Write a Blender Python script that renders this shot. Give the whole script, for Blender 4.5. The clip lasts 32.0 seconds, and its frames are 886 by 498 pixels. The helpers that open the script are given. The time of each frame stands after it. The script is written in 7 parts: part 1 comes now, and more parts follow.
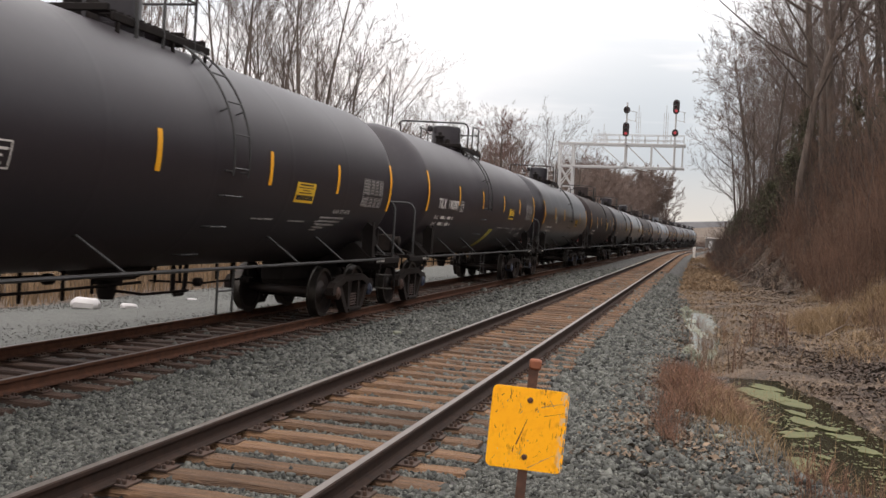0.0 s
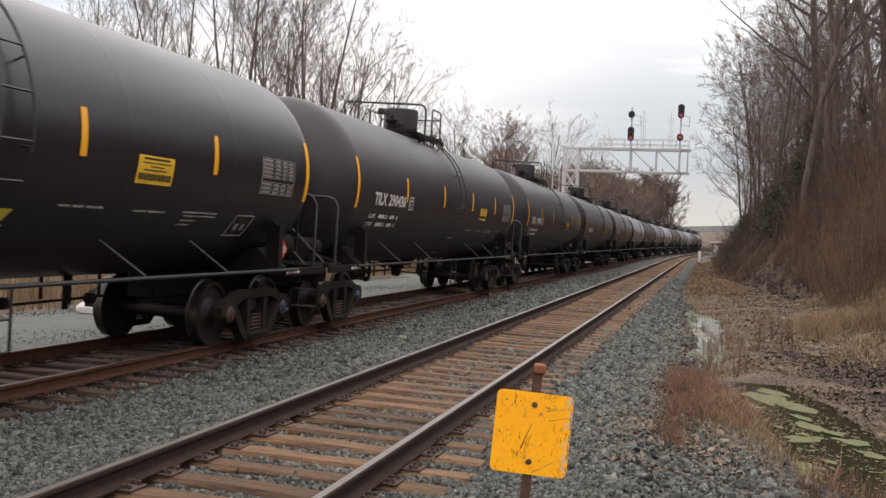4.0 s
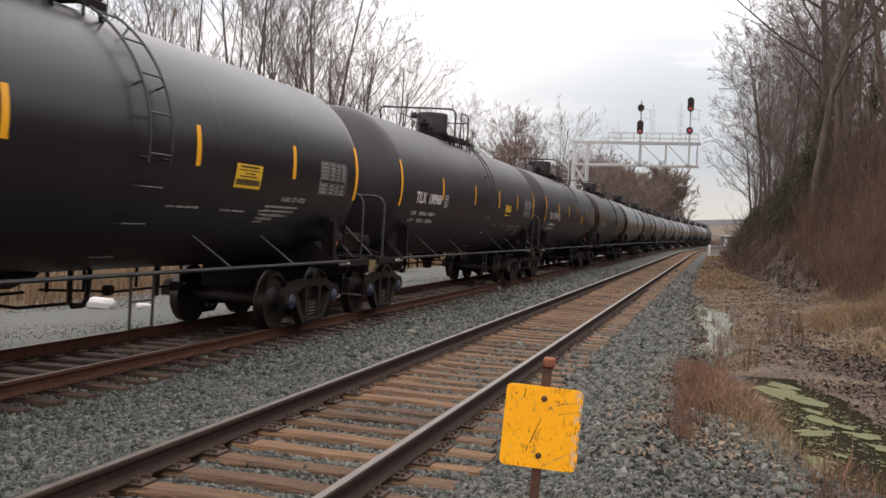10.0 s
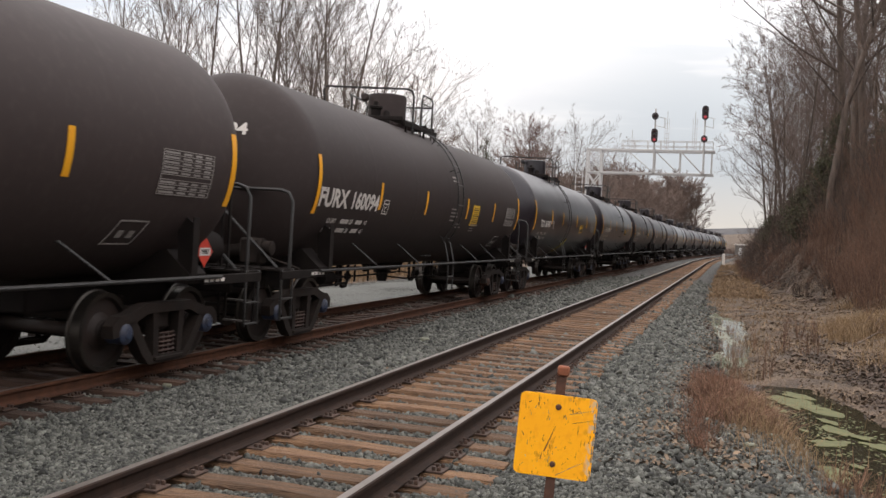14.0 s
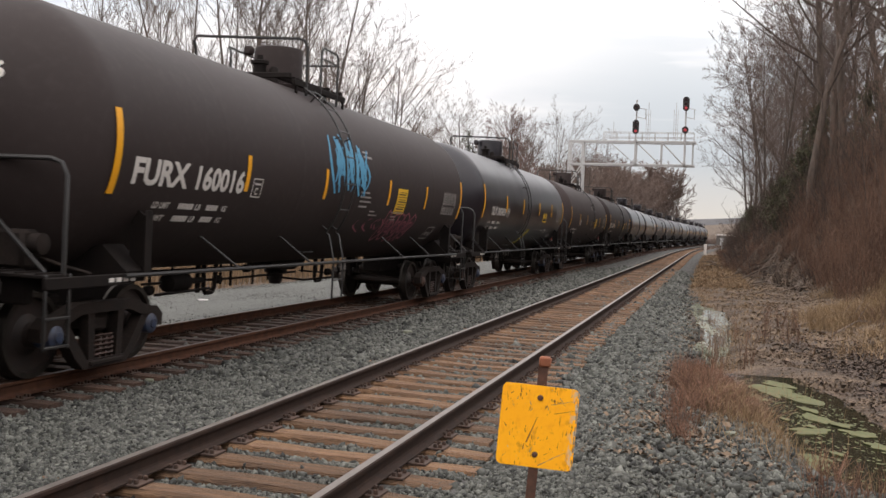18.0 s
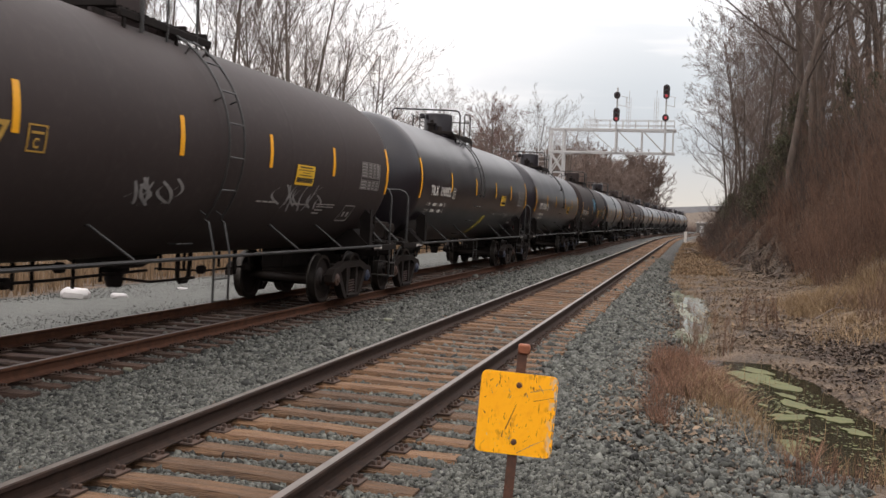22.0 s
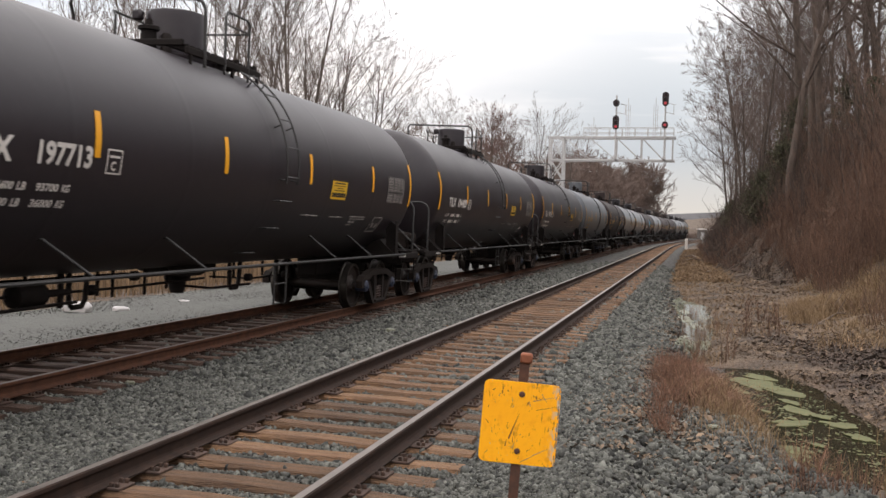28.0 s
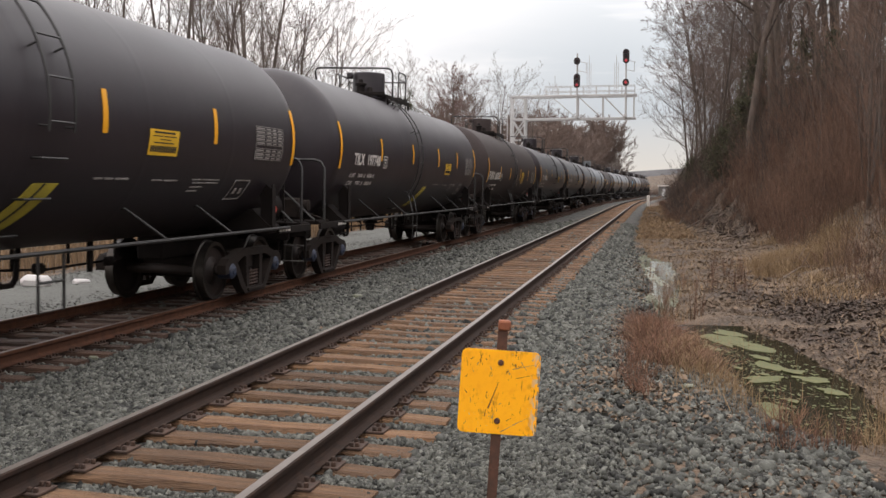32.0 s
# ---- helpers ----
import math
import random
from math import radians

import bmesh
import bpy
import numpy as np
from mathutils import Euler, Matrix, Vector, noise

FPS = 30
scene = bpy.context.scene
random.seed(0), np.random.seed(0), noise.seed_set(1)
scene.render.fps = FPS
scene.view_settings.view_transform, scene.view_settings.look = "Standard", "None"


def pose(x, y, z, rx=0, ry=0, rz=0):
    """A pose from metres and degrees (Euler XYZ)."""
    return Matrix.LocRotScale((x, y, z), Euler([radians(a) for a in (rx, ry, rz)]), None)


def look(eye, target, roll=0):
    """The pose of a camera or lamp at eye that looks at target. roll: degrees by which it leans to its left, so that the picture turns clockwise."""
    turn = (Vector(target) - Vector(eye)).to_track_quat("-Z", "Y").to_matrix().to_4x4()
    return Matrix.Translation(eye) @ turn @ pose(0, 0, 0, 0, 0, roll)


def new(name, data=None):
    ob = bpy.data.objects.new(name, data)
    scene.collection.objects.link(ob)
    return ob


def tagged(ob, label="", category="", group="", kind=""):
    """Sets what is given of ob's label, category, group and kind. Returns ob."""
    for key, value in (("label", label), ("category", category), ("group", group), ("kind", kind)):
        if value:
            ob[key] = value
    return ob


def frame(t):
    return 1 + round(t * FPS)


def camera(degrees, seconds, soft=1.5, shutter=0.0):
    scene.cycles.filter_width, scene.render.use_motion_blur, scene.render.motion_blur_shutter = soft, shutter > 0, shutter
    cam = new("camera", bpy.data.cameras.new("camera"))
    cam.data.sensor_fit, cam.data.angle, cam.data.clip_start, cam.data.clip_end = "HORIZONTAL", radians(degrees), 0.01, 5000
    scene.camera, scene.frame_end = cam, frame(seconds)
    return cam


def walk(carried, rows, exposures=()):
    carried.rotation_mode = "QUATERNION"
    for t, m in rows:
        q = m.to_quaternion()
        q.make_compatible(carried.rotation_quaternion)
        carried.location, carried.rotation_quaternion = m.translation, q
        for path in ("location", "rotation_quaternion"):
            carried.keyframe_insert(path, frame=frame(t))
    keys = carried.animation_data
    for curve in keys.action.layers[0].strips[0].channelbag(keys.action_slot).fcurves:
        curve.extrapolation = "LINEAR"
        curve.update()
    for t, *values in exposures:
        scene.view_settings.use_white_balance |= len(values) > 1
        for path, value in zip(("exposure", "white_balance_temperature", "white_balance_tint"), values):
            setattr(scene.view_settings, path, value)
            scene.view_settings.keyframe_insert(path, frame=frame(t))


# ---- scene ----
# Camera -----------------------------------------------------------------
cam = camera(48.5, 32.0, soft=1.5, shutter=0.1)
PATH = [
    (0, 2.995, -0.019, 1.652, 88.81, -2.59, 14.71), (0.5, 2.996, -0.018, 1.649, 88.91, -2.58, 14.82),
    (1, 2.995, -0.014, 1.650, 89.00, -2.59, 14.86), (1.5, 2.992, -0.012, 1.651, 89.09, -2.70, 14.89),
    (2, 2.996, -0.018, 1.651, 89.15, -2.66, 15.00), (2.5, 2.995, -0.016, 1.650, 89.18, -2.71, 15.02),
    (3, 2.994, -0.017, 1.648, 89.16, -2.72, 15.19), (3.5, 3.001, -0.025, 1.652, 89.06, -2.59, 15.14),
    (5.5, 3.000, -0.013, 1.649, 89.10, -2.67, 14.58), (6, 2.999, -0.020, 1.649, 89.01, -2.75, 14.56),
    (6.5, 2.998, -0.015, 1.648, 89.01, -2.74, 14.56), (7, 3.001, -0.012, 1.649, 88.89, -2.67, 14.63),
    (7.5, 2.998, -0.004, 1.646, 88.72, -2.56, 14.81), (8, 2.999, -0.003, 1.646, 88.61, -2.51, 14.88),
    (8.5, 2.997, -0.001, 1.648, 88.58, -2.48, 14.90), (9, 3.000, 0.000, 1.646, 88.52, -2.37, 15.01),
    (9.5, 2.997, 0.002, 1.647, 88.61, -2.33, 15.21), (10, 2.998, -0.009, 1.648, 88.72, -2.37, 15.53),
    (10.5, 2.996, -0.008, 1.645, 88.73, -2.43, 15.71), (11, 2.993, 0.002, 1.646, 88.71, -2.47, 15.81),
    (11.5, 2.994, -0.006, 1.648, 88.78, -2.57, 15.88), (12, 2.994, -0.004, 1.647, 88.81, -2.51, 16.01),
    (12.5, 2.991, -0.000, 1.646, 88.84, -2.55, 16.08), (13, 2.992, -0.006, 1.647, 88.94, -2.49, 16.19),
    (13.5, 2.993, -0.011, 1.648, 89.03, -2.49, 16.31), (14, 2.992, -0.012, 1.648, 89.13, -2.59, 16.31),
    (14.5, 2.992, -0.012, 1.649, 89.30, -2.57, 16.57), (16.5, 2.997, -0.014, 1.646, 89.12, -2.44, 16.40),
    (17, 2.997, -0.012, 1.646, 88.88, -2.24, 15.91), (17.5, 2.998, -0.008, 1.646, 88.80, -2.25, 15.67),
    (18, 3.003, -0.014, 1.646, 88.74, -2.15, 15.31), (18.5, 3.004, -0.010, 1.646, 88.72, -2.13, 15.06),
    (19, 3.001, -0.010, 1.645, 88.72, -2.13, 14.92), (19.5, 3.005, -0.009, 1.645, 88.66, -2.12, 14.85),
    (20, 3.003, -0.002, 1.645, 88.49, -2.06, 14.66), (20.5, 3.003, -0.008, 1.644, 88.39, -2.04, 14.55),
    (21, 3.003, -0.006, 1.646, 88.25, -2.10, 14.48), (21.5, 3.006, 0.004, 1.643, 88.20, -2.07, 14.50),
    (22, 3.011, 0.011, 1.643, 88.08, -2.09, 14.22), (22.5, 3.014, 0.004, 1.643, 88.01, -2.09, 13.96),
    (23, 3.014, -0.000, 1.644, 88.01, -1.97, 13.83), (23.5, 3.011, 0.003, 1.643, 88.08, -1.94, 13.85),
    (24, 3.013, -0.003, 1.645, 88.11, -1.84, 13.94), (24.5, 3.015, 0.003, 1.646, 88.05, -1.85, 14.04),
    (25, 3.015, 0.004, 1.644, 88.06, -1.81, 14.08), (25.5, 3.012, -0.001, 1.645, 88.08, -1.80, 14.15),
    (27.5, 3.014, 0.005, 1.646, 88.65, -1.38, 14.28), (28, 3.012, 0.002, 1.646, 88.63, -1.45, 14.26),
    (28.5, 2.992, 0.024, 1.647, 88.63, -1.34, 14.54), (29, 2.936, 0.030, 1.666, 89.11, -1.19, 13.95),
    (29.5, 2.879, 0.037, 1.666, 88.83, -1.18, 12.10), (30, 2.870, 0.115, 1.680, 88.94, -0.32, 13.86),
    (30.5, 2.876, 0.152, 1.663, 88.54, -0.37, 16.50), (30.8, 2.885, 0.153, 1.663, 88.36, -0.30, 17.16),
    (31, 2.893, 0.153, 1.663, 88.22, -0.23, 16.66), (31.5, 2.912, 0.159, 1.664, 87.01, 0.42, 13.24),
    (32, 2.921, 0.169, 1.658, 86.46, -0.11, 12.08),
]
walk(cam, [(t, pose(x, y, z, rx, ry, rz)) for t, x, y, z, rx, ry, rz in PATH])

# World and light: an even overcast evening sky ---------------------------
world = bpy.data.worlds.new("overcast_sky")
scene.world = world
world.use_nodes = True
wn, wl = world.node_tree.nodes, world.node_tree.links
wn.clear()


def wnode(kind, **values):
    n = wn.new(kind)
    for key, value in values.items():
        n.inputs[key].default_value = value
    return n


w_out = wn.new("ShaderNodeOutputWorld")
w_bg = wnode("ShaderNodeBackground", Strength=1.0)
w_sky = wn.new("ShaderNodeTexSky")
w_sky.sky_type, w_sky.sun_disc = "NISHITA", False
w_sky.sun_elevation, w_sky.sun_rotation = radians(34), radians(184)
w_coord = wn.new("ShaderNodeTexCoord")
w_map = wnode("ShaderNodeMapping", Scale=(1.1, 1.1, 5.5), Location=(0.35, 0.2, 0.1))
w_noise = wnode("ShaderNodeTexNoise", Scale=1.7, Detail=5.0, Roughness=0.5)
w_ramp = wn.new("ShaderNodeValToRGB")
w_ramp.color_ramp.elements[0].position, w_ramp.color_ramp.elements[0].color = 0.40, (0.64, 0.69, 0.745, 1)
w_ramp.color_ramp.elements[1].position, w_ramp.color_ramp.elements[1].color = 0.60, (1.125, 1.09, 1.075, 1)
w_dim = wnode("ShaderNodeMixRGB", Fac=1.0, Color2=(0.08, 0.08, 0.08, 1))
w_dim.blend_type = "MULTIPLY"
w_mix = wnode("ShaderNodeMixRGB", Fac=0.9)
w_sep = wn.new("ShaderNodeSeparateXYZ")
w_low = wn.new("ShaderNodeMapRange")
w_low.inputs["From Min"].default_value, w_low.inputs["From Max"].default_value = 0.075, 0.0
w_low.inputs["To Min"].default_value, w_low.inputs["To Max"].default_value = 0.0, 0.75
w_glow = wnode("ShaderNodeMixRGB", Color2=(1.0, 0.92, 0.80, 1))
wl.new(w_coord.outputs["Generated"], w_map.inputs["Vector"])
wl.new(w_map.outputs[0], w_noise.inputs["Vector"])
wl.new(w_noise.outputs["Fac"], w_ramp.inputs["Fac"])
wl.new(w_sky.outputs[0], w_dim.inputs["Color1"])
wl.new(w_dim.outputs[0], w_mix.inputs["Color1"])
wl.new(w_ramp.outputs[0], w_mix.inputs["Color2"])
wl.new(w_coord.outputs["Generated"], w_sep.inputs[0])
wl.new(w_sep.outputs["Z"], w_low.inputs["Value"])
wl.new(w_low.outputs[0], w_glow.inputs["Fac"])
# a bank of grey-blue cloud lies low ahead and to the right
w_bank = wnode("ShaderNodeMixRGB", Color2=(0.57, 0.625, 0.67, 1))
w_up = wn.new("ShaderNodeMapRange")
w_up.interpolation_type = "SMOOTHSTEP"
w_up.inputs["From Min"].default_value, w_up.inputs["From Max"].default_value = 0.34, 0.12
w_side = wn.new("ShaderNodeMapRange")
w_side.interpolation_type = "SMOOTHSTEP"
w_side.inputs["From Min"].default_value, w_side.inputs["From Max"].default_value = -0.36, -0.04
w_streak = wnode("ShaderNodeTexNoise", Scale=2.6, Detail=4.0, Roughness=0.55)
w_smap = wnode("ShaderNodeMapping", Scale=(1.0, 1.0, 9.0), Location=(0.1, 0.7, 0.35))
w_sfac = wn.new("ShaderNodeMapRange")
w_sfac.inputs["From Min"].default_value, w_sfac.inputs["From Max"].default_value = 0.34, 0.56
w_sfac.inputs["To Min"].default_value, w_sfac.inputs["To Max"].default_value = 0.25, 1.0
w_m1, w_m2 = wn.new("ShaderNodeMath"), wn.new("ShaderNodeMath")
w_m1.operation = w_m2.operation = "MULTIPLY"
wl.new(w_sep.outputs["Z"], w_up.inputs["Value"])
wl.new(w_sep.outputs["X"], w_side.inputs["Value"])
wl.new(w_coord.outputs["Generated"], w_smap.inputs["Vector"])
wl.new(w_smap.outputs[0], w_streak.inputs["Vector"])
wl.new(w_streak.outputs["Fac"], w_sfac.inputs["Value"])
wl.new(w_up.outputs[0], w_m1.inputs[0])
wl.new(w_side.outputs[0], w_m1.inputs[1])
wl.new(w_m1.outputs[0], w_m2.inputs[0])
wl.new(w_sfac.outputs[0], w_m2.inputs[1])
wl.new(w_m2.outputs[0], w_bank.inputs["Fac"])
wl.new(w_mix.outputs[0], w_bank.inputs["Color1"])
wl.new(w_bank.outputs[0], w_glow.inputs["Color1"])
# an overcast sky is brighter overhead than at the horizon
w_high = wn.new("ShaderNodeMapRange")
w_high.inputs["From Min"].default_value, w_high.inputs["From Max"].default_value = 0.0, 1.0
w_high.inputs["To Min"].default_value, w_high.inputs["To Max"].default_value = 0.86, 3.60
wl.new(w_sep.outputs["Z"], w_high.inputs["Value"])
wl.new(w_high.outputs[0], w_bg.inputs["Strength"])
wl.new(w_glow.outputs[0], w_bg.inputs["Color"])
wl.new(w_bg.outputs[0], w_out.inputs["Surface"])

sun = new("sun", bpy.data.lights.new("sun", "SUN"))
sun.data.energy, sun.data.angle, sun.data.color = 0.6, radians(75), (1.0, 0.93, 0.83)
sun.matrix_basis = look((0, 0, 60), (3, 26, 22))
scene.view_settings.exposure = 0.0
scene.view_settings.use_white_balance = True
scene.view_settings.white_balance_temperature, scene.view_settings.white_balance_tint = 6750, 13

# Materials ---------------------------------------------------------------


def material(name, colour, rough=0.8, metal=0.0, second=None, scale=6.0, amount=0.6, fine=40.0, bump=0.15, third=None,
             spec=0.5, per_object=0.0, per_island=0.0, stretch=(1, 1, 1), emit=None, dist=0.01, coat=0.0, tone=0.53):
    """A surface with two scales of colour variation, fine relief and, if asked, a random shade for each piece."""
    m = bpy.data.materials.new(name)
    m.use_nodes = True
    second = second or tuple(c * 0.7 for c in colour)
    third = third or second
    colour, second, third = ((q[0] * tone * 1.06, q[1] * tone, q[2] * tone * 0.975) for q in (colour, second, third))
    nodes, links = m.node_tree.nodes, m.node_tree.links
    b = nodes["Principled BSDF"]
    b.inputs["Roughness"].default_value, b.inputs["Metallic"].default_value = rough, metal
    b.inputs["Specular IOR Level"].default_value = spec
    b.inputs["Coat Weight"].default_value = coat
    b.inputs["Coat Roughness"].default_value = 0.25
    coord = nodes.new("ShaderNodeTexCoord")
    mapping = nodes.new("ShaderNodeMapping")
    mapping.inputs["Scale"].default_value = stretch
    links.new(coord.outputs["Object"], mapping.inputs["Vector"])

    def noise_node(size, detail):
        n = nodes.new("ShaderNodeTexNoise")
        n.inputs["Scale"].default_value, n.inputs["Detail"].default_value = size, detail
        links.new(mapping.outputs[0], n.inputs["Vector"])
        return n

    large, small = noise_node(scale, 5), noise_node(fine, 4)
    ramp = nodes.new("ShaderNodeValToRGB")
    ramp.color_ramp.elements[0].position, ramp.color_ramp.elements[1].position = 0.5 - amount * 0.35, 0.5 + amount * 0.35
    ramp.color_ramp.elements[0].color, ramp.color_ramp.elements[1].color = (*second, 1), (*colour, 1)
    links.new(large.outputs["Fac"], ramp.inputs["Fac"])
    grain = nodes.new("ShaderNodeMixRGB")
    grain.blend_type = "MIX"
    grain.inputs["Color2"].default_value = (*third, 1)
    grainfac = nodes.new("ShaderNodeMapRange")
    grainfac.inputs["From Min"].default_value, grainfac.inputs["From Max"].default_value = 0.5, 0.72
    grainfac.inputs["To Max"].default_value = 0.7
    links.new(small.outputs["Fac"], grainfac.inputs["Value"])
    links.new(grainfac.outputs[0], grain.inputs["Fac"])
    links.new(ramp.outputs[0], grain.inputs["Color1"])
    last = grain.outputs[0]
    for spread, kind, out in ((per_object, "ShaderNodeObjectInfo", "Random"), (per_island, "ShaderNodeNewGeometry", "Random Per Island")):
        if spread:
            src = nodes.new(kind)
            rng = nodes.new("ShaderNodeMapRange")
            rng.inputs["To Min"].default_value, rng.inputs["To Max"].default_value = 1 - spread, 1 + spread
            links.new(src.outputs[out], rng.inputs["Value"])
            hsv = nodes.new("ShaderNodeHueSaturation")
            links.new(rng.outputs[0], hsv.inputs["Value"])
            links.new(last, hsv.inputs["Color"])
            last = hsv.outputs[0]
    links.new(last, b.inputs["Base Color"])
    rr = nodes.new("ShaderNodeMapRange")
    rr.inputs["To Min"].default_value, rr.inputs["To Max"].default_value = max(0.03, rough - 0.05), min(1.0, rough + 0.05)
    links.new(large.outputs["Fac"], rr.inputs["Value"])
    links.new(rr.outputs[0], b.inputs["Roughness"])
    if bump:
        bn = nodes.new("ShaderNodeBump")
        bn.inputs["Strength"].default_value, bn.inputs["Distance"].default_value = bump, dist
        links.new(small.outputs["Fac"], bn.inputs["Height"])
        links.new(bn.outputs[0], b.inputs["Normal"])
    if emit:
        b.inputs["Emission Color"].default_value, b.inputs["Emission Strength"].default_value = (*emit[0], 1), emit[1]
    return m


M_RAIL = material("rusted_rail_steel", (0.048, 0.029, 0.021), 0.85, second=(0.024, 0.016, 0.013), scale=9, fine=90, bump=0.2, spec=0.2, tone=0.79)
M_RAIL_RED = material("rusty_rail_web", (0.10, 0.044, 0.024), 0.9, second=(0.05, 0.023, 0.014), scale=7, fine=80, bump=0.2, spec=0.2, tone=0.79)
M_RAILTOP = material("polished_rail_head", (0.26, 0.235, 0.215), 0.42, 0.75, second=(0.17, 0.15, 0.135), scale=5, fine=60, bump=0.03, tone=0.8)
M_RAILTOP_DULL = material("dull_rail_head", (0.15, 0.10, 0.075), 0.5, 0.5, second=(0.09, 0.06, 0.045), scale=5, fine=60, bump=0.05)
M_TIE = material("weathered_creosote_wood", (0.36, 0.205, 0.105), 0.9, second=(0.16, 0.092, 0.05), third=(0.045, 0.031, 0.022), scale=3.4, fine=26, bump=1.0, per_object=0.42, stretch=(0.45, 5, 5), dist=0.03)
M_TIE_DARK = material("dark_creosote_wood", (0.12, 0.062, 0.036), 0.9, second=(0.06, 0.033, 0.022), third=(0.03, 0.02, 0.014), scale=2.2, fine=22,
                      bump=0.6, per_object=0.25, stretch=(0.5, 5, 5), dist=0.02)
M_PLATE = material("rusty_tie_plate", (0.11, 0.058, 0.035), 0.85, second=(0.05, 0.03, 0.022), scale=12, fine=70)
M_STONE = material("grey_ballast_stone", (0.148, 0.159, 0.140), 0.9, second=(0.054, 0.0575, 0.051), third=(0.225, 0.23, 0.206), scale=9, fine=60, bump=0.3, per_island=0.85)
M_BALLAST = material("ballast_bed", (0.13, 0.13, 0.12), 0.95, second=(0.035, 0.035, 0.033), third=(0.28, 0.275, 0.255), scale=18, fine=34, bump=1.0, dist=0.05, amount=0.5)
M_ROADGRAVEL = material("pale_gravel", (0.148, 0.157, 0.145), 0.95, second=(0.105, 0.112, 0.103), third=(0.205, 0.207, 0.194), scale=3, fine=24, bump=0.8, dist=0.03)
M_GROUND = material("leaf_littered_soil", (0.21, 0.15, 0.10), 0.95, second=(0.06, 0.043, 0.031), third=(0.30, 0.225, 0.155), scale=1.3, fine=16, bump=1.0, dist=0.08, amount=0.35)
M_BARK = material("grey_brown_bark", (0.20, 0.16, 0.135), 0.95, second=(0.09, 0.07, 0.058), scale=2.5, fine=22, bump=0.7, stretch=(3, 3, 0.6), per_object=0.2)
M_PALEBARK = material("pale_grey_bark", (0.24, 0.20, 0.17), 0.95, second=(0.12, 0.10, 0.085), scale=2.5, fine=22, bump=0.5, stretch=(3, 3, 0.6), per_object=0.2)
M_TWIG = material("bare_twigs", (0.26, 0.20, 0.17), 0.95, second=(0.165, 0.127, 0.108), scale=1.2, fine=20, bump=0.0, per_object=0.2)
M_PALETWIG = material("pale_grey_twigs", (0.29, 0.235, 0.205), 0.95, second=(0.19, 0.152, 0.132), scale=1.2, fine=20, bump=0.0, per_object=0.25)
M_TWIG_WARM = material("brown_sapling_twigs", (0.26, 0.17, 0.125), 0.95, second=(0.16, 0.105, 0.08), scale=1.2, fine=20, bump=0.0, per_object=0.25)
M_TWIG_RED = material("budding_red_twigs", (0.30, 0.16, 0.13), 0.95, second=(0.20, 0.12, 0.10), scale=1.2, fine=20, bump=0.0)
M_BRUSH = material("dead_brown_brush", (0.25, 0.145, 0.095), 0.95, second=(0.14, 0.085, 0.06), scale=1.0, fine=20, bump=0.0, per_island=0.5, tone=0.56)
M_RUSSET = material("russet_dead_stems", (0.30, 0.165, 0.105), 0.95, second=(0.17, 0.092, 0.062), scale=1.0, fine=20, bump=0.0, per_island=0.55, tone=0.6)
M_THICKET = material("grey_brown_thicket", (0.16, 0.115, 0.09), 0.95, second=(0.09, 0.066, 0.054), scale=1.0, fine=20, bump=0.0, per_island=0.5)
M_DRYGRASS = material("dry_tan_grass", (0.42, 0.30, 0.165), 0.9, second=(0.30, 0.20, 0.11), scale=1.0, fine=20, bump=0.0, per_island=0.35)
M_NEEDLES = material("dark_cedar_needles", (0.11, 0.115, 0.055), 0.9, second=(0.07, 0.07, 0.038), scale=1.5, fine=20, bump=0.0, per_island=0.55)
M_LEAF = material("fallen_leaves", (0.29, 0.215, 0.145), 0.9, second=(0.15, 0.105, 0.07), scale=0.9, fine=20, bump=0.0, per_island=0.4, amount=0.4)
M_DARKLEAF = material("sodden_dark_leaves", (0.13, 0.093, 0.07), 0.9, second=(0.07, 0.052, 0.042), scale=2, fine=20, bump=0.0, per_island=0.4)
M_DEADWOOD = material("grey_dead_wood", (0.29, 0.235, 0.195), 0.95, second=(0.13, 0.10, 0.082), scale=3, fine=25, bump=0.4)
M_YELLOW = material("chipped_yellow_enamel", (0.98, 0.46, 0.010), 0.5, second=(0.94, 0.42, 0.010), third=(0.86, 0.36, 0.010), scale=4, fine=26, bump=0.05, spec=0.3, tone=0.95)


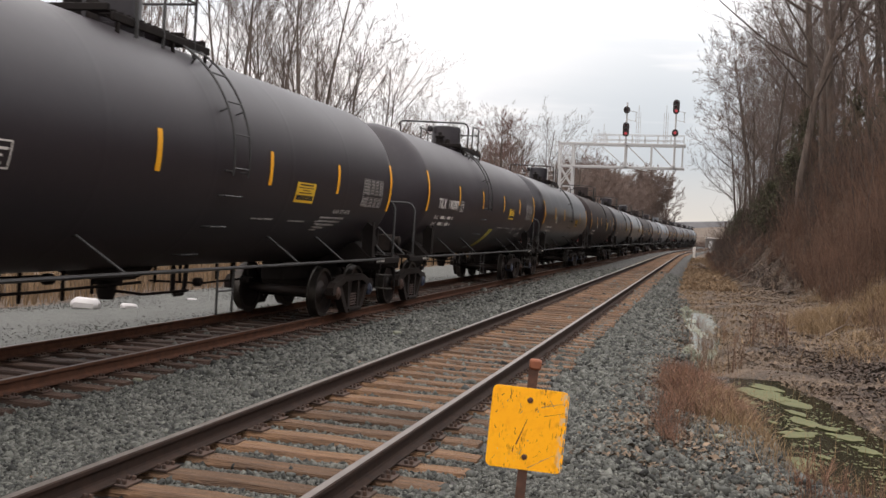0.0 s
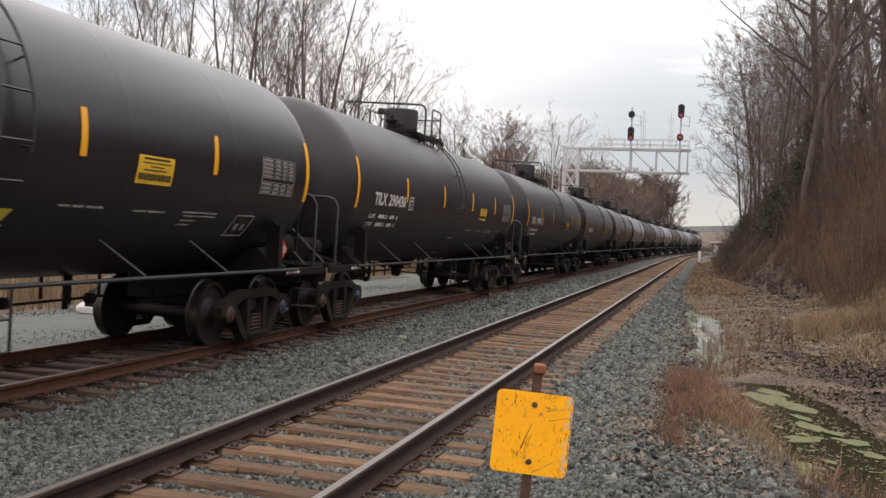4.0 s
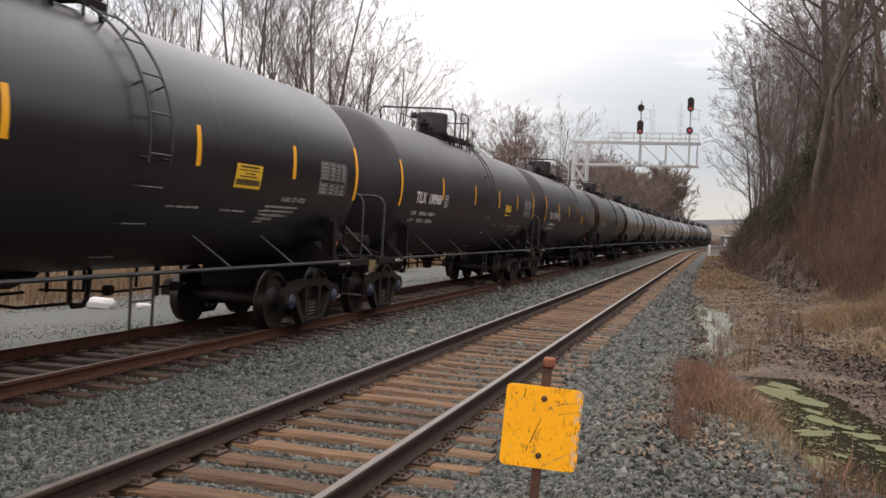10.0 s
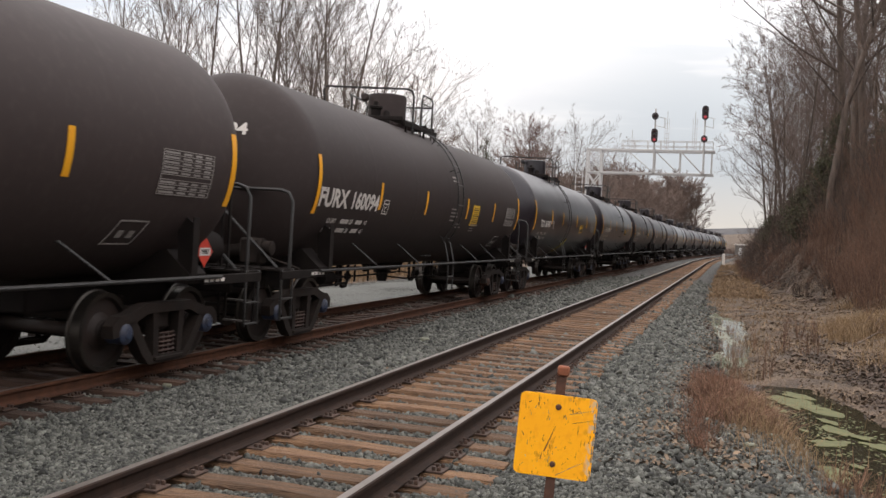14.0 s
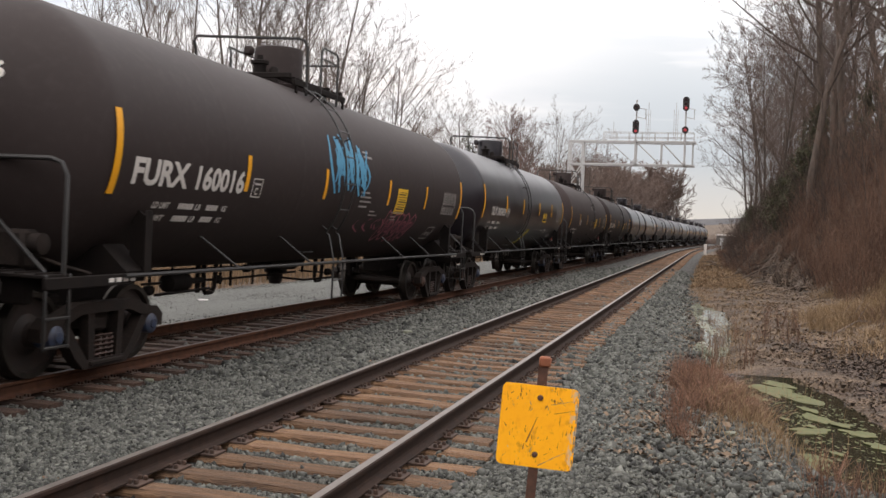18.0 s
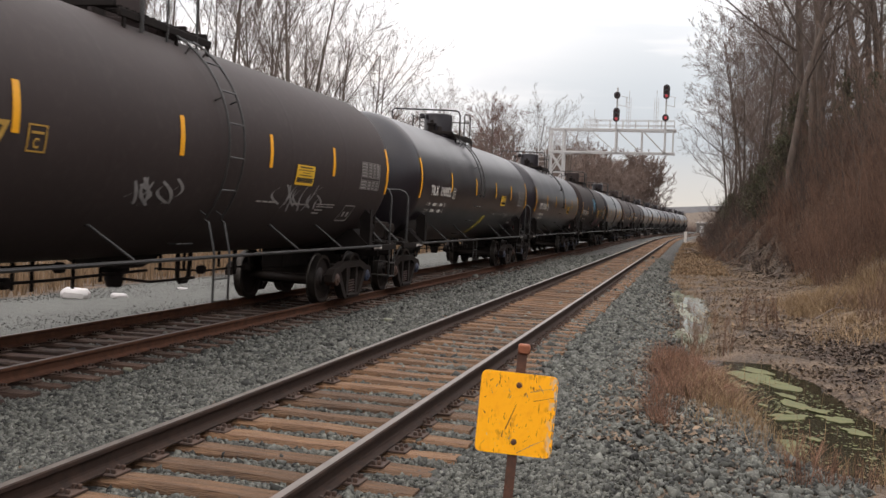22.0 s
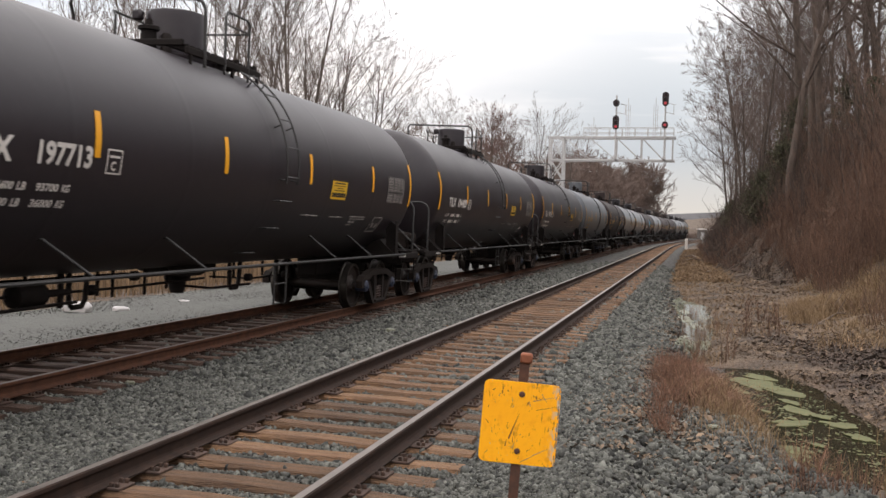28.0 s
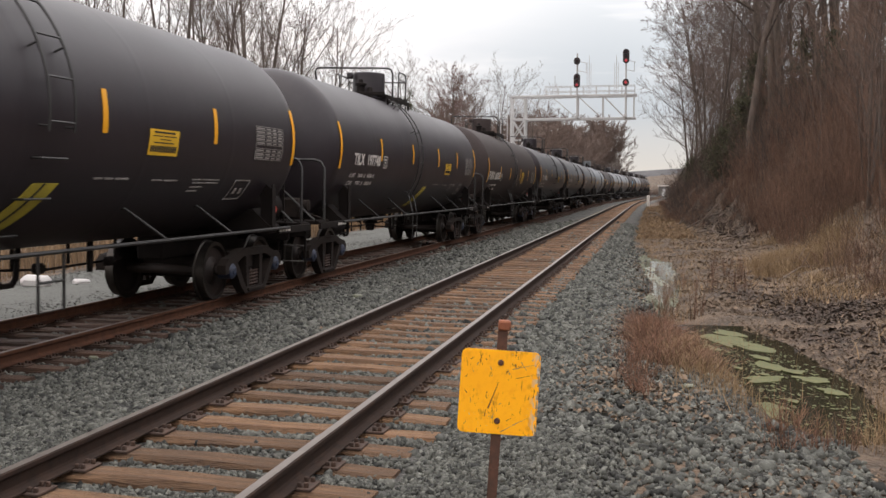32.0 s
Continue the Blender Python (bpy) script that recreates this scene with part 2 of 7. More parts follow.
def wear_sign(m):
    """Dark specks and streaks over the enamel, bare chips along its outer edge."""
    nodes, links = m.node_tree.nodes, m.node_tree.links
    b = nodes["Principled BSDF"]
    coord = nodes.new("ShaderNodeTexCoord")

    def layer(last, stretch, scale, lo, hi, colour, mask_scale, mask_lo, edge=False):
        mp = nodes.new("ShaderNodeMapping")
        mp.inputs["Scale"].default_value = stretch
        links.new(coord.outputs["Object"], mp.inputs["Vector"])
        facs = []
        for src, size, a, z in ((mp.outputs[0], scale, lo, hi), (coord.outputs["Object"], mask_scale, mask_lo, mask_lo + 0.12)):
            n = nodes.new("ShaderNodeTexNoise")
            n.inputs["Scale"].default_value, n.inputs["Detail"].default_value = size, 4
            links.new(src, n.inputs["Vector"])
            rg = nodes.new("ShaderNodeMapRange")
            rg.inputs["From Min"].default_value, rg.inputs["From Max"].default_value = a, z
            links.new(n.outputs["Fac"], rg.inputs["Value"])
            facs.append(rg.outputs[0])
        if edge:
            sep = nodes.new("ShaderNodeSeparateXYZ")
            links.new(coord.outputs["Object"], sep.inputs[0])
            rg = nodes.new("ShaderNodeMapRange")
            rg.inputs["From Min"].default_value, rg.inputs["From Max"].default_value = 0.150, 0.192
            links.new(sep.outputs["X"], rg.inputs["Value"])
            facs[1] = rg.outputs[0]
        mul = nodes.new("ShaderNodeMath")
        mul.operation = "MULTIPLY"
        links.new(facs[0], mul.inputs[0])
        links.new(facs[1], mul.inputs[1])
        mix = nodes.new("ShaderNodeMixRGB")
        mix.inputs["Color2"].default_value = (*colour, 1)
        links.new(mul.outputs[0], mix.inputs["Fac"])
        links.new(last, mix.inputs["Color1"])
        return mix.outputs[0]

    last = b.inputs["Base Color"].links[0].from_socket
    last = layer(last, (1, 1, 0.35), 75, 0.60, 0.66, (0.20, 0.085, 0.012), 9, 0.47)
    last = layer(last, (1, 1, 0.6), 22, 0.58, 0.70, (0.55, 0.22, 0.006), 5, 0.46)
    last = layer(last, (1, 1, 0.5), 38, 0.50, 0.56, (0.50, 0.43, 0.33), 5, 0.5, True)
    last = layer(last, (1, 1, 1), 90, 0.66, 0.70, (0.52, 0.46, 0.38), 6, 0.52)
    links.new(last, b.inputs["Base Color"])


wear_sign(M_YELLOW)
M_SCRATCH = material("scratched_bare_metal", (0.42, 0.36, 0.26), 0.7, second=(0.22, 0.15, 0.08), scale=14, fine=60, tone=0.79)
M_RUST = material("rusted_post", (0.115, 0.05, 0.03), 0.85, second=(0.06, 0.03, 0.02), scale=14, fine=60, bump=0.2, tone=0.79)
M_RUSTCAP = material("orange_rusted_cap", (0.30, 0.10, 0.045), 0.85, second=(0.17, 0.06, 0.03), scale=16, fine=60, bump=0.2, tone=0.79)
M_GALV = material("galvanised_steel", (0.60, 0.62, 0.63), 0.5, 0.2, second=(0.50, 0.52, 0.53), scale=2, fine=30, bump=0.02, tone=0.79)
M_SIGNAL = material("dark_signal_housing", (0.02, 0.012, 0.014), 0.5, second=(0.03, 0.015, 0.018), tone=0.79)
M_REDLAMP = material("lit_red_lens", (0.4, 0.01, 0.02), 0.3, emit=((1.0, 0.14, 0.17), 0.45))
M_DARKLENS = material("unlit_dark_lens", (0.06, 0.008, 0.012), 0.2, second=(0.04, 0.006, 0.01), tone=0.79)
M_CAR = material("satin_black_paint", (0.0205, 0.0165, 0.020), 0.42, second=(0.0155, 0.0124, 0.0153), third=(0.0225, 0.0182, 0.0215), scale=0.7, fine=7, amount=0.9, bump=0.006, spec=0.34, per_object=0.15, tone=1.0)
M_CAR_GLOSS = material("glossy_black_paint", (0.0128, 0.0102, 0.0138), 0.30, second=(0.0108, 0.0086, 0.0117), third=(0.0155, 0.0125, 0.0165), scale=0.7, fine=7, amount=0.9, bump=0.006, spec=0.42, per_object=0.15, tone=1.0)
M_CAR_DULL = material("faded_brown_black_paint", (0.040, 0.031, 0.030), 0.62, second=(0.032, 0.0245, 0.0238), third=(0.046, 0.0365, 0.035), scale=0.7, fine=8, amount=0.8, bump=0.008, spec=0.18, per_object=0.18, tone=0.85)
M_CAR_GREY = material("faded_grey_paint", (0.122, 0.138, 0.157), 0.45, second=(0.095, 0.108, 0.124), third=(0.09, 0.10, 0.11), scale=0.6, fine=6, amount=0.9, bump=0.008, tone=0.8)
M_UNDER = material("grimy_black_steel", (0.0095, 0.0078, 0.0076), 0.75, second=(0.016, 0.0125, 0.011), scale=4, fine=40, bump=0.1, spec=0.12, tone=0.79)
M_PIPE = material("worn_black_pipe", (0.012, 0.0115, 0.0115), 0.5, second=(0.02, 0.018, 0.017), scale=4, fine=40, tone=0.79)
M_TRUCK = material("dusty_cast_steel", (0.020, 0.0132, 0.0102), 0.85, second=(0.011, 0.0078, 0.0065), third=(0.032, 0.021, 0.016), scale=5, fine=40, bump=0.2, spec=0.25, tone=0.79)
M_TREADBAR = material("scuffed_grey_tread", (0.16, 0.15, 0.14), 0.6, second=(0.07, 0.062, 0.056), scale=12, fine=50)
M_WHEEL = material("rusty_wheel_plate", (0.030, 0.0165, 0.012), 0.7, second=(0.014, 0.0095, 0.008), scale=6, fine=40, bump=0.1, tone=0.79)
M_TREAD = material("worn_wheel_rim", (0.12, 0.11, 0.10), 0.4, 0.8, second=(0.06, 0.055, 0.05), scale=6, fine=40)
M_SPRING = material("rusty_coil_spring", (0.10, 0.05, 0.035), 0.75, second=(0.05, 0.03, 0.022), scale=9, fine=40)
M_BEARING = material("blue_bearing_cap", (0.035, 0.075, 0.17), 0.5, second=(0.05, 0.05, 0.07), scale=7, fine=30)
M_BEARING_RUST = material("rusty_bearing_cap", (0.13, 0.055, 0.03), 0.7, second=(0.06, 0.03, 0.02), scale=7, fine=30)
M_STRIPE = material("yellow_reflective_tape", (0.88, 0.43, 0.012), 0.4, second=(0.80, 0.38, 0.012), scale=3, fine=20, bump=0, tone=0.79)
M_LETTER = material("white_stencil_paint", (0.66, 0.65, 0.62), 0.6, second=(0.56, 0.55, 0.52), scale=5, fine=30, bump=0, tone=0.79)
M_PRINT = material("worn_small_print", (0.34, 0.33, 0.32), 0.6, second=(0.22, 0.21, 0.20), scale=5, fine=30, bump=0, tone=0.8)
M_LETTER_YEL = material("faded_yellow_stencil", (0.50, 0.30, 0.045), 0.6, second=(0.36, 0.22, 0.04), scale=5, fine=14, bump=0, tone=0.79)
M_PANEL = material("yellow_notice_panel", (0.80, 0.50, 0.025), 0.5, second=(0.74, 0.46, 0.025), bump=0, tone=0.79)
M_SPLASH = material("olive_yellow_paint_patch", (0.52, 0.44, 0.05), 0.6, second=(0.40, 0.34, 0.05), scale=5, fine=30, bump=0, tone=0.79)
M_BLACK = material("black_print", (0.02, 0.02, 0.02), 0.6, bump=0)
M_PLACARD = material("red_hazard_placard", (0.62, 0.06, 0.035), 0.45, second=(0.55, 0.05, 0.03), bump=0, tone=0.79)
M_PLACARD_W = material("white_placard_band", (0.75, 0.75, 0.73), 0.5, bump=0, tone=0.79)
M_BLUE = material("sky_blue_spray_paint", (0.09, 0.36, 0.56), 0.6, second=(0.07, 0.28, 0.46), bump=0, tone=0.79)
M_PINK = material("faded_pink_spray_paint", (0.34, 0.09, 0.13), 0.6, second=(0.24, 0.07, 0.10), bump=0, tone=0.79)
M_WHITESPRAY = material("grey_white_spray_paint", (0.30, 0.30, 0.30), 0.6, second=(0.18, 0.18, 0.18), bump=0, tone=0.79)
M_ALGAE = material("green_algae_scum", (0.20, 0.212, 0.078), 0.85, second=(0.115, 0.125, 0.045), third=(0.07, 0.075, 0.035), scale=5, fine=30, bump=0.2)
M_SILTSCUM = material("pale_silt_scum", (0.30, 0.32, 0.24), 0.5, second=(0.16, 0.18, 0.11), scale=4, fine=30, bump=0.2)
M_MURKY = material("murky_silty_water", (0.20, 0.205, 0.15), 0.22, second=(0.13, 0.14, 0.09), scale=1.5, fine=9, bump=0.05, spec=0.25)
M_WETSAND = material("wet_pale_silt", (0.27, 0.285, 0.21), 0.6, second=(0.15, 0.165, 0.105), scale=1.3, fine=30, bump=0.2)
M_POST_W = material("white_painted_post", (0.72, 0.71, 0.68), 0.6, second=(0.6, 0.59, 0.56), tone=0.79)
M_LITTER = material("white_plastic_litter", (0.78, 0.78, 0.78), 0.5, second=(0.7, 0.7, 0.7))
M_HUT = material("grey_hut_cladding", (0.26, 0.25, 0.235), 0.7, second=(0.18, 0.17, 0.16), scale=1.5, fine=12, bump=0.1)
M_HILL = material("far_wooded_hill", (0.12, 0.122, 0.128), 0.95, second=(0.085, 0.087, 0.092), scale=0.05, fine=0.6, bump=0, tone=0.79)

M_FARTWIG = material("hazy_far_twigs", (0.27, 0.195, 0.16), 0.95, second=(0.19, 0.145, 0.125), scale=0.3, fine=2, bump=0.0, per_object=0.25)
M_REED = material("dull_dry_reeds", (0.37, 0.255, 0.145), 0.9, second=(0.24, 0.16, 0.09), scale=0.5, fine=4, bump=0.0, per_island=0.4)


def water_material():
    m = material("dark_pond_water", (0.022, 0.024, 0.013), 0.06, second=(0.03, 0.032, 0.016), scale=2, fine=8, bump=0.03, spec=0.5)
    return m


M_WATER = water_material()

# Mesh tools --------------------------------------------------------------


class Geo:
    """Collects vertices and faces for one mesh."""

    def __init__(self):
        self.v, self.f = [], []

    def add(self, verts, faces):
        n = len(self.v)
        self.v.extend(verts)
        self.f.extend([tuple(i + n for i in f) for f in faces])
        return self

    def box(self, c, s, b=0.0, m=None):
        """A box at c with the full sizes s, its edges cut by b, turned by the matrix m about c."""
        h = [a / 2 for a in s]
        b = min(b, 0.45 * min(s))
        vs, fs = [], []
        if b <= 0:
            for sx in (-1, 1):
                for sy in (-1, 1):
                    for sz in (-1, 1):
                        vs.append(Vector((sx * h[0], sy * h[1], sz * h[2])))
            fs = [(0, 1, 3, 2), (4, 6, 7, 5), (0, 4, 5, 1), (2, 3, 7, 6), (0, 2, 6, 4), (1, 5, 7, 3)]
        else:
            idx = {}
            for sx in (-1, 1):
                for sy in (-1, 1):
                    for sz in (-1, 1):
                        for a in range(3):
                            p = [sx * (h[0] - b), sy * (h[1] - b), sz * (h[2] - b)]
                            p[a] = (sx, sy, sz)[a] * h[a]
                            idx[(sx, sy, sz, a)] = len(vs)
                            vs.append(Vector(p))
            for a in range(3):
                u, w = (a + 1) % 3, (a + 2) % 3
                for s1 in (-1, 1):
                    ring = []
                    for su, sw in ((-1, -1), (1, -1), (1, 1), (-1, 1)):
                        k = [0, 0, 0]
                        k[a], k[u], k[w] = s1, su, sw
                        ring.append(idx[(*k, a)])
                    fs.append(tuple(ring) if s1 > 0 else tuple(reversed(ring)))
                for su in (-1, 1):
                    for sw in (-1, 1):
                        k0, k1 = [0, 0, 0], [0, 0, 0]
                        k0[a], k1[a] = -1, 1
                        k0[u] = k1[u] = su
                        k0[w] = k1[w] = sw
                        q = (idx[(*k0, u)], idx[(*k1, u)], idx[(*k1, w)], idx[(*k0, w)])
                        fs.append(q if su * sw > 0 else tuple(reversed(q)))
            for sx in (-1, 1):
                for sy in (-1, 1):
                    for sz in (-1, 1):
                        q = tuple(idx[(sx, sy, sz, a)] for a in range(3))
                        fs.append(q if sx * sy * sz > 0 else tuple(reversed(q)))
        c = Vector(c)
        return self.add([tuple((m @ p if m else p) + c) for p in vs], fs)

    def tube(self, pts, r, n=8, cap=True):
        """A round bar along pts; r may be one radius or one for each point."""
        pts = [Vector(p) for p in pts]
        rs = r if isinstance(r, (list, tuple)) else [r] * len(pts)
        verts, faces = [], []
        side = None
        for i, p in enumerate(pts):
            d = (pts[min(i + 1, len(pts) - 1)] - pts[max(i - 1, 0)]).normalized()
            if side is None:
                ref = Vector((0, 0, 1)) if abs(d.z) < 0.9 else Vector((1, 0, 0))
                side = d.cross(ref).normalized()
            else:
                side = (side - d * side.dot(d)).normalized()
            up = side.cross(d)
            for k in range(n):
                a = 2 * math.pi * k / n
                verts.append(tuple(p + (side * math.cos(a) + up * math.sin(a)) * rs[i]))
        for i in range(len(pts) - 1):
            for k in range(n):
                k2 = (k + 1) % n
                faces.append((i * n + k, i * n + k2, (i + 1) * n + k2, (i + 1) * n + k))
        if cap:
            faces.append(tuple(range(n - 1, -1, -1)))
            faces.append(tuple((len(pts) - 1) * n + k for k in range(n)))
        return self.add(verts, faces)

    def lathe(self, prof, c=(0, 0, 0), axis="y", n=24, cap=True):
        """prof: rows of place along the axis and radius."""
        verts, faces = [], []
        for a, r in prof:
            for k in range(n):
                t = 2 * math.pi * k / n
                u, w = r * math.cos(t), r * math.sin(t)
                p = {"x": (a, u, w), "y": (u, a, w), "z": (u, w, a)}[axis]
                verts.append((p[0] + c[0], p[1] + c[1], p[2] + c[2]))
        for i in range(len(prof) - 1):
            for k in range(n):
                k2 = (k + 1) % n
                q = (i * n + k, (i + 1) * n + k, (i + 1) * n + k2, i * n + k2)
                faces.append(q if axis != "y" else q)
        if cap:
            faces.append(tuple(range(n)))
            faces.append(tuple((len(prof) - 1) * n + k for k in range(n - 1, -1, -1)))
        return self.add(verts, faces)

    def prism(self, outline, lo, hi, axis="x"):
        """A flat outline of (a, b) pushed from lo to hi along an axis."""
        n = len(outline)
        verts = []
        for e in (lo, hi):
            for a, b in outline:
                verts.append({"x": (e, a, b), "y": (a, e, b), "z": (a, b, e)}[axis])
        faces = [tuple(range(n - 1, -1, -1)), tuple(range(n, 2 * n))]
        for i in range(n):
            j = (i + 1) % n
            faces.append((i, j, n + j, n + i))
        return self.add(verts, faces)

    def mesh(self, name, mat, smooth=True, angle=38):
        me = bpy.data.meshes.new(name)
        me.from_pydata(self.v, [], self.f)
        me.materials.append(mat)
        bm = bmesh.new()
        bm.from_mesh(me)
        if len(bm.faces) < 6000:
            bmesh.ops.recalc_face_normals(bm, faces=bm.faces)
        bm.to_mesh(me)
        bm.free()
        if smooth:
            me.polygons.foreach_set("use_smooth", [True] * len(me.polygons))
            me.set_sharp_from_angle(angle=radians(angle))
        return me


def soup(name, verts, faces, mat, smooth=False):
    """A mesh from numpy arrays: verts (n, 3) and faces (m, 3 or 4)."""
    me = bpy.data.meshes.new(name)
    k = faces.shape[1]
    me.vertices.add(len(verts))
    me.vertices.foreach_set("co", np.ascontiguousarray(verts, dtype=np.float32).ravel())
    me.loops.add(faces.size)
    me.loops.foreach_set("vertex_index", np.ascontiguousarray(faces, dtype=np.int32).ravel())
    me.polygons.add(len(faces))
    me.polygons.foreach_set("loop_start", np.arange(0, faces.size, k, dtype=np.int32))
    me.update(calc_edges=True)
    me.materials.append(mat)
    if smooth:
        me.polygons.foreach_set("use_smooth", np.ones(len(faces), dtype=bool))
    me.validate()
    return me


def part(name, me, parent, label="", at=None, mat=None):
    """Links a mesh as ONE object under a thing or a part."""
    ob = new(name, me)
    ob.parent = parent
    if at is not None:
        ob.matrix_basis = at
    if mat is not None:
        ob.material_slots[0].link = "OBJECT"
        ob.material_slots[0].material = mat
    if label:
        ob["label"] = label
    return ob


def thing(name, me, label, category, at=None, group="", kind=""):
    ob = new(name, me)
    if at is not None:
        ob.matrix_basis = at
    return tagged(ob, label, category, group, kind)


rng = np.random.default_rng(7)

# Lettering in the built-in font, as flat meshes ---------------------------
TEXTS = {}


def set_texts(bodies, size=1.0, bold=0.012):
    """Flat meshes of words, 1 high capital to be scaled: vertices as (u, v)."""
    obs = {}
    for body in dict.fromkeys(bodies):
        c = bpy.data.curves.new("lettering", "FONT")
        c.body, c.size, c.offset, c.resolution_u = body, size, bold, 3
        obs[body] = new("lettering", c)
    dg = bpy.context.evaluated_depsgraph_get()
    for body, ob in obs.items():
        me = bpy.data.meshes.new_from_object(ob.evaluated_get(dg))
        v = np.array([p.co[:2] for p in me.vertices], float).reshape(-1, 2)
        v -= v.min(0)
        TEXTS[body] = (v / v[:, 1].max(), [tuple(p.vertices) for p in me.polygons])
        bpy.data.meshes.remove(me)
        c = ob.data
        bpy.data.objects.remove(ob)
        bpy.data.curves.remove(c)

# The lie of the land ------------------------------------------------------
TRAIN_X, TRAIN_Z, TILT = -4.57, -0.076, 0.92
POND_Z = -0.235


def bend(y):
    """How far the line has swung to the right by a distance y: a long S, first right, then away to the left."""
    y = np.asarray(y, float)
    a = np.clip(y - 95.0, 0.0, 75.0)
    s = 0.000313 * a * a + 0.047 * np.maximum(0.0, y - 170.0)
    b = np.clip(y - 225.0, 0.0, 200.0)
    return s - b * b / 1000.0 - 0.4 * np.maximum(0.0, y - 425.0)


def bend_slope(y):
    return 0.000626 * min(max(y - 95.0, 0.0), 75.0) - min(max(y - 225.0, 0.0), 200.0) / 500.0


def wave(x, y, s, k=0.0):
    """A cheap smooth unevenness, about -1 to 1."""
    return (np.sin(x * s * 1.3 + 1.7 * np.sin(y * s * 0.7 + k) + k) + np.sin(y * s * 1.1 + 1.3 * np.sin(x * s * 0.9 + 2 * k)) + np.sin((x + y) * s * 2.3 + k)) / 3


def verge_z(y):
    return np.interp(y, [-60, 7, 15, 22, 60, 400], [0.05, 0.05, -0.22, -0.40, -0.40, -0.40])


def ditch_x(y):
    return np.interp(y, [0, 8, 9.2, 10.5, 12.7, 14, 16, 22, 40], [4.5, 4.32, 4.32, 4.28, 3.85, 3.4, 3.1, 2.95, 2.95])


def bank_foot(y):
    return np.interp(y, [-60, 0, 10, 14, 27, 42, 52, 64, 116, 250, 700], [5.6, 5.6, 5.0, 5.0, 5.6, 6.0, 4.9, 4.1, 3.9, 3.9, 3.9])


def ground_z(x, y):
    x, y = np.asarray(x, float), np.asarray(y, float)
    x = x - np.maximum(bend(y), -300.0)
    right = verge_z(y) + 0.03 * wave(x, y, 1.6) + 0.02 * wave(x, y, 4.3, 1)
    depth = np.interp(y, [3, 7.1, 7.8, 8.6, 10, 13, 15, 26, 40], [0.05, 0.08, 0.40, 0.54, 0.52, 0.36, 0.22, 0.20, 0.03])
    right = right - depth * np.exp(-(((x - ditch_x(y)) / 0.56) ** 2))
    d = x - bank_foot(y) + 0.35 * wave(x, y, 0.5, 2)
    soft = np.interp(y, [14, 46], [2.6, 0.4])
    top = np.interp(y, [0, 30, 70, 160, 300, 600], [4.5, 6.0, 6.5, 5.0, 3.5, 3.5])
    steep = np.interp(y, [34, 50, 130, 200], [0.85, 1.35, 1.35, 0.85])
    top = top * 0.85 / steep
    rise = 0.22 * np.clip(d, 0, soft) + steep * np.clip(d - soft, 0, top) + 0.10 * np.clip(d - soft - top, 0, 60)
    right = right + rise + np.clip(d, 0, 3) / 3 * (0.16 * wave(x, y, 0.9, 3) + 0.08 * wave(x, y, 2.6, 4))
    left = -0.56 + 0.05 * wave(x, y, 0.5) - 0.25 * np.clip((-12.5 - x) / 4, 0, 1)
    mix = np.clip((x - 1.5) / 1.3, 0, 1)
    return left * (1 - mix) + right * mix


def sheet(name, xs, ys, zf, mat, label, category, kind="structure", follow=False):
    X, Y = np.meshgrid(xs, ys)
    if follow:
        X = X + bend(Y)
    Z = zf(X, Y)
    nx, ny = len(xs), len(ys)
    i = np.arange(nx * ny).reshape(ny, nx)
    faces = np.stack([i[:-1, :-1].ravel(), i[:-1, 1:].ravel(), i[1:, 1:].ravel(), i[1:, :-1].ravel()], 1)
    return thing(name, soup(name, np.stack([X.ravel(), Y.ravel(), Z.ravel()], 1), faces, mat, True), label, category, kind=kind)


gx = np.concatenate([[-1500, -600, -250, -120, -60], np.arange(-40, -12, 2.0), np.arange(-12, 1, 1.0), np.arange(1, 9, 0.12), np.arange(9, 20, 0.45), np.arange(20, 100, 4.0), [130, 250, 600, 1500]])
gy = np.concatenate([[-300, -100, -40, -15, -5], np.arange(0, 3, 0.5), np.arange(3, 26, 0.14), np.arange(26, 70, 0.6), np.arange(70, 160, 3.0), np.arange(160, 520, 6.0), [600, 800, 1000, 1800, 3000]])
sheet("ground", gx, gy, ground_z, M_GROUND, "leaf-littered brown ground with a wooded bank", "ground")


def ballast_z(x, y):
    x, y = np.asarray(x, float), np.asarray(y, float)
    x = x - bend(y)
    prof = np.interp(x, [-7.9, -7.0, -6.1, -5.9, -3.25, -2.9, -2.3, -1.6, -1.35, -0.99, -0.9, 1.32], [-0.75, -0.5, -0.33, -0.320, -0.320, -0.308, -0.28, -0.20, -0.165, -0.165, -0.25, -0.25])
    edge = 2.62 - np.interp(y, [24, 48], [0.0, 0.75]) + 0.18 * wave(x * 0, y, 1.1) + 0.12 * wave(x * 0, y, 3.7, 2) + 0.25 * wave(x * 0, y, 0.37, 1)
    prof = prof + np.where((x > -0.9) & (x < 1.32), np.interp(y, [10, 24], [0.024, 0.0]), 0.0)
    f = np.clip((x - 1.32) / 1.0, 0, 1)
    z = prof * (1 - f) + (verge_z(y) + 0.03) * f
    z = z - 0.6 * np.clip((x - edge) / 0.5, 0, 1) ** 1.3
    return z + 0.012 * wave(x, y, 6.0) + 0.008 * wave(x, y, 13.0, 1)


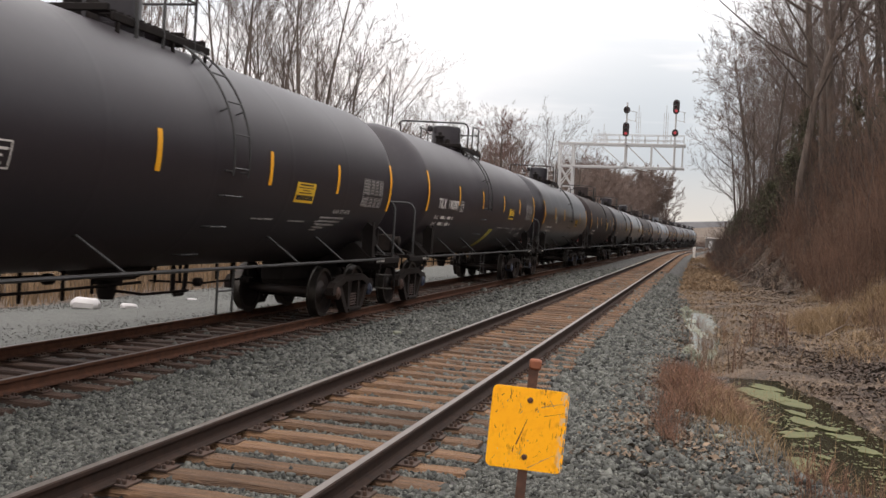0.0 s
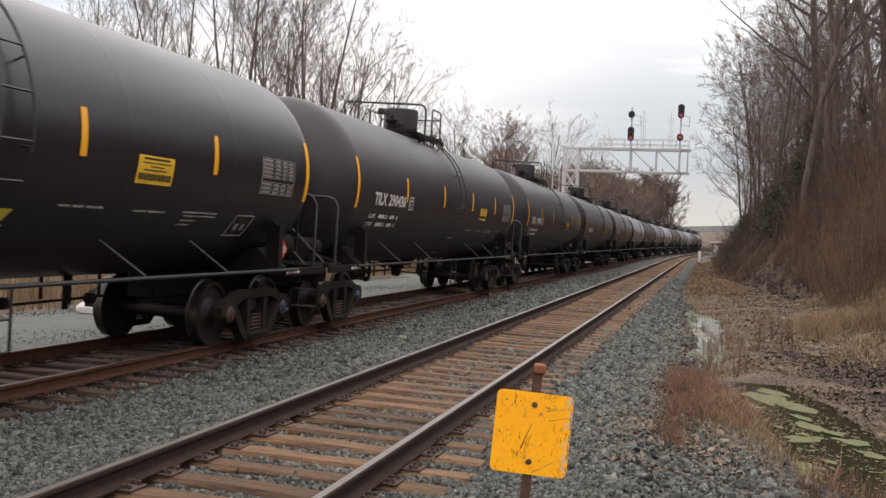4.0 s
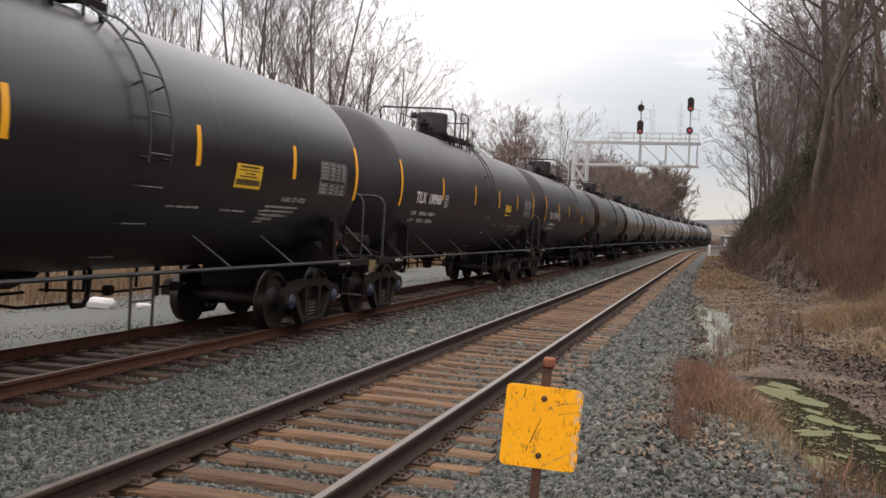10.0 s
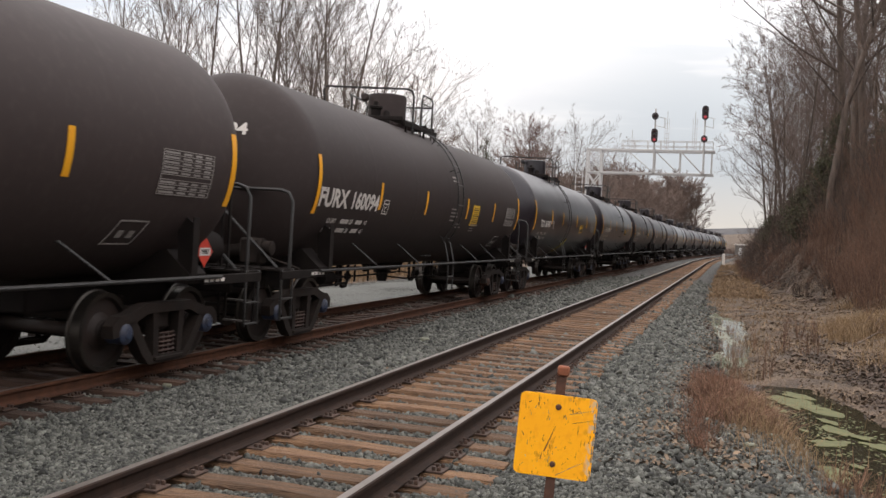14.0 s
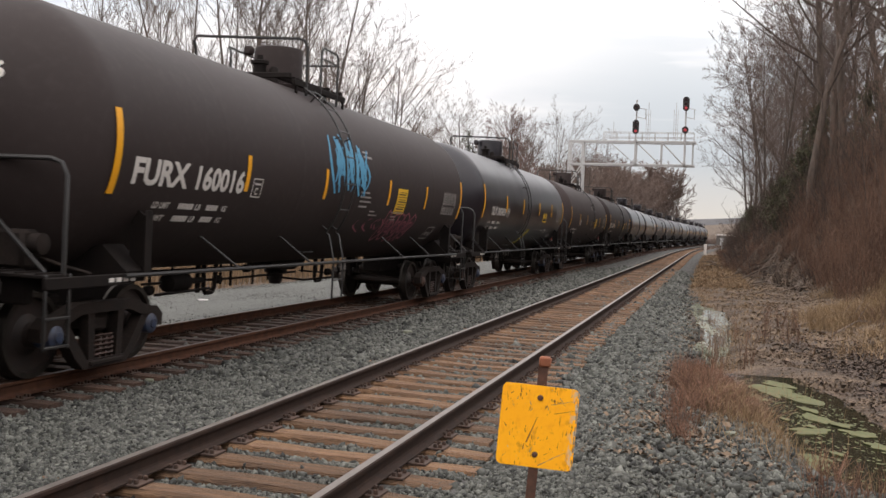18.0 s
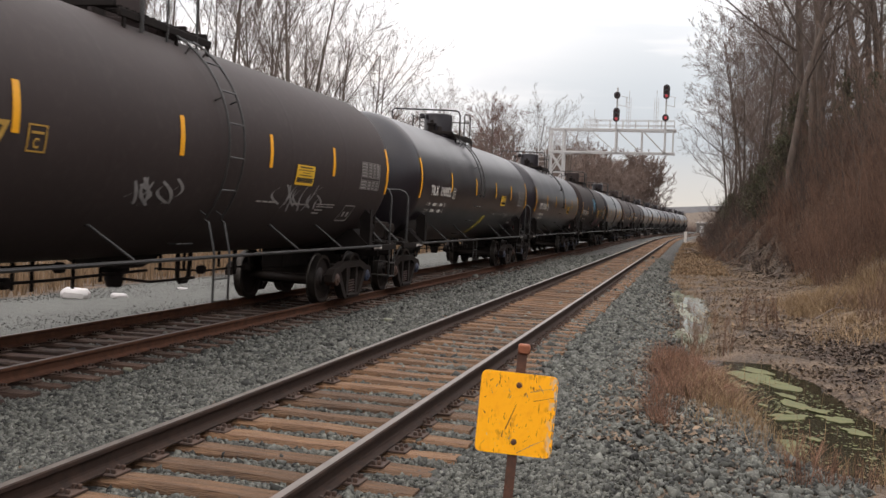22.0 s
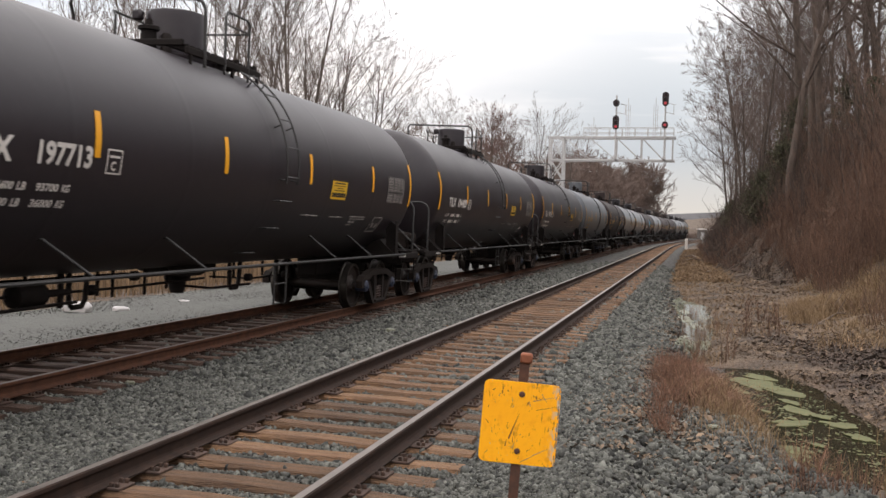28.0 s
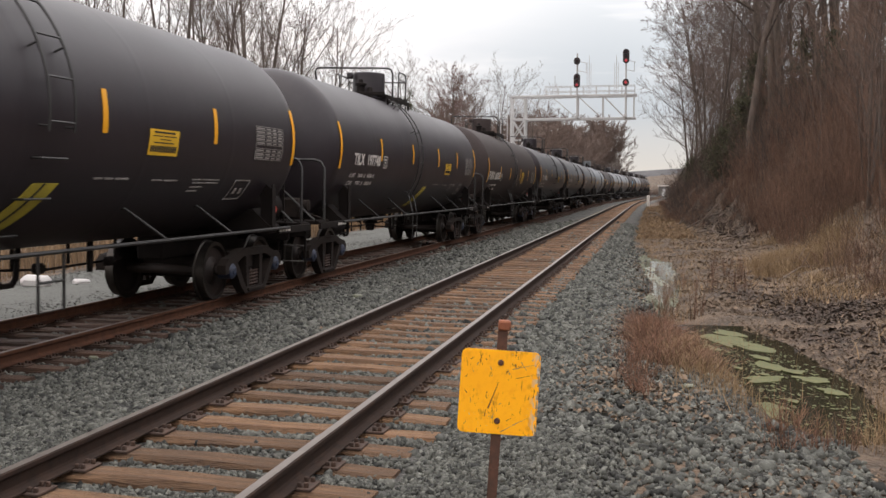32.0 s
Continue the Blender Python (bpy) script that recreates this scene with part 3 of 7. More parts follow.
bx = np.concatenate([np.arange(-7.9, -6, 0.3), np.arange(-6, 3.1, 0.09)])
by = np.concatenate([np.arange(-12, 3, 0.6), np.arange(3, 22, 0.11), np.arange(22, 60, 0.25), np.arange(60, 520, 4.0)])
sheet("ballast_bed", bx, by, ballast_z, M_BALLAST, "grey crushed-stone ballast bed under two tracks", "track bed", follow=True)
sheet("gravel_road", np.array([-11.9, -11.6, -10.5, -9.5, -8.5, -7.6, -7.2]), np.arange(-10, 300, 3.0),
      lambda x, y: -0.50 + 0.02 * wave(x, y, 0.8) - 0.12 * np.clip((np.abs(x - bend(y) + 9.5) - 2.0) / 0.4, 0, 1), M_ROADGRAVEL,
      "pale grey gravel access road beside the rails", "gravel road", follow=True)


def scatter_stones(name, label, x0, x1, y0, y1, count, size, zf, seed, keep=None, mat=M_STONE, sink=0.25):
    """Angular stones, each a bent box of its own, joined."""
    r = np.random.default_rng(seed)
    x, y = r.uniform(x0, x1, count), r.uniform(y0, y1, count)
    if keep is not None:
        k = keep(x, y, r)
        x, y = x[k], y[k]
    n = len(x)
    s = size * r.lognormal(0, 0.28, n)
    base = np.array([(a, b, c) for a in (-1, 1) for b in (-1, 1) for c in (-1, 1)], float) * 0.5
    v = base[None] * (1 + r.uniform(-0.55, 0.5, (n, 8, 3))) * s[:, None, None] * r.uniform(0.5, 1.35, (n, 1, 3))
    q = r.normal(size=(n, 4))
    q /= np.linalg.norm(q, axis=1)[:, None]
    w, a, b, c = q.T
    R = np.stack([np.stack([1 - 2 * (b * b + c * c), 2 * (a * b - c * w), 2 * (a * c + b * w)], 1),
                  np.stack([2 * (a * b + c * w), 1 - 2 * (a * a + c * c), 2 * (b * c - a * w)], 1),
                  np.stack([2 * (a * c - b * w), 2 * (b * c + a * w), 1 - 2 * (a * a + b * b)], 1)], 1)
    v = np.einsum("nij,nkj->nki", R, v)
    v += np.stack([x, y, zf(x, y) + s * sink], 1)[:, None, :]
    f = np.array([(0, 1, 3, 2), (4, 6, 7, 5), (0, 4, 5, 1), (2, 3, 7, 6), (0, 2, 6, 4), (1, 5, 7, 3)])
    faces = (np.arange(n)[:, None, None] * 8 + f[None]).reshape(-1, 4)
    return thing(name, soup(name, v.reshape(-1, 3), faces, mat), label, "ballast", kind="stuff")


def clear_of_rails(x, y, r):
    ok = np.ones(len(x), bool)
    for c in (0.0, TRAIN_X):
        for rail in (-0.755, 0.755):
            ok &= np.abs(x - c - rail) > 0.10
    on_tie = (x > -0.97) & (x < 1.32) & (np.mod(y - TIE_Y0 + 0.16, 0.495) < 0.32)
    on_tie |= (np.abs(x - TRAIN_X) < 1.32) & (np.mod(y - TIE_Y0 - 0.2 + 0.16, 0.495) < 0.32)
    ok &= ~on_tie | (r.random(len(x)) < 0.07)
    edge = 2.55 - np.interp(y, [24, 48], [0.0, 0.75]) + 0.18 * wave(x * 0, y, 1.1) + 0.12 * wave(x * 0, y, 3.7, 2) + 0.25 * wave(x * 0, y, 0.37, 1)
    ok &= (x < edge) | (r.random(len(x)) < np.clip(0.35 - (x - edge) * 0.5, 0, 1))
    return ok


TIE_Y0 = 5.72 + 0.11 - 0.495 * 36
scatter_stones("ballast_stones", "loose grey ballast stones close to the camera", -2.6, 3.3, 3.4, 6.6, 60000, 0.0185, ballast_z, 1, clear_of_rails)
scatter_stones("ballast_stones", "loose grey ballast stones beside the yellow sign", -4.2, 3.3, 6.6, 11, 58000, 0.0238, ballast_z, 7, clear_of_rails)
scatter_stones("ballast_stones", "loose grey ballast stones between the tracks", -6.0, 3.0, 11, 24, 66000, 0.036, ballast_z, 2, clear_of_rails)
scatter_stones("ballast_stones", "loose grey ballast stones further along the tracks", -6.4, 2.9, 24, 55, 32000, 0.05, ballast_z, 3, clear_of_rails)
scatter_stones("ballast_stones", "pale gravel of the access road", -11.6, -7.2, 12, 45, 14000, 0.018, lambda x, y: -0.505 + 0 * x, 4, mat=M_ROADGRAVEL, sink=0.0)
scatter_stones("verge_stones", "stones strewn over the damp verge", 2.4, 4.2, 4.5, 10.5, 9000, 0.026, ground_z, 5)

# Tracks -------------------------------------------------------------------
RAIL_OUT = [(-0.07, -0.155), (0.07, -0.155), (0.07, -0.145), (0.018, -0.128), (0.009, -0.115), (0.009, -0.048), (0.03, -0.04), (0.037, -0.033), (0.037, -0.008), (0.028, 0.0), (-0.028, 0.0), (-0.037, -0.008), (-0.037, -0.033), (-0.03, -0.04), (-0.009, -0.048), (-0.009, -0.115), (-0.018, -0.128), (-0.07, -0.145)]


def rail_mesh(side_mat, top_mat):
    g = Geo()
    ys = [-14, 0, 10, 30, 80] + list(range(92, 521, 8))
    n = len(RAIL_OUT)
    verts = [(a + float(bend(y)), y, b) for y in ys for a, b in RAIL_OUT]
    faces = [(i * n + k, i * n + (k + 1) % n, (i + 1) * n + (k + 1) % n, (i + 1) * n + k) for i in range(len(ys) - 1) for k in range(n)]
    me = g.add(verts, faces).mesh("rail", side_mat, True, 30)
    me.materials.append(top_mat)
    for p in me.polygons:
        if p.center.z > -0.002:
            p.material_index = 1
    return me


def tie_mesh(seed, mat):
    """A worn sleeper: ragged arrises, a sagging, split top and uneven ends."""
    r = random.Random(seed)
    n, g = 7, Geo()
    verts, faces = [], []
    for i in range(n):
        x = -1.3 + 2.6 * i / (n - 1) + r.uniform(-0.05, 0.05)
        a, b, c = r.uniform(-0.016, 0.016), r.uniform(-0.016, 0.016), r.uniform(-0.012, 0.004)
        for y, z in ((-0.115, -0.18), (-0.118, -0.03 + r.uniform(-0.02, 0.01)), (-0.095 + a, c), (0.095 + b, c + r.uniform(-0.008, 0.006)), (0.118, -0.03 + r.uniform(-0.02, 0.01)), (0.115, -0.18)):
            verts.append((x, y, z))
    for i in range(n - 1):
        for k in range(5):
            faces.append((i * 6 + k, (i + 1) * 6 + k, (i + 1) * 6 + k + 1, i * 6 + k + 1))
    faces += [tuple(range(6)), tuple(range(6 * n - 1, 6 * n - 7, -1))]
    return g.add(verts, faces).mesh("tie", mat, False)


def plate_mesh():
    g = Geo()
    for s in (-1, 1):
        c = s * 0.755
        g.box((c, 0, 0.008), (0.36, 0.195, 0.018), 0.004)
        for dx in (-0.098, 0.098, 0.14):
            for dy in (-0.06, 0.06):
                g.box((c + dx, dy, 0.03), (0.03, 0.022, 0.035), 0.005)
        for dx in (-0.06, 0.06):
            g.box((c + dx, 0.125, 0.0), (0.07, 0.03, 0.05), 0.006)
    return g.mesh("tie_plate", M_PLATE)


PLATES = plate_mesh()


def build_track(cx, cz, label, tie_mat, side_mat, top_mat, phase, plates_to):
    track = thing("railway_track", None, label, "railway track", pose(cx, 0, cz, 0, TILT, 0), kind="structure")
    rm = rail_mesh(side_mat, top_mat)
    for s in (-1, 1):
        part("rail", rm, track, at=pose(s * 0.755, 0, 0))
    kinds = [tie_mesh(i + int(phase * 100), tie_mat) for i in range(6)]
    r = random.Random(int(phase * 100) + 3)
    for i in range(310):
        y = TIE_Y0 + phase + 0.495 * i
        t = part("tie", kinds[r.randrange(6)], track, at=pose(float(bend(y)) + r.uniform(-0.03, 0.03), y + r.uniform(-0.015, 0.015), -0.172 + r.uniform(-0.008, 0.004), 0, 0, r.uniform(-0.6, 0.6)))
        if y < plates_to:
            part("tie_plate", PLATES, t)
    g = Geo()
    for i in range(310, 820):
        y = TIE_Y0 + phase + 0.495 * i
        g.box((float(bend(y)), y, -0.262), (2.6, 0.23, 0.18))
    tagged(part("far_ties", g.mesh("far_ties", tie_mat, False), track), kind="stuff")
    return track


# The train's lettering is made before the scene fills
CAR_NUMBERS = {-1: "TILX 190397", 0: "TILX 363458", 1: "TILX 199142", 2: "TILX 290436", 3: "TILX 199111", 4: "TILX 363365", 5: "TILX 197764",
               6: "TILX 198969", 7: "GATX 225834", 8: "TILX 363457", 9: "FURX 160094", 11: "TILX 363453", 12: "FURX 160016", 13: "TILX 363402",
               14: "TILX 198952", 15: "CRGX 302007", 16: "UTLX 212862", 17: "TILX 198743", 18: "TILX 194489", 19: "TILX 197713", 20: "FURX 160005", 21: "TILX 197748"}
set_texts([n.split()[0] for n in CAR_NUMBERS.values()] + [n.split()[1] for n in CAR_NUMBERS.values()] + ["AAR ST-470", "US GAL", "IMP GAL", "L", "195200", "88500", "90800", "41200", "206600", "79400", "207300", "94000", "78700", "35700", "LD LMT", "LT WT", "LB", "KG", "C", "1987", "206700", "93700", "79300", "36000"], bold=0.034)

build_track(0.0, 0.0, "empty main track with weathered wooden ties", M_TIE, M_RAIL, M_RAILTOP, 0.0, 34)
build_track(TRAIN_X, TRAIN_Z, "rusty track that carries the tank train", M_TIE_DARK, M_RAIL_RED, M_RAILTOP_DULL, 0.2, 24)

# The tank train -----------------------------------------------------------
R_TANK, Z_TANK, HALF = 1.535, 2.545, 7.23
PITCH, SPEED, FIRST_Y = 17.141, 11.70, 4.277 + 7.23
AXLE, TRUCK_Y, R_WHEEL = 0.89, 6.66, 0.457


PAINT_Z = -0.07  # the lettering hangs a little lower on the tank


def on_tank(u, z, off=0.006):
    """A place on the tank's right side: u along the car, z over the rail."""
    a = math.asin(max(-1, min(1, (z + PAINT_Z - Z_TANK) / R_TANK)))
    return ((R_TANK + off) * math.cos(a), u, Z_TANK + (R_TANK + off) * math.sin(a))


def patch(u0, u1, z0, z1, off=0.006, slant=0.0, thick=0.002):
    """A thin sheet laid on the tank's side."""
    a0, a1 = math.asin((z0 + PAINT_Z - Z_TANK) / R_TANK), math.asin((z1 + PAINT_Z - Z_TANK) / R_TANK)
    n = max(2, int((a1 - a0) / 0.05) + 1)
    g = Geo()
    verts, faces = [], []
    for i in range(n + 1):
        a = a0 + (a1 - a0) * i / n
        for u in (u0, u1):
            for o in (off - thick, off + thick):
                verts.append(((R_TANK + o) * math.cos(a), u + slant * i / n, Z_TANK + (R_TANK + o) * math.sin(a)))
    for i in range(n):
        b, c = i * 4, i * 4 + 4
        faces += [(b + 1, b + 3, c + 3, c + 1), (b, c, c + 2, b + 2), (b, b + 1, c + 1, c), (b + 2, c + 2, c + 3, b + 3)]
    faces += [(0, 2, 3, 1), (4 * n, 4 * n + 1, 4 * n + 3, 4 * n + 2)]
    return g.add(verts, faces)


def letters(body, u, z, high, wide, place):
    """Words whose lower left corner lies at u, z, mapped by place(u, v)."""
    v, faces = TEXTS[body]
    k = wide / v[:, 0].max() if wide else high * 0.78
    bm = bmesh.new()
    vs = [bm.verts.new((p[0] * k + u, p[1] * high + z, 0)) for p in v]
    for f in faces:
        try:
            bm.faces.new([vs[i] for i in f])
        except ValueError:
            pass
    step, z1 = 0.07, z + high
    c = z + step
    while c < z1:
        bmesh.ops.bisect_plane(bm, geom=bm.verts[:] + bm.edges[:] + bm.faces[:], plane_co=(0, c, 0), plane_no=(0, 1, 0))
        c += step
    for p in bm.verts:
        p.co = place(p.co.x, p.co.y)
    g = Geo()
    bm.verts.index_update()
    g.add([tuple(p.co) for p in bm.verts], [tuple(q.index for q in f.verts) for f in bm.faces])
    bm.free()
    return g


def side(u, z):
    return on_tank(u, z, 0.008)


def head_place(x, z):
    r = min(0.98, math.hypot(x, z - Z_TANK) / R_TANK)
    return (x, -(HALF - 0.02 + 0.78 * math.sqrt(1 - r * r)) - 0.008, z)


def bars(rows, off=0.008):
    """Unreadable print as plain bars: rows of u0, u1, z, height."""
    g = Geo()
    for u0, u1, z, h in rows:
        p = patch(u0, u1, z, z + h, off)
        g.add(p.v, p.f)
    return g


def test_frame():
    """A slanted stencilled frame with two marks in it."""
    g = bars([(12.40, 12.94, 1.54, 0.016), (12.48, 13.02, 1.80, 0.016), (12.56, 12.66, 1.62, 0.08), (12.76, 12.86, 1.62, 0.08)])
    for u in (12.40, 12.924):
        p = patch(u, u + 0.016, 1.54, 1.815, 0.008, 0.08)
        g.add(p.v, p.f)
    return g


def tank_profile():
    h, cap = HALF - 0.02, 0.78
    prof = [(-(h + cap * math.cos(a)), R_TANK * math.sin(a)) for a in np.linspace(0.02, math.pi / 2, 14)] + [(-h + 0.1, R_TANK)]
    for y in (-4.82, -2.41, 0.0, 2.41, 4.82):
        prof += [(y - 0.12, R_TANK), (y - 0.03, R_TANK), (y, R_TANK + 0.0012), (y + 0.03, R_TANK), (y + 0.12, R_TANK)]
    prof += [(h - 0.1, R_TANK)] + [(h + cap * math.cos(a), R_TANK * math.sin(a)) for a in np.linspace(math.pi / 2, 0.02, 14)]
    return prof


def arc(x, r0, z, a0, a1, n=10):
    return [(x + r0 * math.cos(a), 0, z + r0 * math.sin(a)) for a in np.linspace(a0, a1, n)]


def car_meshes():
    D = {}
    D["tank"] = Geo().lathe(tank_profile(), (0, 0, Z_TANK), "y", 60).mesh("tank", M_CAR, True, 50)
    g = Geo().lathe([(3.92, 0.47), (4.10, 0.47), (4.11, 0.425), (4.70, 0.425), (4.74, 0.415), (4.76, 0.37), (4.77, 0.1)], (0, 0, 0), "z", 32)
    g.box((-0.40, -0.36, 4.66), (0.16, 0.14, 0.16), 0.03).box((0.20, 0.66, 4.10), (0.4, 0.4, 0.26), 0.03)
    D["manway_housing"] = g.mesh("manway_housing", M_CAR)
    g = Geo().lathe([(3.95, 0.11), (4.36, 0.11), (4.37, 0.15), (4.42, 0.15), (4.44, 0.06), (4.52, 0.05)], (0, -0.72, 0), "z", 14)
    g.lathe([(3.95, 0.08), (4.30, 0.08), (4.34, 0.05)], (0.22, -0.62, 0), "z", 12)
    D["relief_valve"] = g.mesh("relief_valve", M_UNDER)
    g = Geo()
    for s in (-1, 1):
        g.box((s * 0.79, 0.08, 4.03), (0.05, 2.3, 0.10), 0.01)
        g.box((s * 0.46, 0.08, 4.13), (0.05, 2.3, 0.08), 0.01)
        for i in range(15):
            g.box((s * 0.62, -1.0 + i * 0.147, 4.10), (0.34, 0.045, 0.025))
    for y in (-1.08, 0.62, 1.2):
        g.box((0, y, 4.13), (1.5, 0.06, 0.09), 0.01)
    for i in range(4):
        g.box((0, 0.70 + i * 0.14, 4.16), (0.9, 0.05, 0.025))
    for s in (-1, 1):
        for y in (-0.95, 0.3, 1.15):
            g.box((s * 0.79, y, 3.93), (0.04, 0.05, 0.24), 0.006)
    D["top_platform"] = g.mesh("top_platform", M_UNDER)
    r = 0.021
    D["railing_hoop"] = Geo().tube([(-1.20, -0.74, 3.4), (-1.20, -0.74, 4.58), (-1.19, -0.84, 4.74), (-1.10, -0.90, 4.81), (0.68, -0.66, 4.81), (0.78, -0.65, 4.77), (0.82, -0.62, 4.66), (0.82, -0.60, 3.86)], 0.026, 8).mesh("railing_hoop", M_PIPE)
    D["far_rail"] = Geo().tube([(-0.60, -0.62, 3.94), (-0.60, -0.62, 4.60), (-0.66, -0.58, 4.68), (-0.78, 0.10, 4.71), (-0.80, 0.70, 4.71), (-0.80, 0.82, 4.62), (-0.80, 0.82, 3.86)], r, 6).mesh("far_rail", M_PIPE)
    D["side_rail"] = Geo().tube([(0.80, 0.04, 3.86), (0.80, 0.04, 4.70), (0.80, 0.10, 4.79), (0.80, 0.74, 4.79), (0.80, 0.82, 4.72), (0.80, 0.82, 3.86)], r, 7).tube([(0.80, 0.06, 4.60), (0.80, 0.82, 4.60)], 0.015, 6).mesh("side_rail", M_PIPE)
    D["end_gate"] = Geo().tube([(-0.80, 0.84, 4.60), (0.80, 0.84, 4.60)], 0.018, 7).mesh("end_gate", M_PIPE)
    for key, low in (("side_ladder", -0.14), ("long_ladder", -0.62)):
        g = Geo()
        for y in (-0.22, 0.22):
            pts = [(p[0], y, p[2]) for p in arc(0, R_TANK + 0.12, Z_TANK, 1.05, low, 14)]
            if key == "long_ladder":
                pts += [(1.40, y, 1.55), (1.50, y, 1.12)]
            g.tube(pts, 0.017, 6)
            for a in (0.9, 0.4, low + 0.03):
                g.tube([((R_TANK - 0.02) * math.cos(a), y, Z_TANK + (R_TANK - 0.02) * math.sin(a)), ((R_TANK + 0.12) * math.cos(a), y, Z_TANK + (R_TANK + 0.12) * math.sin(a))], 0.013, 5)
        for a in np.arange(1.0, low, -0.27):
            x, z = (R_TANK + 0.12) * math.cos(a), Z_TANK + (R_TANK + 0.12) * math.sin(a)
            g.tube([(x, -0.22, z), (x, 0.22, z)], 0.013, 5)
        D[key] = g.mesh("side_ladder", M_PIPE)
    D["grab_rung"] = Geo().tube([(-0.08, -0.24, 0), (0.03, -0.22, 0), (0.03, 0.22, 0), (-0.08, 0.24, 0)], 0.014, 6).mesh("grab_rung", M_PIPE)
    D["stirrup"] = Geo().tube([(1.50, -0.22, 1.10), (1.50, -0.22, 0.50), (1.50, 0.22, 0.50), (1.50, 0.22, 1.10)], 0.017, 6).tube([(1.50, -0.22, 0.80), (1.50, 0.22, 0.80)], 0.014, 6).mesh("stirrup", M_PIPE)
    D["handrail"] = Geo().tube([(0, -7.0, 0), (0, -3, 0), (0, 0, 0), (0, 3, 0), (0, 7.1, 0)], 0.024, 8).mesh("handrail", M_PIPE)
    D["bracket"] = Geo().tube([(1.12, -0.36, 1.50), (1.47, 0.0, 1.13), (1.52, 0.03, 1.08)], 0.017, 6).box((1.10, -0.37, 1.52), (0.06, 0.08, 0.08), 0.01).mesh("bracket", M_PIPE)
    g = Geo()
    g.tube([(0, -4.6, 0.94), (0, -1.2, 0.93), (0.1, -0.9, 0.90), (0.1, 4.6, 0.92)], 0.026, 6)
    g.tube([(0.25, -4.5, 0.80), (0.25, -1.6, 0.78), (0.2, 0.7, 0.80)], 0.02, 6)
    g.tube([(0.1, 1.1, 0.80), (0.1, 2.6, 0.70), (0.1, 4.4, 0.72)], 0.018, 6)
    g.tube([(0.4, -4.4, 0.66), (0.4, -2.9, 0.68)], 0.022, 6)
    r = random.Random(4)
    for y in (-4.1, -3.5, -2.05, -1.7, -0.9, -0.3, 1.2, 1.9, 3.05, 3.6, 4.2):
        low = r.uniform(0.62, 0.78)
        g.box((0.12, y, (1.2 + low) / 2), (0.03, 0.05, 1.2 - low), 0.005)
    for y in (-2.75, 1.55):
        g.tube([(0.3, y - 0.17, 1.1), (0.3, y - 0.16, 0.66), (0.3, y - 0.10, 0.60), (0.3, y + 0.10, 0.60), (0.3, y + 0.17, 0.68), (0.3, y + 0.22, 1.1)], 0.035, 6)
    g.lathe([(-4.0, 0.05), (-3.95, 0.13), (-3.45, 0.13), (-3.4, 0.05), (-2.9, 0.04)], (0.3, 0, 0.80), "y", 12)
    g.box((0.28, -3.05, 0.86), (0.05, 0.09, 0.5), 0.01).box((0.28, 3.3, 0.84), (0.05, 0.09, 0.44), 0.01)
    for y, z in ((-2.3, 0.78), (-1.3, 0.92), (2.3, 0.74), (3.9, 0.72), (-4.25, 0.70)):
        g.box((0.2, y, z), (0.12, 0.17, 0.13), 0.03)
    D["brake_rigging"] = g.mesh("brake_rigging", M_UNDER)
    g = Geo().box((0, 6.75, 0.90), (0.42, 3.1, 0.52), 0.03)
    D["sill_plate"] = Geo().box((0, 6.75, 1.18), (0.66, 3.0, 0.06), 0.01).mesh("sill_plate", M_UNDER)
    D["end_beam"] = Geo().box((0, 8.05, 0.98), (2.3, 0.14, 0.30), 0.02).mesh("end_beam", M_UNDER)
    D["stub_sill"] = g.mesh("stub_sill", M_UNDER)
    g = Geo().prism([(-1.42, 1.02), (1.42, 1.02), (1.44, 1.14), (1.36, 1.20), (1.12, 1.42), (0.9, 1.34), (0.4, 1.14), (-0.4, 1.14), (-0.9, 1.34), (-1.12, 1.42), (-1.36, 1.20), (-1.44, 1.14)], TRUCK_Y - 0.20, TRUCK_Y + 0.20, "y")
    for s in (-1, 1):
        g.prism([(s * 1.27, 1.10), (s * 1.47, 1.10), (s * 1.47, 1.72), (s * 1.28, 1.86), (s * 1.24, 1.66)], TRUCK_Y - 0.16, TRUCK_Y - 0.13, "y")
        g.box((s * 1.475, TRUCK_Y - 0.145, 1.45), (0.02, 0.14, 0.72), 0.004)
    D["body_bolster"] = g.mesh("body_bolster", M_UNDER)
    g = Geo().box((0, 8.06, 1.13), (2.9, 0.42, 0.035), 0.006).box((1.46, 7.5, 1.06), (0.05, 1.5, 0.12), 0.008).box((-1.46, 7.5, 1.06), (0.05, 1.5, 0.12), 0.008)
    for i in range(13):
        g.box((-1.38 + i * 0.23, 8.06, 1.155), (0.03, 0.40, 0.02))
    D["end_platform"] = g.mesh("end_platform", M_UNDER)
    g = Geo()
    g.tube([(1.43, 7.92, 1.13), (1.43, 7.92, 2.12), (1.36, 7.92, 2.24), (1.24, 7.92, 2.28), (-1.24, 7.92, 2.28), (-1.36, 7.92, 2.24), (-1.43, 7.92, 2.12), (-1.43, 7.92, 1.13)], 0.026, 8)
    for s in (-1, 1):
        g.tube([(s * 1.25, 7.96, 1.15), (s * 0.2, 8.0, 2.1)], 0.022, 6)
    D["end_railing"] = g.mesh("end_railing", M_PIPE)
    g = Geo()
    for y in (7.86, 8.22):
        g.box((1.46, y, 0.78), (0.03, 0.035, 0.74), 0.005)
    for z in (0.44, 0.72):
        g.box((1.46, 8.04, z), (0.05, 0.38, 0.025), 0.005)
    e = Geo()
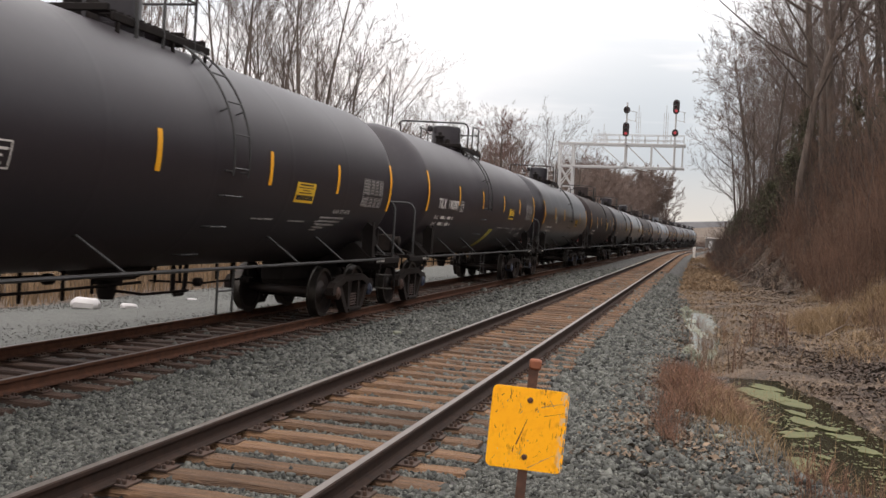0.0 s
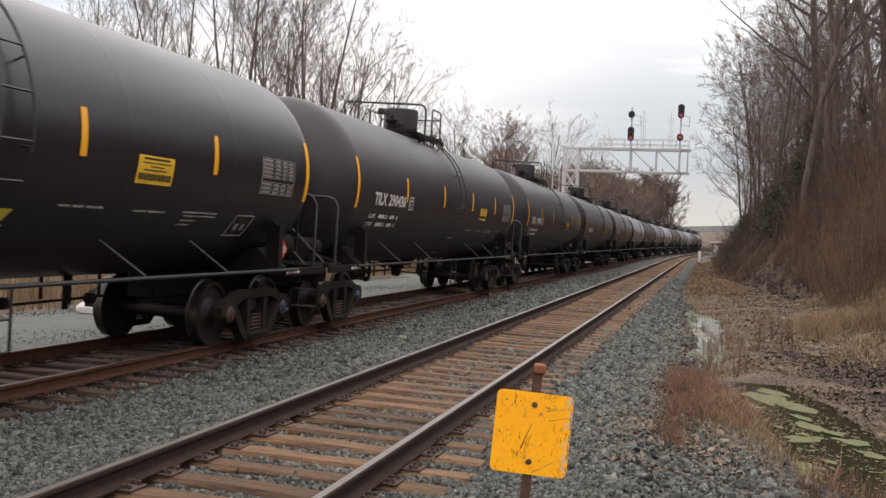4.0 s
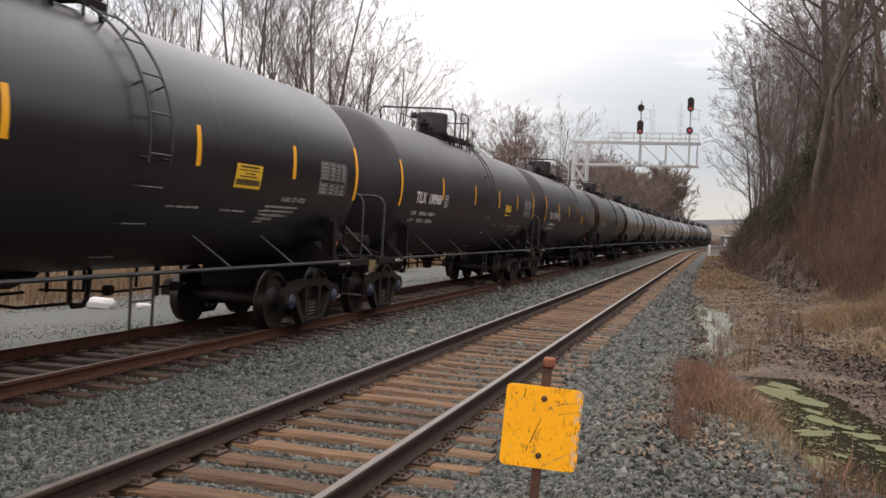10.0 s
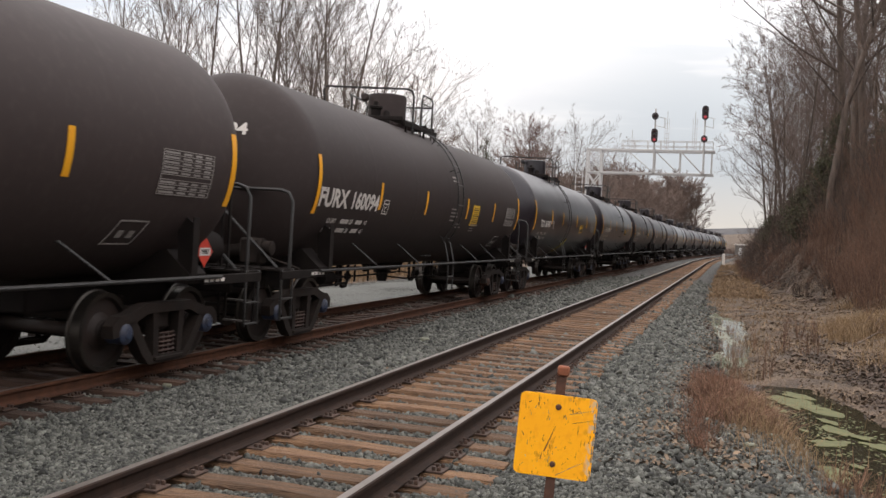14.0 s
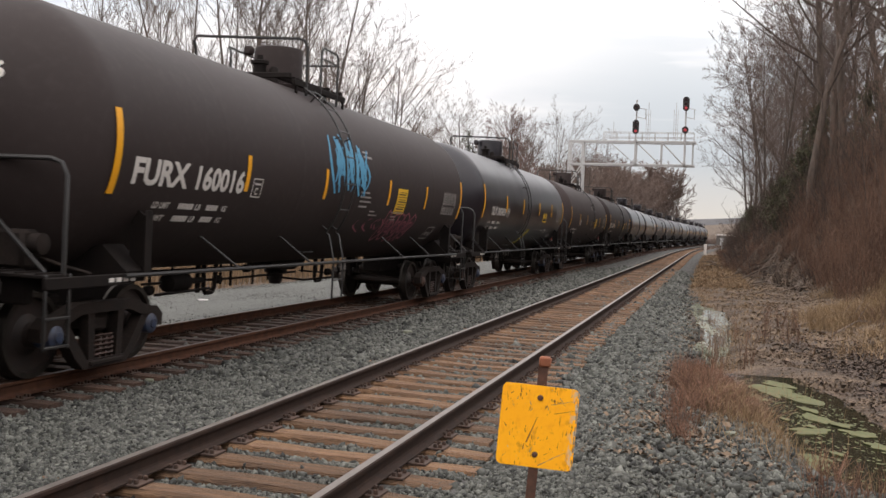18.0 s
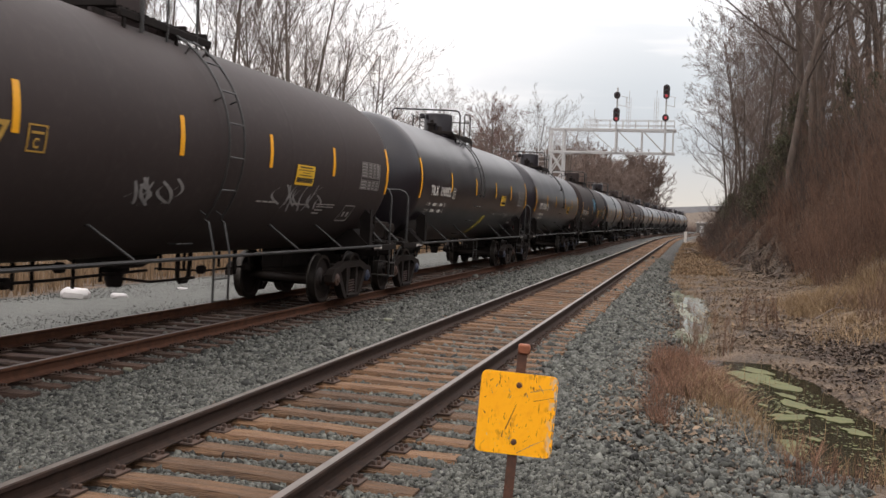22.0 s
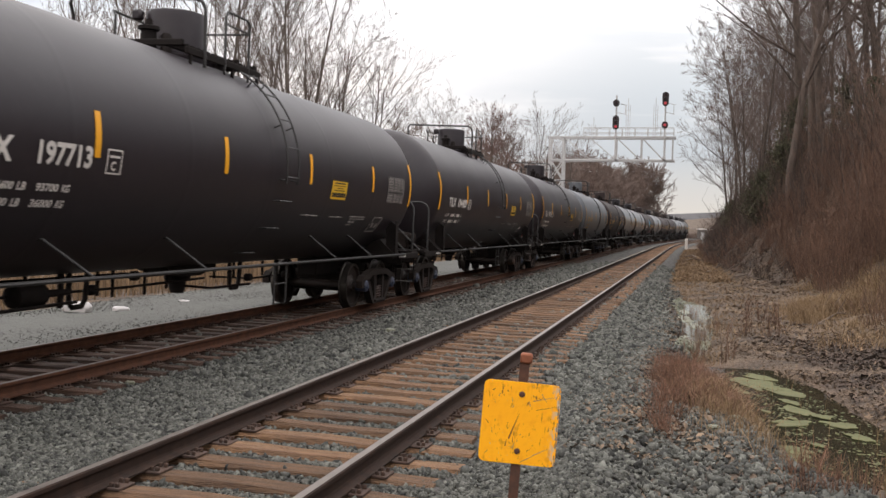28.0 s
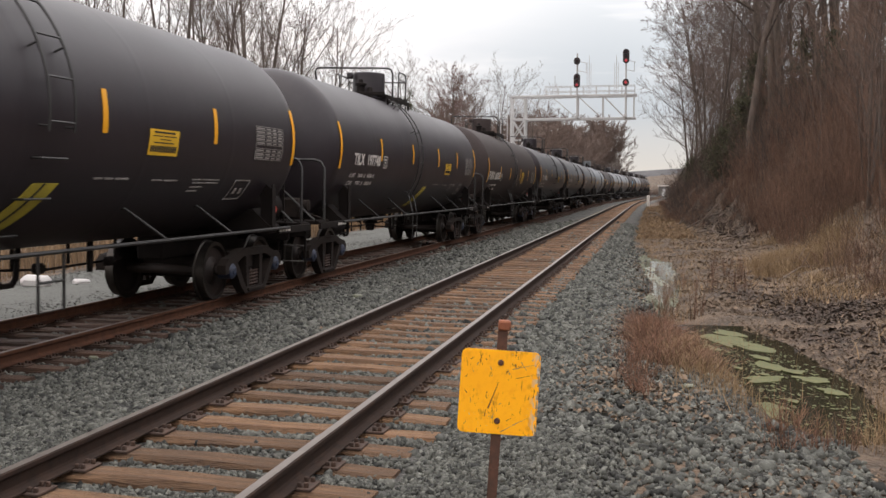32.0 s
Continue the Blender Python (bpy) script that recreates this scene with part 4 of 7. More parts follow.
    for x in (0.88, 0.98):
        e.box((x, 8.22, 1.32), (0.035, 0.04, 1.72), 0.006)
    e.box((0.93, 8.22, 2.17), (0.14, 0.04, 0.04), 0.008).box((1.40, 8.22, 0.78), (0.03, 0.04, 0.72), 0.005)
    D["end_ladder"] = e.mesh("end_ladder", M_UNDER)
    D["tread_bar"] = Geo().box((1.18, 8.24, 0), (0.46, 0.05, 0.028), 0.006).mesh("tread_bar", M_TREADBAR)
    q = Geo()
    for i in range(4):
        q.box((1.487, 6.80 + i * 0.13, 1.06), (0.004, 0.09, 0.045)).box((-1.487, 6.80 + i * 0.13, 1.06), (0.004, 0.09, 0.045))
    D["sill_stencil"] = q.mesh("sill_stencil", M_LETTER, False)
    D["sill_step"] = g.mesh("sill_step", M_PIPE)
    g = Geo().box((0, 8.28, 0.86), (0.16, 0.30, 0.18), 0.02).prism([(-0.15, 8.40), (0.02, 8.36), (0.17, 8.42), (0.17, 8.60), (0.10, 8.66), (0.04, 8.52), (-0.06, 8.50), (-0.15, 8.58)], 0.72, 1.00, "z")
    g.tube([(0.28, 8.1, 0.8), (0.32, 8.3, 0.62), (0.22, 8.5, 0.44), (0.05, 8.57, 0.42)], 0.025, 7)
    D["coupler"] = g.mesh("coupler", M_TRUCK)
    g = Geo().prism([(-1.0, 1.16), (-0.62, 0.96), (-0.25, 0.87), (0.30, 0.87), (0.68, 0.98), (1.0, 1.16)], -0.26, 0.26, "x")
    g.lathe([(0.60, 0.10), (0.70, 0.13), (0.78, 0.13), (0.80, 0.2), (0.94, 0.2)], (0, 0.05, 0), "z", 14)
    g.tube([(0.0, 0.05, 0.72), (0.55, 0.05, 0.70), (1.3, -0.15, 0.82)], 0.02, 6)
    D["bottom_outlet"] = g.mesh("bottom_outlet", M_UNDER)
    g = Geo().lathe([(-0.55, 0.10), (-0.50, 0.22), (0.50, 0.22), (0.55, 0.10)], (0.85, 7.45, 1.42), "y", 18)
    g.box((0.85, 7.2, 1.28), (0.10, 0.06, 0.3)).box((0.85, 7.7, 1.28), (0.10, 0.06, 0.3))
    D["air_reservoir"] = g.mesh("air_reservoir", M_UNDER)
    g = Geo().box((0.75, -7.75, 1.36), (0.34, 0.28, 0.40), 0.04).lathe([(0.92, 0.10), (1.06, 0.11), (1.08, 0.05)], (0, -7.75, 1.42), "x", 12)
    g.lathe([(-0.35, 0.14), (0.35, 0.14)], (0.3, -7.6, 1.36), "x", 14).tube([(0.9, -7.7, 1.3), (1.2, -7.6, 1.2), (1.3, -7.3, 1.12)], 0.02, 6)
    D["brake_valve"] = g.mesh("brake_valve", M_TRUCK)
    # trucks
    g = Geo().box((0, 0, 0.56), (2.0, 0.34, 0.26), 0.04).box((0, 0, 0.74), (0.7, 0.36, 0.12), 0.03)
    for s in (-1, 1):
        g.box((s * 0.45, 0, 0.42), (0.08, 1.5, 0.08), 0.01).box((0, s * 0.42, 0.36), (1.5, 0.10, 0.14), 0.02)
    D["truck"] = g.mesh("truck", M_TRUCK)
    g = Geo()
    top = [(-1.13, 0.42), (-1.14, 0.56), (-1.02, 0.66), (-0.82, 0.68), (-0.50, 0.78), (0.50, 0.78), (0.82, 0.68), (1.02, 0.66), (1.14, 0.56), (1.13, 0.42)]
    g.prism([*top, (0.98, 0.44), (0.90, 0.55), (0.76, 0.55), (0.46, 0.66), (-0.46, 0.66), (-0.76, 0.55), (-0.90, 0.55), (-0.98, 0.44)], 0.955, 1.10, "x")
    g.prism([(-0.84, 0.57), (-0.70, 0.60), (-0.42, 0.24), (-0.34, 0.155), (0.34, 0.155), (0.42, 0.24), (0.70, 0.60), (0.84, 0.57), (0.56, 0.20), (0.40, 0.06), (-0.40, 0.06), (-0.56, 0.20)], 0.955, 1.10, "x")
    for s in (-1, 1):
        g.prism([(s * 0.20, 0.10), (s * 0.30, 0.10), (s * 0.34, 0.70), (s * 0.22, 0.70)], 0.965, 1.09, "x")
    g.box((1.03, 0, 0.115), (0.20, 0.62, 0.05), 0.01)
    D["side_frame"] = g.mesh("side_frame", M_TRUCK, True, 30)
    g = Geo()
    for y in (-0.11, 0.0, 0.11):
        turns = [(1.04 + 0.055 * math.cos(a), y + 0.055 * math.sin(a), 0.15 + 0.26 * a / (2 * math.pi * 5)) for a in np.linspace(0, 2 * math.pi * 5, 31)]
        g.tube(turns, 0.014, 3)
    D["spring_nest"] = g.mesh("spring_nest", M_SPRING)
    D["bearing_cap"] = Geo().lathe([(0.90, 0.12), (1.105, 0.12), (1.12, 0.105), (1.13, 0.06), (1.145, 0.055), (1.15, 0.03)], (0, 0, 0), "x", 16).mesh("bearing_cap", M_BEARING_RUST)
    g = Geo().lathe([(-0.98, 0.075), (-0.80, 0.08), (0.80, 0.08), (0.98, 0.075)], (0, 0, 0), "x", 12)
    for s in (-1, 1):
        g.lathe([(s * 0.66, R_WHEEL + 0.028), (s * 0.685, R_WHEEL + 0.028), (s * 0.70, R_WHEEL), (s * 0.82, R_WHEEL - 0.006), (s * 0.82, R_WHEEL - 0.06), (s * 0.765, R_WHEEL - 0.075), (s * 0.745, 0.22), (s * 0.79, 0.14), (s * 0.83, 0.13), (s * 0.83, 0.07), (s * 0.66, 0.07), (s * 0.66, 0.14), (s * 0.70, 0.22), (s * 0.70, R_WHEEL - 0.075), (s * 0.66, R_WHEEL - 0.06), (s * 0.66, R_WHEEL + 0.028)], (0, 0, 0), "x", 30, cap=False)
    me = g.mesh("wheelset", M_WHEEL, True, 30)
    me.materials.append(M_TREAD)
    for p in me.polygons:
        c = p.center
        if math.hypot(c.y, c.z) > R_WHEEL - 0.05:
            p.material_index = 1
    D["wheelset"] = me
    # signs
    s = 0.20
    D["placard"] = Geo().prism([(-s, 0), (0, -s), (s, 0), (0, s)], 0.0, 0.006, "y").mesh("placard", M_PLACARD, False)
    D["placard_band"] = Geo().box((0, -0.003, 0), (0.26, 0.004, 0.10)).mesh("placard_band", M_PLACARD_W, False)
    D["placard_number"] = letters("1987", -0.10, -0.035, 0.07, 0.20, lambda u, v: (u, -0.007, v)).mesh("placard_number", M_BLACK, False)
    D["placard_holder"] = Geo().box((0, 0.03, -0.12), (0.05, 0.04, 0.46), 0.006).mesh("placard_holder", M_PIPE)
    D["end_stripe"] = patch(-0.055, 0.055, 2.04, 2.94).mesh("end_stripe", M_STRIPE)
    D["reflective_stripe"] = patch(-0.05, 0.05, 2.20, 2.68).mesh("reflective_stripe", M_STRIPE)
    D["notice_panel"] = patch(-0.37, 0.37, 2.11, 2.42, 0.006).mesh("notice_panel", M_PANEL)
    D["notice_tall"] = patch(-0.31, 0.31, 2.05, 2.55, 0.006).mesh("notice_panel", M_PANEL)
    D["notice_print"] = bars([(-0.27, 0.26, 2.375, 0.022), (-0.30, -0.06, 2.335, 0.012), (-0.03, 0.30, 2.335, 0.012), (-0.12, 0.16, 2.295, 0.012), (-0.26, 0.24, 2.255, 0.014)] + [(-0.33 + i * 0.056, -0.33 + i * 0.056 + 0.04, 2.15, 0.075) for i in range(12)], 0.010).mesh("notice_print", M_BLACK, False)
    D["notice_tall_print"] = bars([(-0.27 + 0.05 * (i % 3), 0.27 - 0.06 * (i % 2), 2.09 + i * 0.048, 0.012 + 0.012 * (i % 3 == 1)) for i in range(9)], 0.010).mesh("notice_print", M_BLACK, False)
    rows = []
    for i in range(10):
        z = 2.12 + i * 0.055
        rows.append((-0.54, 0.54, z, 0.008))
        if i not in (3, 9):
            rows += [(-0.52, -0.22, z + 0.018, 0.022), (-0.14, 0.04, z + 0.018, 0.022), (0.12, 0.26, z + 0.018, 0.022), (0.34, 0.48, z + 0.018, 0.022)]
    rows += [(-0.55, -0.54, 2.12, 0.50), (0.54, 0.55, 2.12, 0.50)]
    D["data_table"] = bars(rows).mesh("data_table", M_PRINT, False)
    g = bars([(3.26, 3.54, 2.13, 0.016), (3.26, 3.54, 2.374, 0.016), (3.26, 3.275, 2.13, 0.26), (3.525, 3.54, 2.13, 0.26), (3.31, 3.49, 2.30, 0.025)])
    p = letters("C", 3.345, 2.165, 0.10, 0.09, side)
    g.add(p.v, p.f)
    g.v = [(x, y - HALF, z) for x, y, z in g.v]
    D["plate_mark"] = g.mesh("plate_mark", M_LETTER, False)
    D["small_print"] = bars([(8.68, 8.86, 1.79, 0.022), (8.90, 9.08, 1.79, 0.022), (9.12, 9.42, 1.79, 0.022), (9.98, 10.25, 1.78, 0.02), (10.29, 10.65, 1.78, 0.02), (11.05, 11.9, 1.80, 0.016), (11.1, 11.9, 1.76, 0.014), (11.08, 11.45, 1.705, 0.016), (11.05, 11.35, 1.655, 0.016)]).mesh("small_print", M_PRINT, False)
    g = letters("AAR ST-470", 11.62, 1.95, 0.075, 0.85, side)
    q = bars([(11.2, 12.3, 1.86, 0.028), (11.2, 12.2, 1.80, 0.028), (11.2, 12.0, 1.74, 0.028), (11.2, 11.6, 1.69, 0.028)])
    g.add(q.v, q.f)
    D["stencil_block"] = g.mesh("stencil_block", M_PRINT, False)
    D["test_box"] = test_frame().mesh("test_box", M_PRINT, False)
    D["warning_print"] = bars([(7.49, 7.77, 3.08, 0.035), (7.51, 7.93, 3.0, 0.035), (7.39, 7.83, 2.37, 0.03), (7.4, 7.93, 2.29, 0.03), (7.42, 7.98, 2.21, 0.03), (7.43, 7.84, 2.12, 0.03), (8.09, 8.37, 2.05, 0.025), (8.1, 8.55, 1.98, 0.025), (9.38, 10.05, 2.06, 0.022), (9.4, 9.71, 1.98, 0.022), (9.43, 9.76, 1.92, 0.022)]).mesh("warning_print", M_PRINT, False)
    D["splash"] = patch(6.80, 7.24, 1.33, 1.87, 0.007, 0.42).mesh("paint_patch", M_SPLASH)
    D["splash_bar"] = patch(6.98, 7.02, 1.33, 1.87, 0.011, 0.42).mesh("paint_bar", M_BLACK)
    g = Geo()
    for word, x, z, wd in (("US GAL", 0.20, 2.65, 0.31), ("IMP GAL", 0.20, 2.53, 0.34), ("L", 0.20, 2.41, 0.04)):
        p = letters(word, x, z, 0.06, wd, head_place)
        g.add(p.v, p.f)
        for j in range(5):
            g.add([head_place(-0.18 + j * 0.062 + a, z + c) for a, c in ((0, 0), (0.04, 0), (0.04, 0.06), (0, 0.06))], [(0, 1, 2, 3)])
    for z, w in ((1.96, 0.62), (1.88, 0.50), (1.80, 0.56), (1.72, 0.44)):
        for j in range(int(w / 0.15)):
            g.add([head_place(-0.05 + j * 0.16 + a, z + c) for a, c in ((0, 0), (0.12, 0), (0.12, 0.03), (0, 0.03))], [(0, 1, 2, 3)])
    D["head_print"] = g.mesh("head_print", M_PRINT, False)
    for key in ("small_print", "stencil_block", "test_box", "splash", "splash_bar", "warning_print"):
        me = D[key]
        for q in me.vertices:
            q.co.y -= HALF
    return D


CM = car_meshes()


WEIGHTS = {8: (("195200", "88500"), ("90800", "41200")), 19: (("206600", "93700"), ("79400", "36000")), 21: (("206700", "93700"), ("79300", "36000")), 6: (("207300", "94000"), ("78700", "35700"))}


def load_lines(known):
    """The load limit lines under the number."""
    g = Geo()
    pairs = WEIGHTS.get(known, ((), ()))
    for word, z, nums in (("LD LMT", 1.915, pairs[0]), ("LT WT", 1.765, pairs[1])):
        p = letters(word, 0.98, z, 0.075, 0.36, side)
        g.add(p.v, p.f)
        for i, (u, unit) in enumerate(((1.55, "LB"), (2.22, "KG"))):
            if nums:
                p = letters(nums[i], u, z, 0.075, 0.34, side)
            else:
                p = bars([(u + j * 0.058, u + j * 0.058 + 0.045, z + 0.004, 0.068) for j in range(6 if i == 0 else 5)])
            g.add(p.v, p.f)
            p = letters(unit, u + 0.40, z, 0.075, 0.12, side)
            g.add(p.v, p.f)
    g.v = [(x, y - HALF, z) for x, y, z in g.v]
    return g


LOAD = {k: load_lines(k).mesh("load_stencil", M_LETTER, False) for k in (21, 6, 8, 19, None)}


def scrawl(seed, u0, u1, z0, z1, n, width):
    """Sprayed strokes on the tank's side."""
    r = random.Random(seed)
    g = Geo()
    for i in range(n):
        u = u0 + (u1 - u0) * (i + r.uniform(0.1, 0.9)) / n
        za, zb = r.uniform(z0, z0 + (z1 - z0) * 0.35), r.uniform(z0 + (z1 - z0) * 0.6, z1)
        lean = r.uniform(-0.35, 0.35)
        m = 10
        verts, faces = [], []
        bend = r.uniform(-0.3, 0.3)
        for j in range(m + 1):
            f = j / m
            uu = u + lean * f + bend * math.sin(f * 3.1)
            w = width * (0.5 + 0.5 * math.sin(0.35 + f * 2.5))
            z = za + (zb - za) * f
            verts += [on_tank(uu - w, z, 0.005 + i * 0.0004), on_tank(uu + w, z + 0.02, 0.005 + i * 0.0004)]
        for j in range(m):
            faces.append((2 * j, 2 * j + 1, 2 * j + 3, 2 * j + 2))
        g.add(verts, faces)
    g.v = [(x, y - HALF, z) for x, y, z in g.v]
    return g


FLIP = Matrix.Rotation(math.pi, 4, "Z")
STRIPES_A = (2.97, 5.78, 8.82, 11.54)
STRIPES_B = (3.13, 5.54, 8.90, 11.62)
STRIPE_AT = {0: (2.95, 5.85, 8.87, 11.57), 1: (2.82, 5.72, 8.79, 11.5), 2: (2.97, 5.95, 8.85, 11.66), 4: (2.73, 5.64, 8.94, 11.77), 5: (2.97, 5.81, 8.62, 11.81), 6: (3.06, 6.15, 9.03, 11.68), 7: (3.03, 5.78, 9.11, 11.88), 8: (3.01, 5.37, 8.74, 11.52), 9: (2.77, 5.51, 8.76, 11.46), 10: (2.97, 5.78, 8.82, 11.3), 11: (3.02, 5.78, 8.82, 11.54), 12: (3.0, 5.75, 8.97, 11.47), 13: (3.09, 5.86, 9.12, 11.87), 14: (2.91, 5.88, 8.77, 11.41), 15: (3.2, 6.22, 8.82, 11.42), 16: (3.13, 5.78, 9.08, 12.0), 17: (2.65, 5.67, 8.6, 11.44), 19: (2.83, 5.74, 8.72, 11.9), 20: (2.91, 5.65, 8.8, 11.55), 21: (2.9, 5.84, 8.82, 11.47), 22: (2.97, 5.78, 8.67, 11.47)}
SLACK = {0: -0.15, 1: -0.19, 2: -0.35, 5: -0.08, 7: 0.14, 9: -0.08, 10: -0.09, 11: -0.19, 12: -0.18, 13: -0.14, 14: -0.05, 16: -0.22, 20: 0.05, 21: -0.28, 22: -0.2}
PAINT_DROP = {0: 0.10, 4: 0.10, 8: 0.10, 11: 0.08, 13: 0.06}
LADDER = {2: 7.3, 7: 8.1, 8: 6.2, 9: 7.65, 11: 6.2, 12: 6.5, 14: 6.2, 15: 7.45, 16: 7.4, 20: 6.5, 21: 6.2, -1: 6.2}
LONG = (8, 9, 11, 12, 15, 16, 20, 21)


def raised(dz, dy=0.0):
    """Moves paint up the tank's side by dz and along it by dy."""
    return Matrix.Translation((0, dy, Z_TANK)) @ Matrix.Rotation(-dz / R_TANK, 4, "Y") @ Matrix.Translation((0, 0, -Z_TANK))


def build_car(k, paint, label, number=None, letter_mat=None, stripes=STRIPES_A, tall=False, patch_on=False, tape=None, block=False):
    car = thing("tank_car", None, label, "tank car", pose(TRAIN_X, FIRST_Y - PITCH * k, TRAIN_Z, 0, TILT, 0), "tank cars of the train")
    part("tank", CM["tank"], car, mat=paint)
    part("manway_housing", CM["manway_housing"], car, mat=paint, at=pose(0, -0.25, 0))
    for key in ("relief_valve", "top_platform", "railing_hoop", "far_rail", "side_rail", "end_gate"):
        part(key, CM[key], car, at=pose(0, -0.25, 0))
    for key in ("bottom_outlet", "air_reservoir", "brake_valve"):
        part(key, CM[key], car)
    lad = LADDER.get(k, 7.7) - HALF
    part("side_ladder", CM["long_ladder" if k in LONG else "side_ladder"], car, at=pose(0, lad, 0))
    part("stirrup", CM["stirrup"], car, at=pose(0, lad, 0))
    for z in ((1.35,) if k in LONG else (2.14, 1.74, 1.36)):
        p = on_tank(lad, z, 0.06)
        part("grab_rung", CM["grab_rung"], car, at=pose(*p))
    for s in (-1, 1):
        part("handrail", CM["handrail"], car, at=pose(s * 1.52, 0, 1.10))
    part("brake_rigging", CM["brake_rigging"], car, at=pose(-0.1, 0, 0))
    for y in (-4.35, -1.9, 2.9, 4.85):
        part("bracket", CM["bracket"], car, at=pose(0, y, 0))
        part("bracket", CM["bracket"], car, at=FLIP @ pose(0, y, 0))
    for m in (Matrix(), FLIP):
        for key in ("stub_sill", "sill_plate", "end_beam", "body_bolster", "end_platform", "end_railing", "coupler"):
            part(key, CM[key], car, at=m.copy())
        lad_end = part("end_ladder", CM["end_ladder"], car, at=m.copy())
        for z in (0.44, 0.72):
            part("tread_bar", CM["tread_bar"], lad_end, "scuffed grey tread", at=pose(0, 0, z))
        tagged(part("sill_stencil", CM["sill_stencil"], car, at=m.copy()), kind="stuff")
        if k in (9, 10, 12, 15, 16, 20):
            part("sill_step", CM["sill_step"], car, at=m.copy())
            part("sill_step", CM["sill_step"], car, at=m @ Matrix.Translation((-2.92, 0, 0)))
    for s in (-1, 1):
        t = part("truck", CM["truck"], car, at=pose(0, s * TRUCK_Y, 0))
        part("side_frame", CM["side_frame"], t)
        part("side_frame", CM["side_frame"], t, at=FLIP.copy())
        part("spring_nest", CM["spring_nest"], t)
        for i, d in enumerate((-1, 1)):
            w = part("wheelset", CM["wheelset"], t, at=pose(0, d * AXLE, R_WHEEL))
            (WHEELS_BACK, WHEELS_FRONT)[i].append(w)
            part("bearing_cap", CM["bearing_cap"], t, at=pose(0, d * AXLE, R_WHEEL), mat=M_BEARING if (k + i + s) % 3 != 1 else None)
    low = k in (9, 10, 12, 20)
    drop = PAINT_DROP.get(k, 0.0)
    lift = (0.0 if low else 0.15) - drop
    for u in (0.0, 2 * HALF):
        part("end_stripe", CM["end_stripe"], car, at=raised((0.0 if low else 0.18) - drop, u - HALF), mat=tape)
    stripes = STRIPE_AT.get(k, stripes)
    shift = stripes[0] - 3.08
    for u in stripes:
        part("reflective_stripe", CM["reflective_stripe"], car, at=raised((0.0 if low else 0.235) - drop, u - HALF), mat=tape)
    part("data_table", CM["data_table"], car, at=raised(lift, 13.42 - HALF), mat=M_BLACK if k == 16 else None)
    if k != 16:
      pan = part("notice_panel", CM["notice_tall" if tall else "notice_panel"], car, at=raised(lift - (0 if low else 0.03), stripes[2] + (0.82 if tall else 1.36) - HALF))
      part("notice_print", CM["notice_tall_print" if tall else "notice_print"], pan)
    part("plate_mark", CM["plate_mark"], car, at=raised(lift, shift), mat=letter_mat)
    tagged(part("load_stencil", LOAD[k if k in LOAD else None], car, at=raised(lift, shift), mat=letter_mat), kind="stuff")
    if not tall:
        tagged(part("small_print", CM["small_print"], car, at=raised(lift)), kind="stuff")
    if tall:
        tagged(part("warning_print", CM["warning_print"], car, at=raised(lift)), kind="stuff")
    part("stencil_block" if block else "test_box", CM["stencil_block" if block else "test_box"], car, at=raised(lift))
    if patch_on:
        at = pose(0, stripes[1] - 5.37, 0)
        part("paint_bar", CM["splash_bar"], part("paint_patch", CM["splash"], car, at=at))
    for at in (pose(0.16, -8.10, 1.36), pose(1.12, 7.36, 1.38, 0, 0, 90)):
        p = part("placard", CM["placard"], car, at=at)
        part("placard_band", CM["placard_band"], p)
        part("placard_number", CM["placard_number"], p)
        part("placard_holder", CM["placard_holder"], p)
    if number:
        wide = 2.6 if low else 1.95
        share = 0.45 if low else 0.375
        digits = 0.475 if low else 0.56 - 0.06 * number.count("1")
        for name, word, u, w in (("reporting_mark", number.split()[0], 3.0 - wide, share * wide), ("car_number", number.split()[1], 3.0 - digits * wide, digits * wide)):
            g = letters(word, u + shift, 2.14, 0.30 if low else 0.23, w, side)
            g.v = [(x, y - HALF, z) for x, y, z in g.v]
            part(name, g.mesh(name, M_LETTER, False), car, at=raised(lift + 0.02), mat=letter_mat)
        g = letters(number.split()[1], -0.25, 3.06, 0.19, 0.86, head_place) if low else letters(number.split()[1], 0.05, 2.79, 0.14, 0.55, head_place)
        part("end_number", g.mesh("end_number", M_LETTER, False), car, mat=letter_mat)
    if k not in (9, 10, 12, 15, 16, 20):
        tagged(part("head_print", CM["head_print"], car), kind="stuff")
    return car


